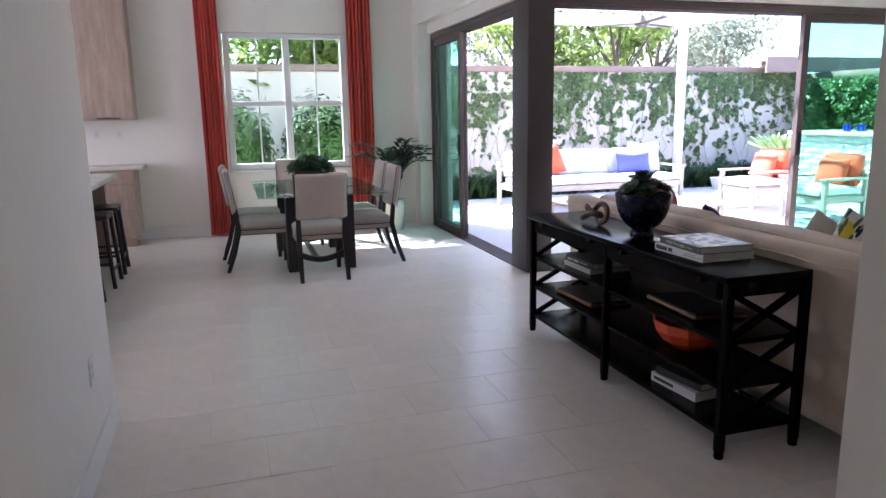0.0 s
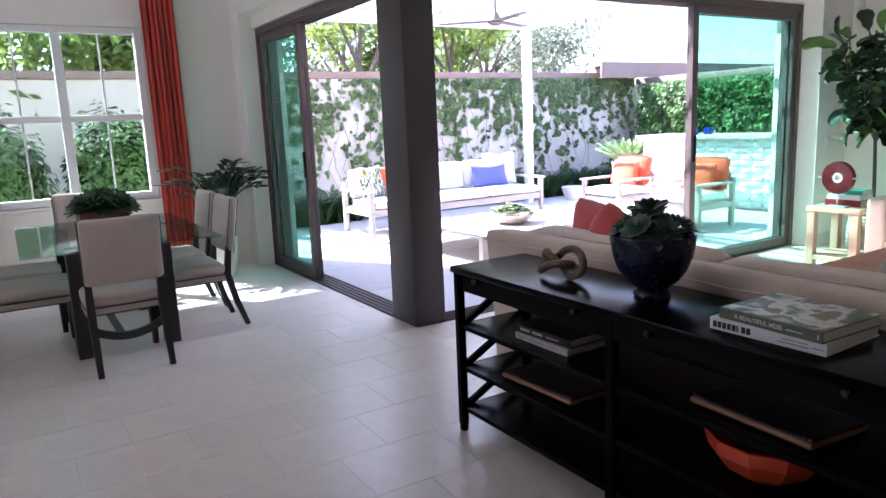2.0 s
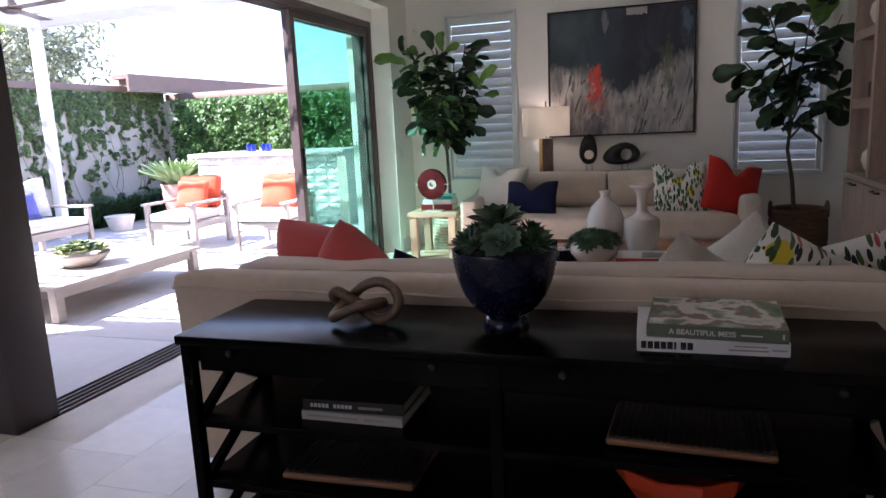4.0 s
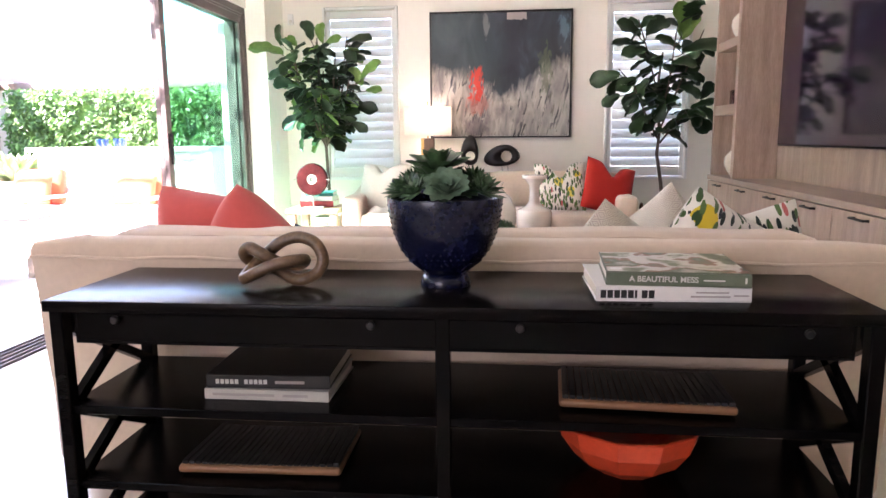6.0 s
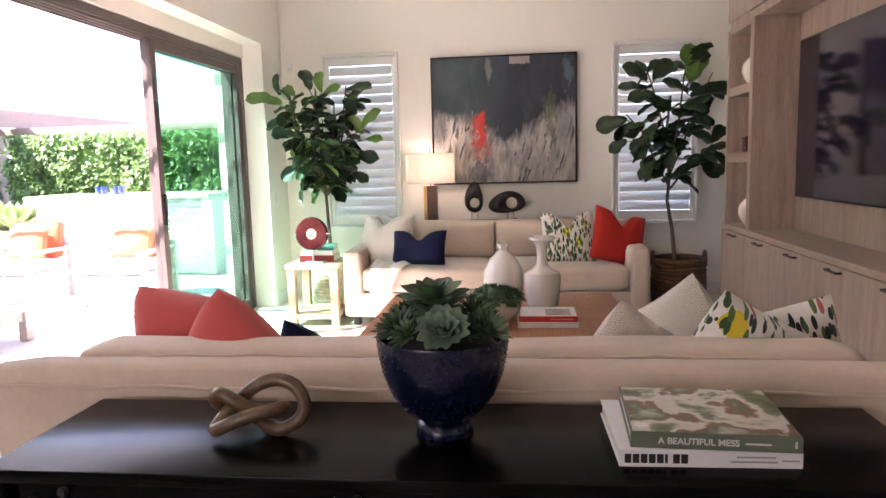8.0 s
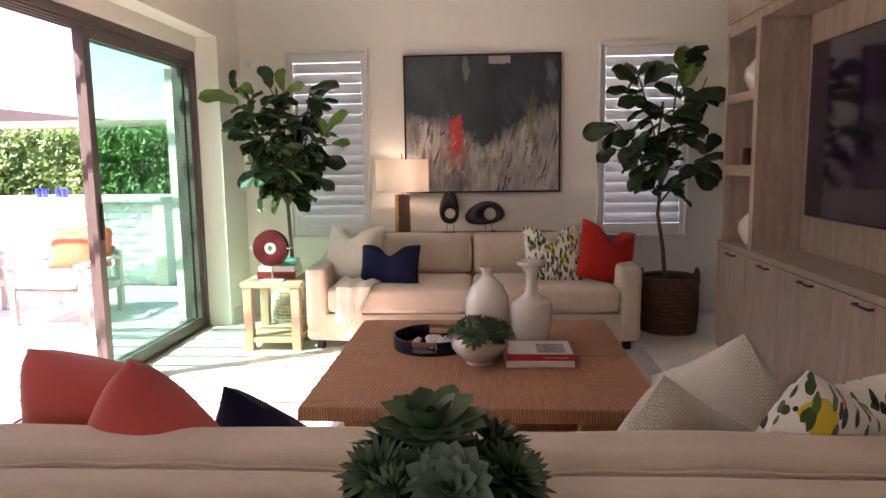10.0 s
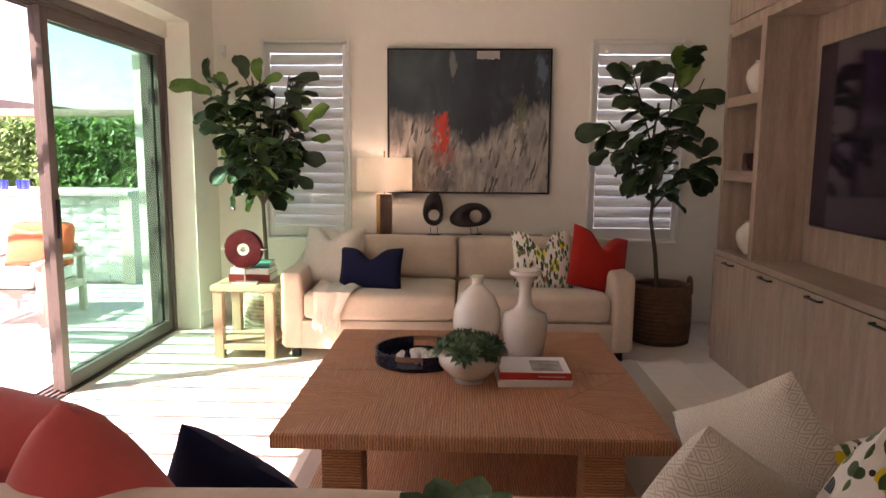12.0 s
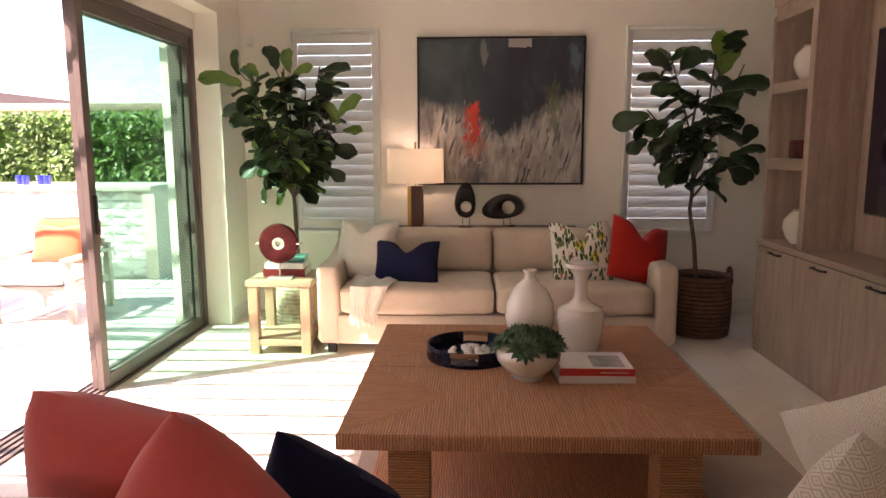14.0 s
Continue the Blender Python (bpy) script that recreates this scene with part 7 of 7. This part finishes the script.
def tree(label, x, y, h, r, material, seed, n, size):
    random.seed(seed)
    root = thing("tree", label, "tree", pose(x, y, 0), "trees behind the wall")
    tk = tube(bmesh.new(), [(0, 0, -0.25), (0.06, 0.02, h * 0.25), (0.0, 0.08, h * 0.5), (0.1, 0.05, h * 0.75)], [0.13, 0.11, 0.08, 0.03], 10)
    clumps = []
    for k in range(11):
        a = random.uniform(0, 6.283)
        z0 = h * random.uniform(0.3, 0.6)
        rr = r * random.uniform(0.45, 1.0)
        end = Vector((rr * math.cos(a), rr * math.sin(a), z0 + h * random.uniform(0.12, 0.42)))
        tube(tk, [(0.03, 0.04, z0), end * 0.5 + Vector((0, 0, z0 * 0.45 + 0.2)), end], [0.05, 0.03, 0.012], 6)
        clumps.append((end, r * random.uniform(0.30, 0.48)))
    clumps.append((Vector((0, 0, h * 0.86)), r * 0.5))
    part("trunk", tk, BARK, root)
    V, F = [], []
    while len(F) < n:
        c, cr = random.choice(clumps)
        t = Vector((random.gauss(0, 1), random.gauss(0, 1), random.gauss(0, 0.8)))
        t = t.normalized() * random.random() ** 0.5
        leaf_cloud(V, F, c + t * cr, t + Vector((random.gauss(0, 0.5), random.gauss(0, 0.5), 0.5)), size, 2.2)
    foliage("crown", V, F, material, root)


tree("leafy green tree behind the garden wall", 4.2, 15.2, 4.6, 1.5, TREEM, 51, 5200, 0.11)
tree("leafy green tree behind the garden wall", 6.9, 15.0, 4.4, 1.4, TREEM, 52, 5200, 0.11)
tree("green tree with bright leaves behind the garden wall", 9.3, 15.4, 4.3, 1.5, TREEM, 53, 5200, 0.11)
tree("grey-green olive tree far behind the wall", 11.8, 17.5, 4.6, 1.9, TREEG, 54, 6000, 0.09)
tree("grey-green olive tree far behind the wall", 14.6, 18.5, 4.6, 2.0, TREEG, 55, 6000, 0.09)
tree("leafy green tree outside the dining window", 1.4, 15.0, 4.4, 1.7, TREEM, 56, 5200, 0.11)
tree("grey-green olive tree far behind the wall", 8.2, 18.5, 5.0, 1.9, TREEG, 57, 5000, 0.09)

# brown roof edge of the garden shelter, lying over the side wall
shelter = thing("garden_shelter", "flat shelter roof with a deep brown fascia over the wall", "shelter")
part("fascia", box(11.15, 17.6, 12.74, 12.80, 2.19, 2.49, 0.008, 1), CAPM, shelter, "deep brown fascia board")
part("roof", box(11.17, 17.6, 12.801, 13.12, 2.40, 2.49, 0.008, 1), CAPM, shelter)
for k in range(7):
    part("rafter", box(11.3 + k * 0.9, 11.36 + k * 0.9, 12.801, 13.10, 2.30, 2.399), CAPM, shelter)
part("soffit_trim", box(11.15, 17.6, 12.76, 12.81, 2.182, 2.189), STUCCO, shelter, "pale strip under the fascia")

# floor tiles: those on the way are pieces, the rest one sheet of joined tiles
TX, TY = 0.487, 0.375
tile_mesh = {}
rest = bmesh.new()
row = 0
y = -0.79
while y < NY - 0.01:
    y1 = min(y + TY, NY)
    lim = 3.183 if y1 > 6.685 else 8.358
    x = -3.2 - (TX / 2) * (row % 2)
    while x < lim - 0.01:
        x1 = min(x + TX, lim)
        w, d = round(x1 - x - 0.002, 4), round(y1 - y - 0.002, 4)
        if x > -0.6 and x < 3.0 and 2.2 < y < 7.6:
            if (w, d) not in tile_mesh:
                tile_mesh[w, d] = mesh_of("tile", box(0, w, 0, d, -0.012, 0, 0.0008, 1), TILE, smooth=False)
            o = new("tile", tile_mesh[w, d])
            o.parent = FLOOR
            o.location = (x + 0.001, y + 0.001, 0)
        else:
            cube(rest, x + 0.001, x1 - 0.001, y + 0.001, y1 - 0.001, -0.012, 0)
        x += TX
    y += TY
    row += 1
tagged(part("far_tiles", rest, TILE, FLOOR, "", None, False), kind="stuff")
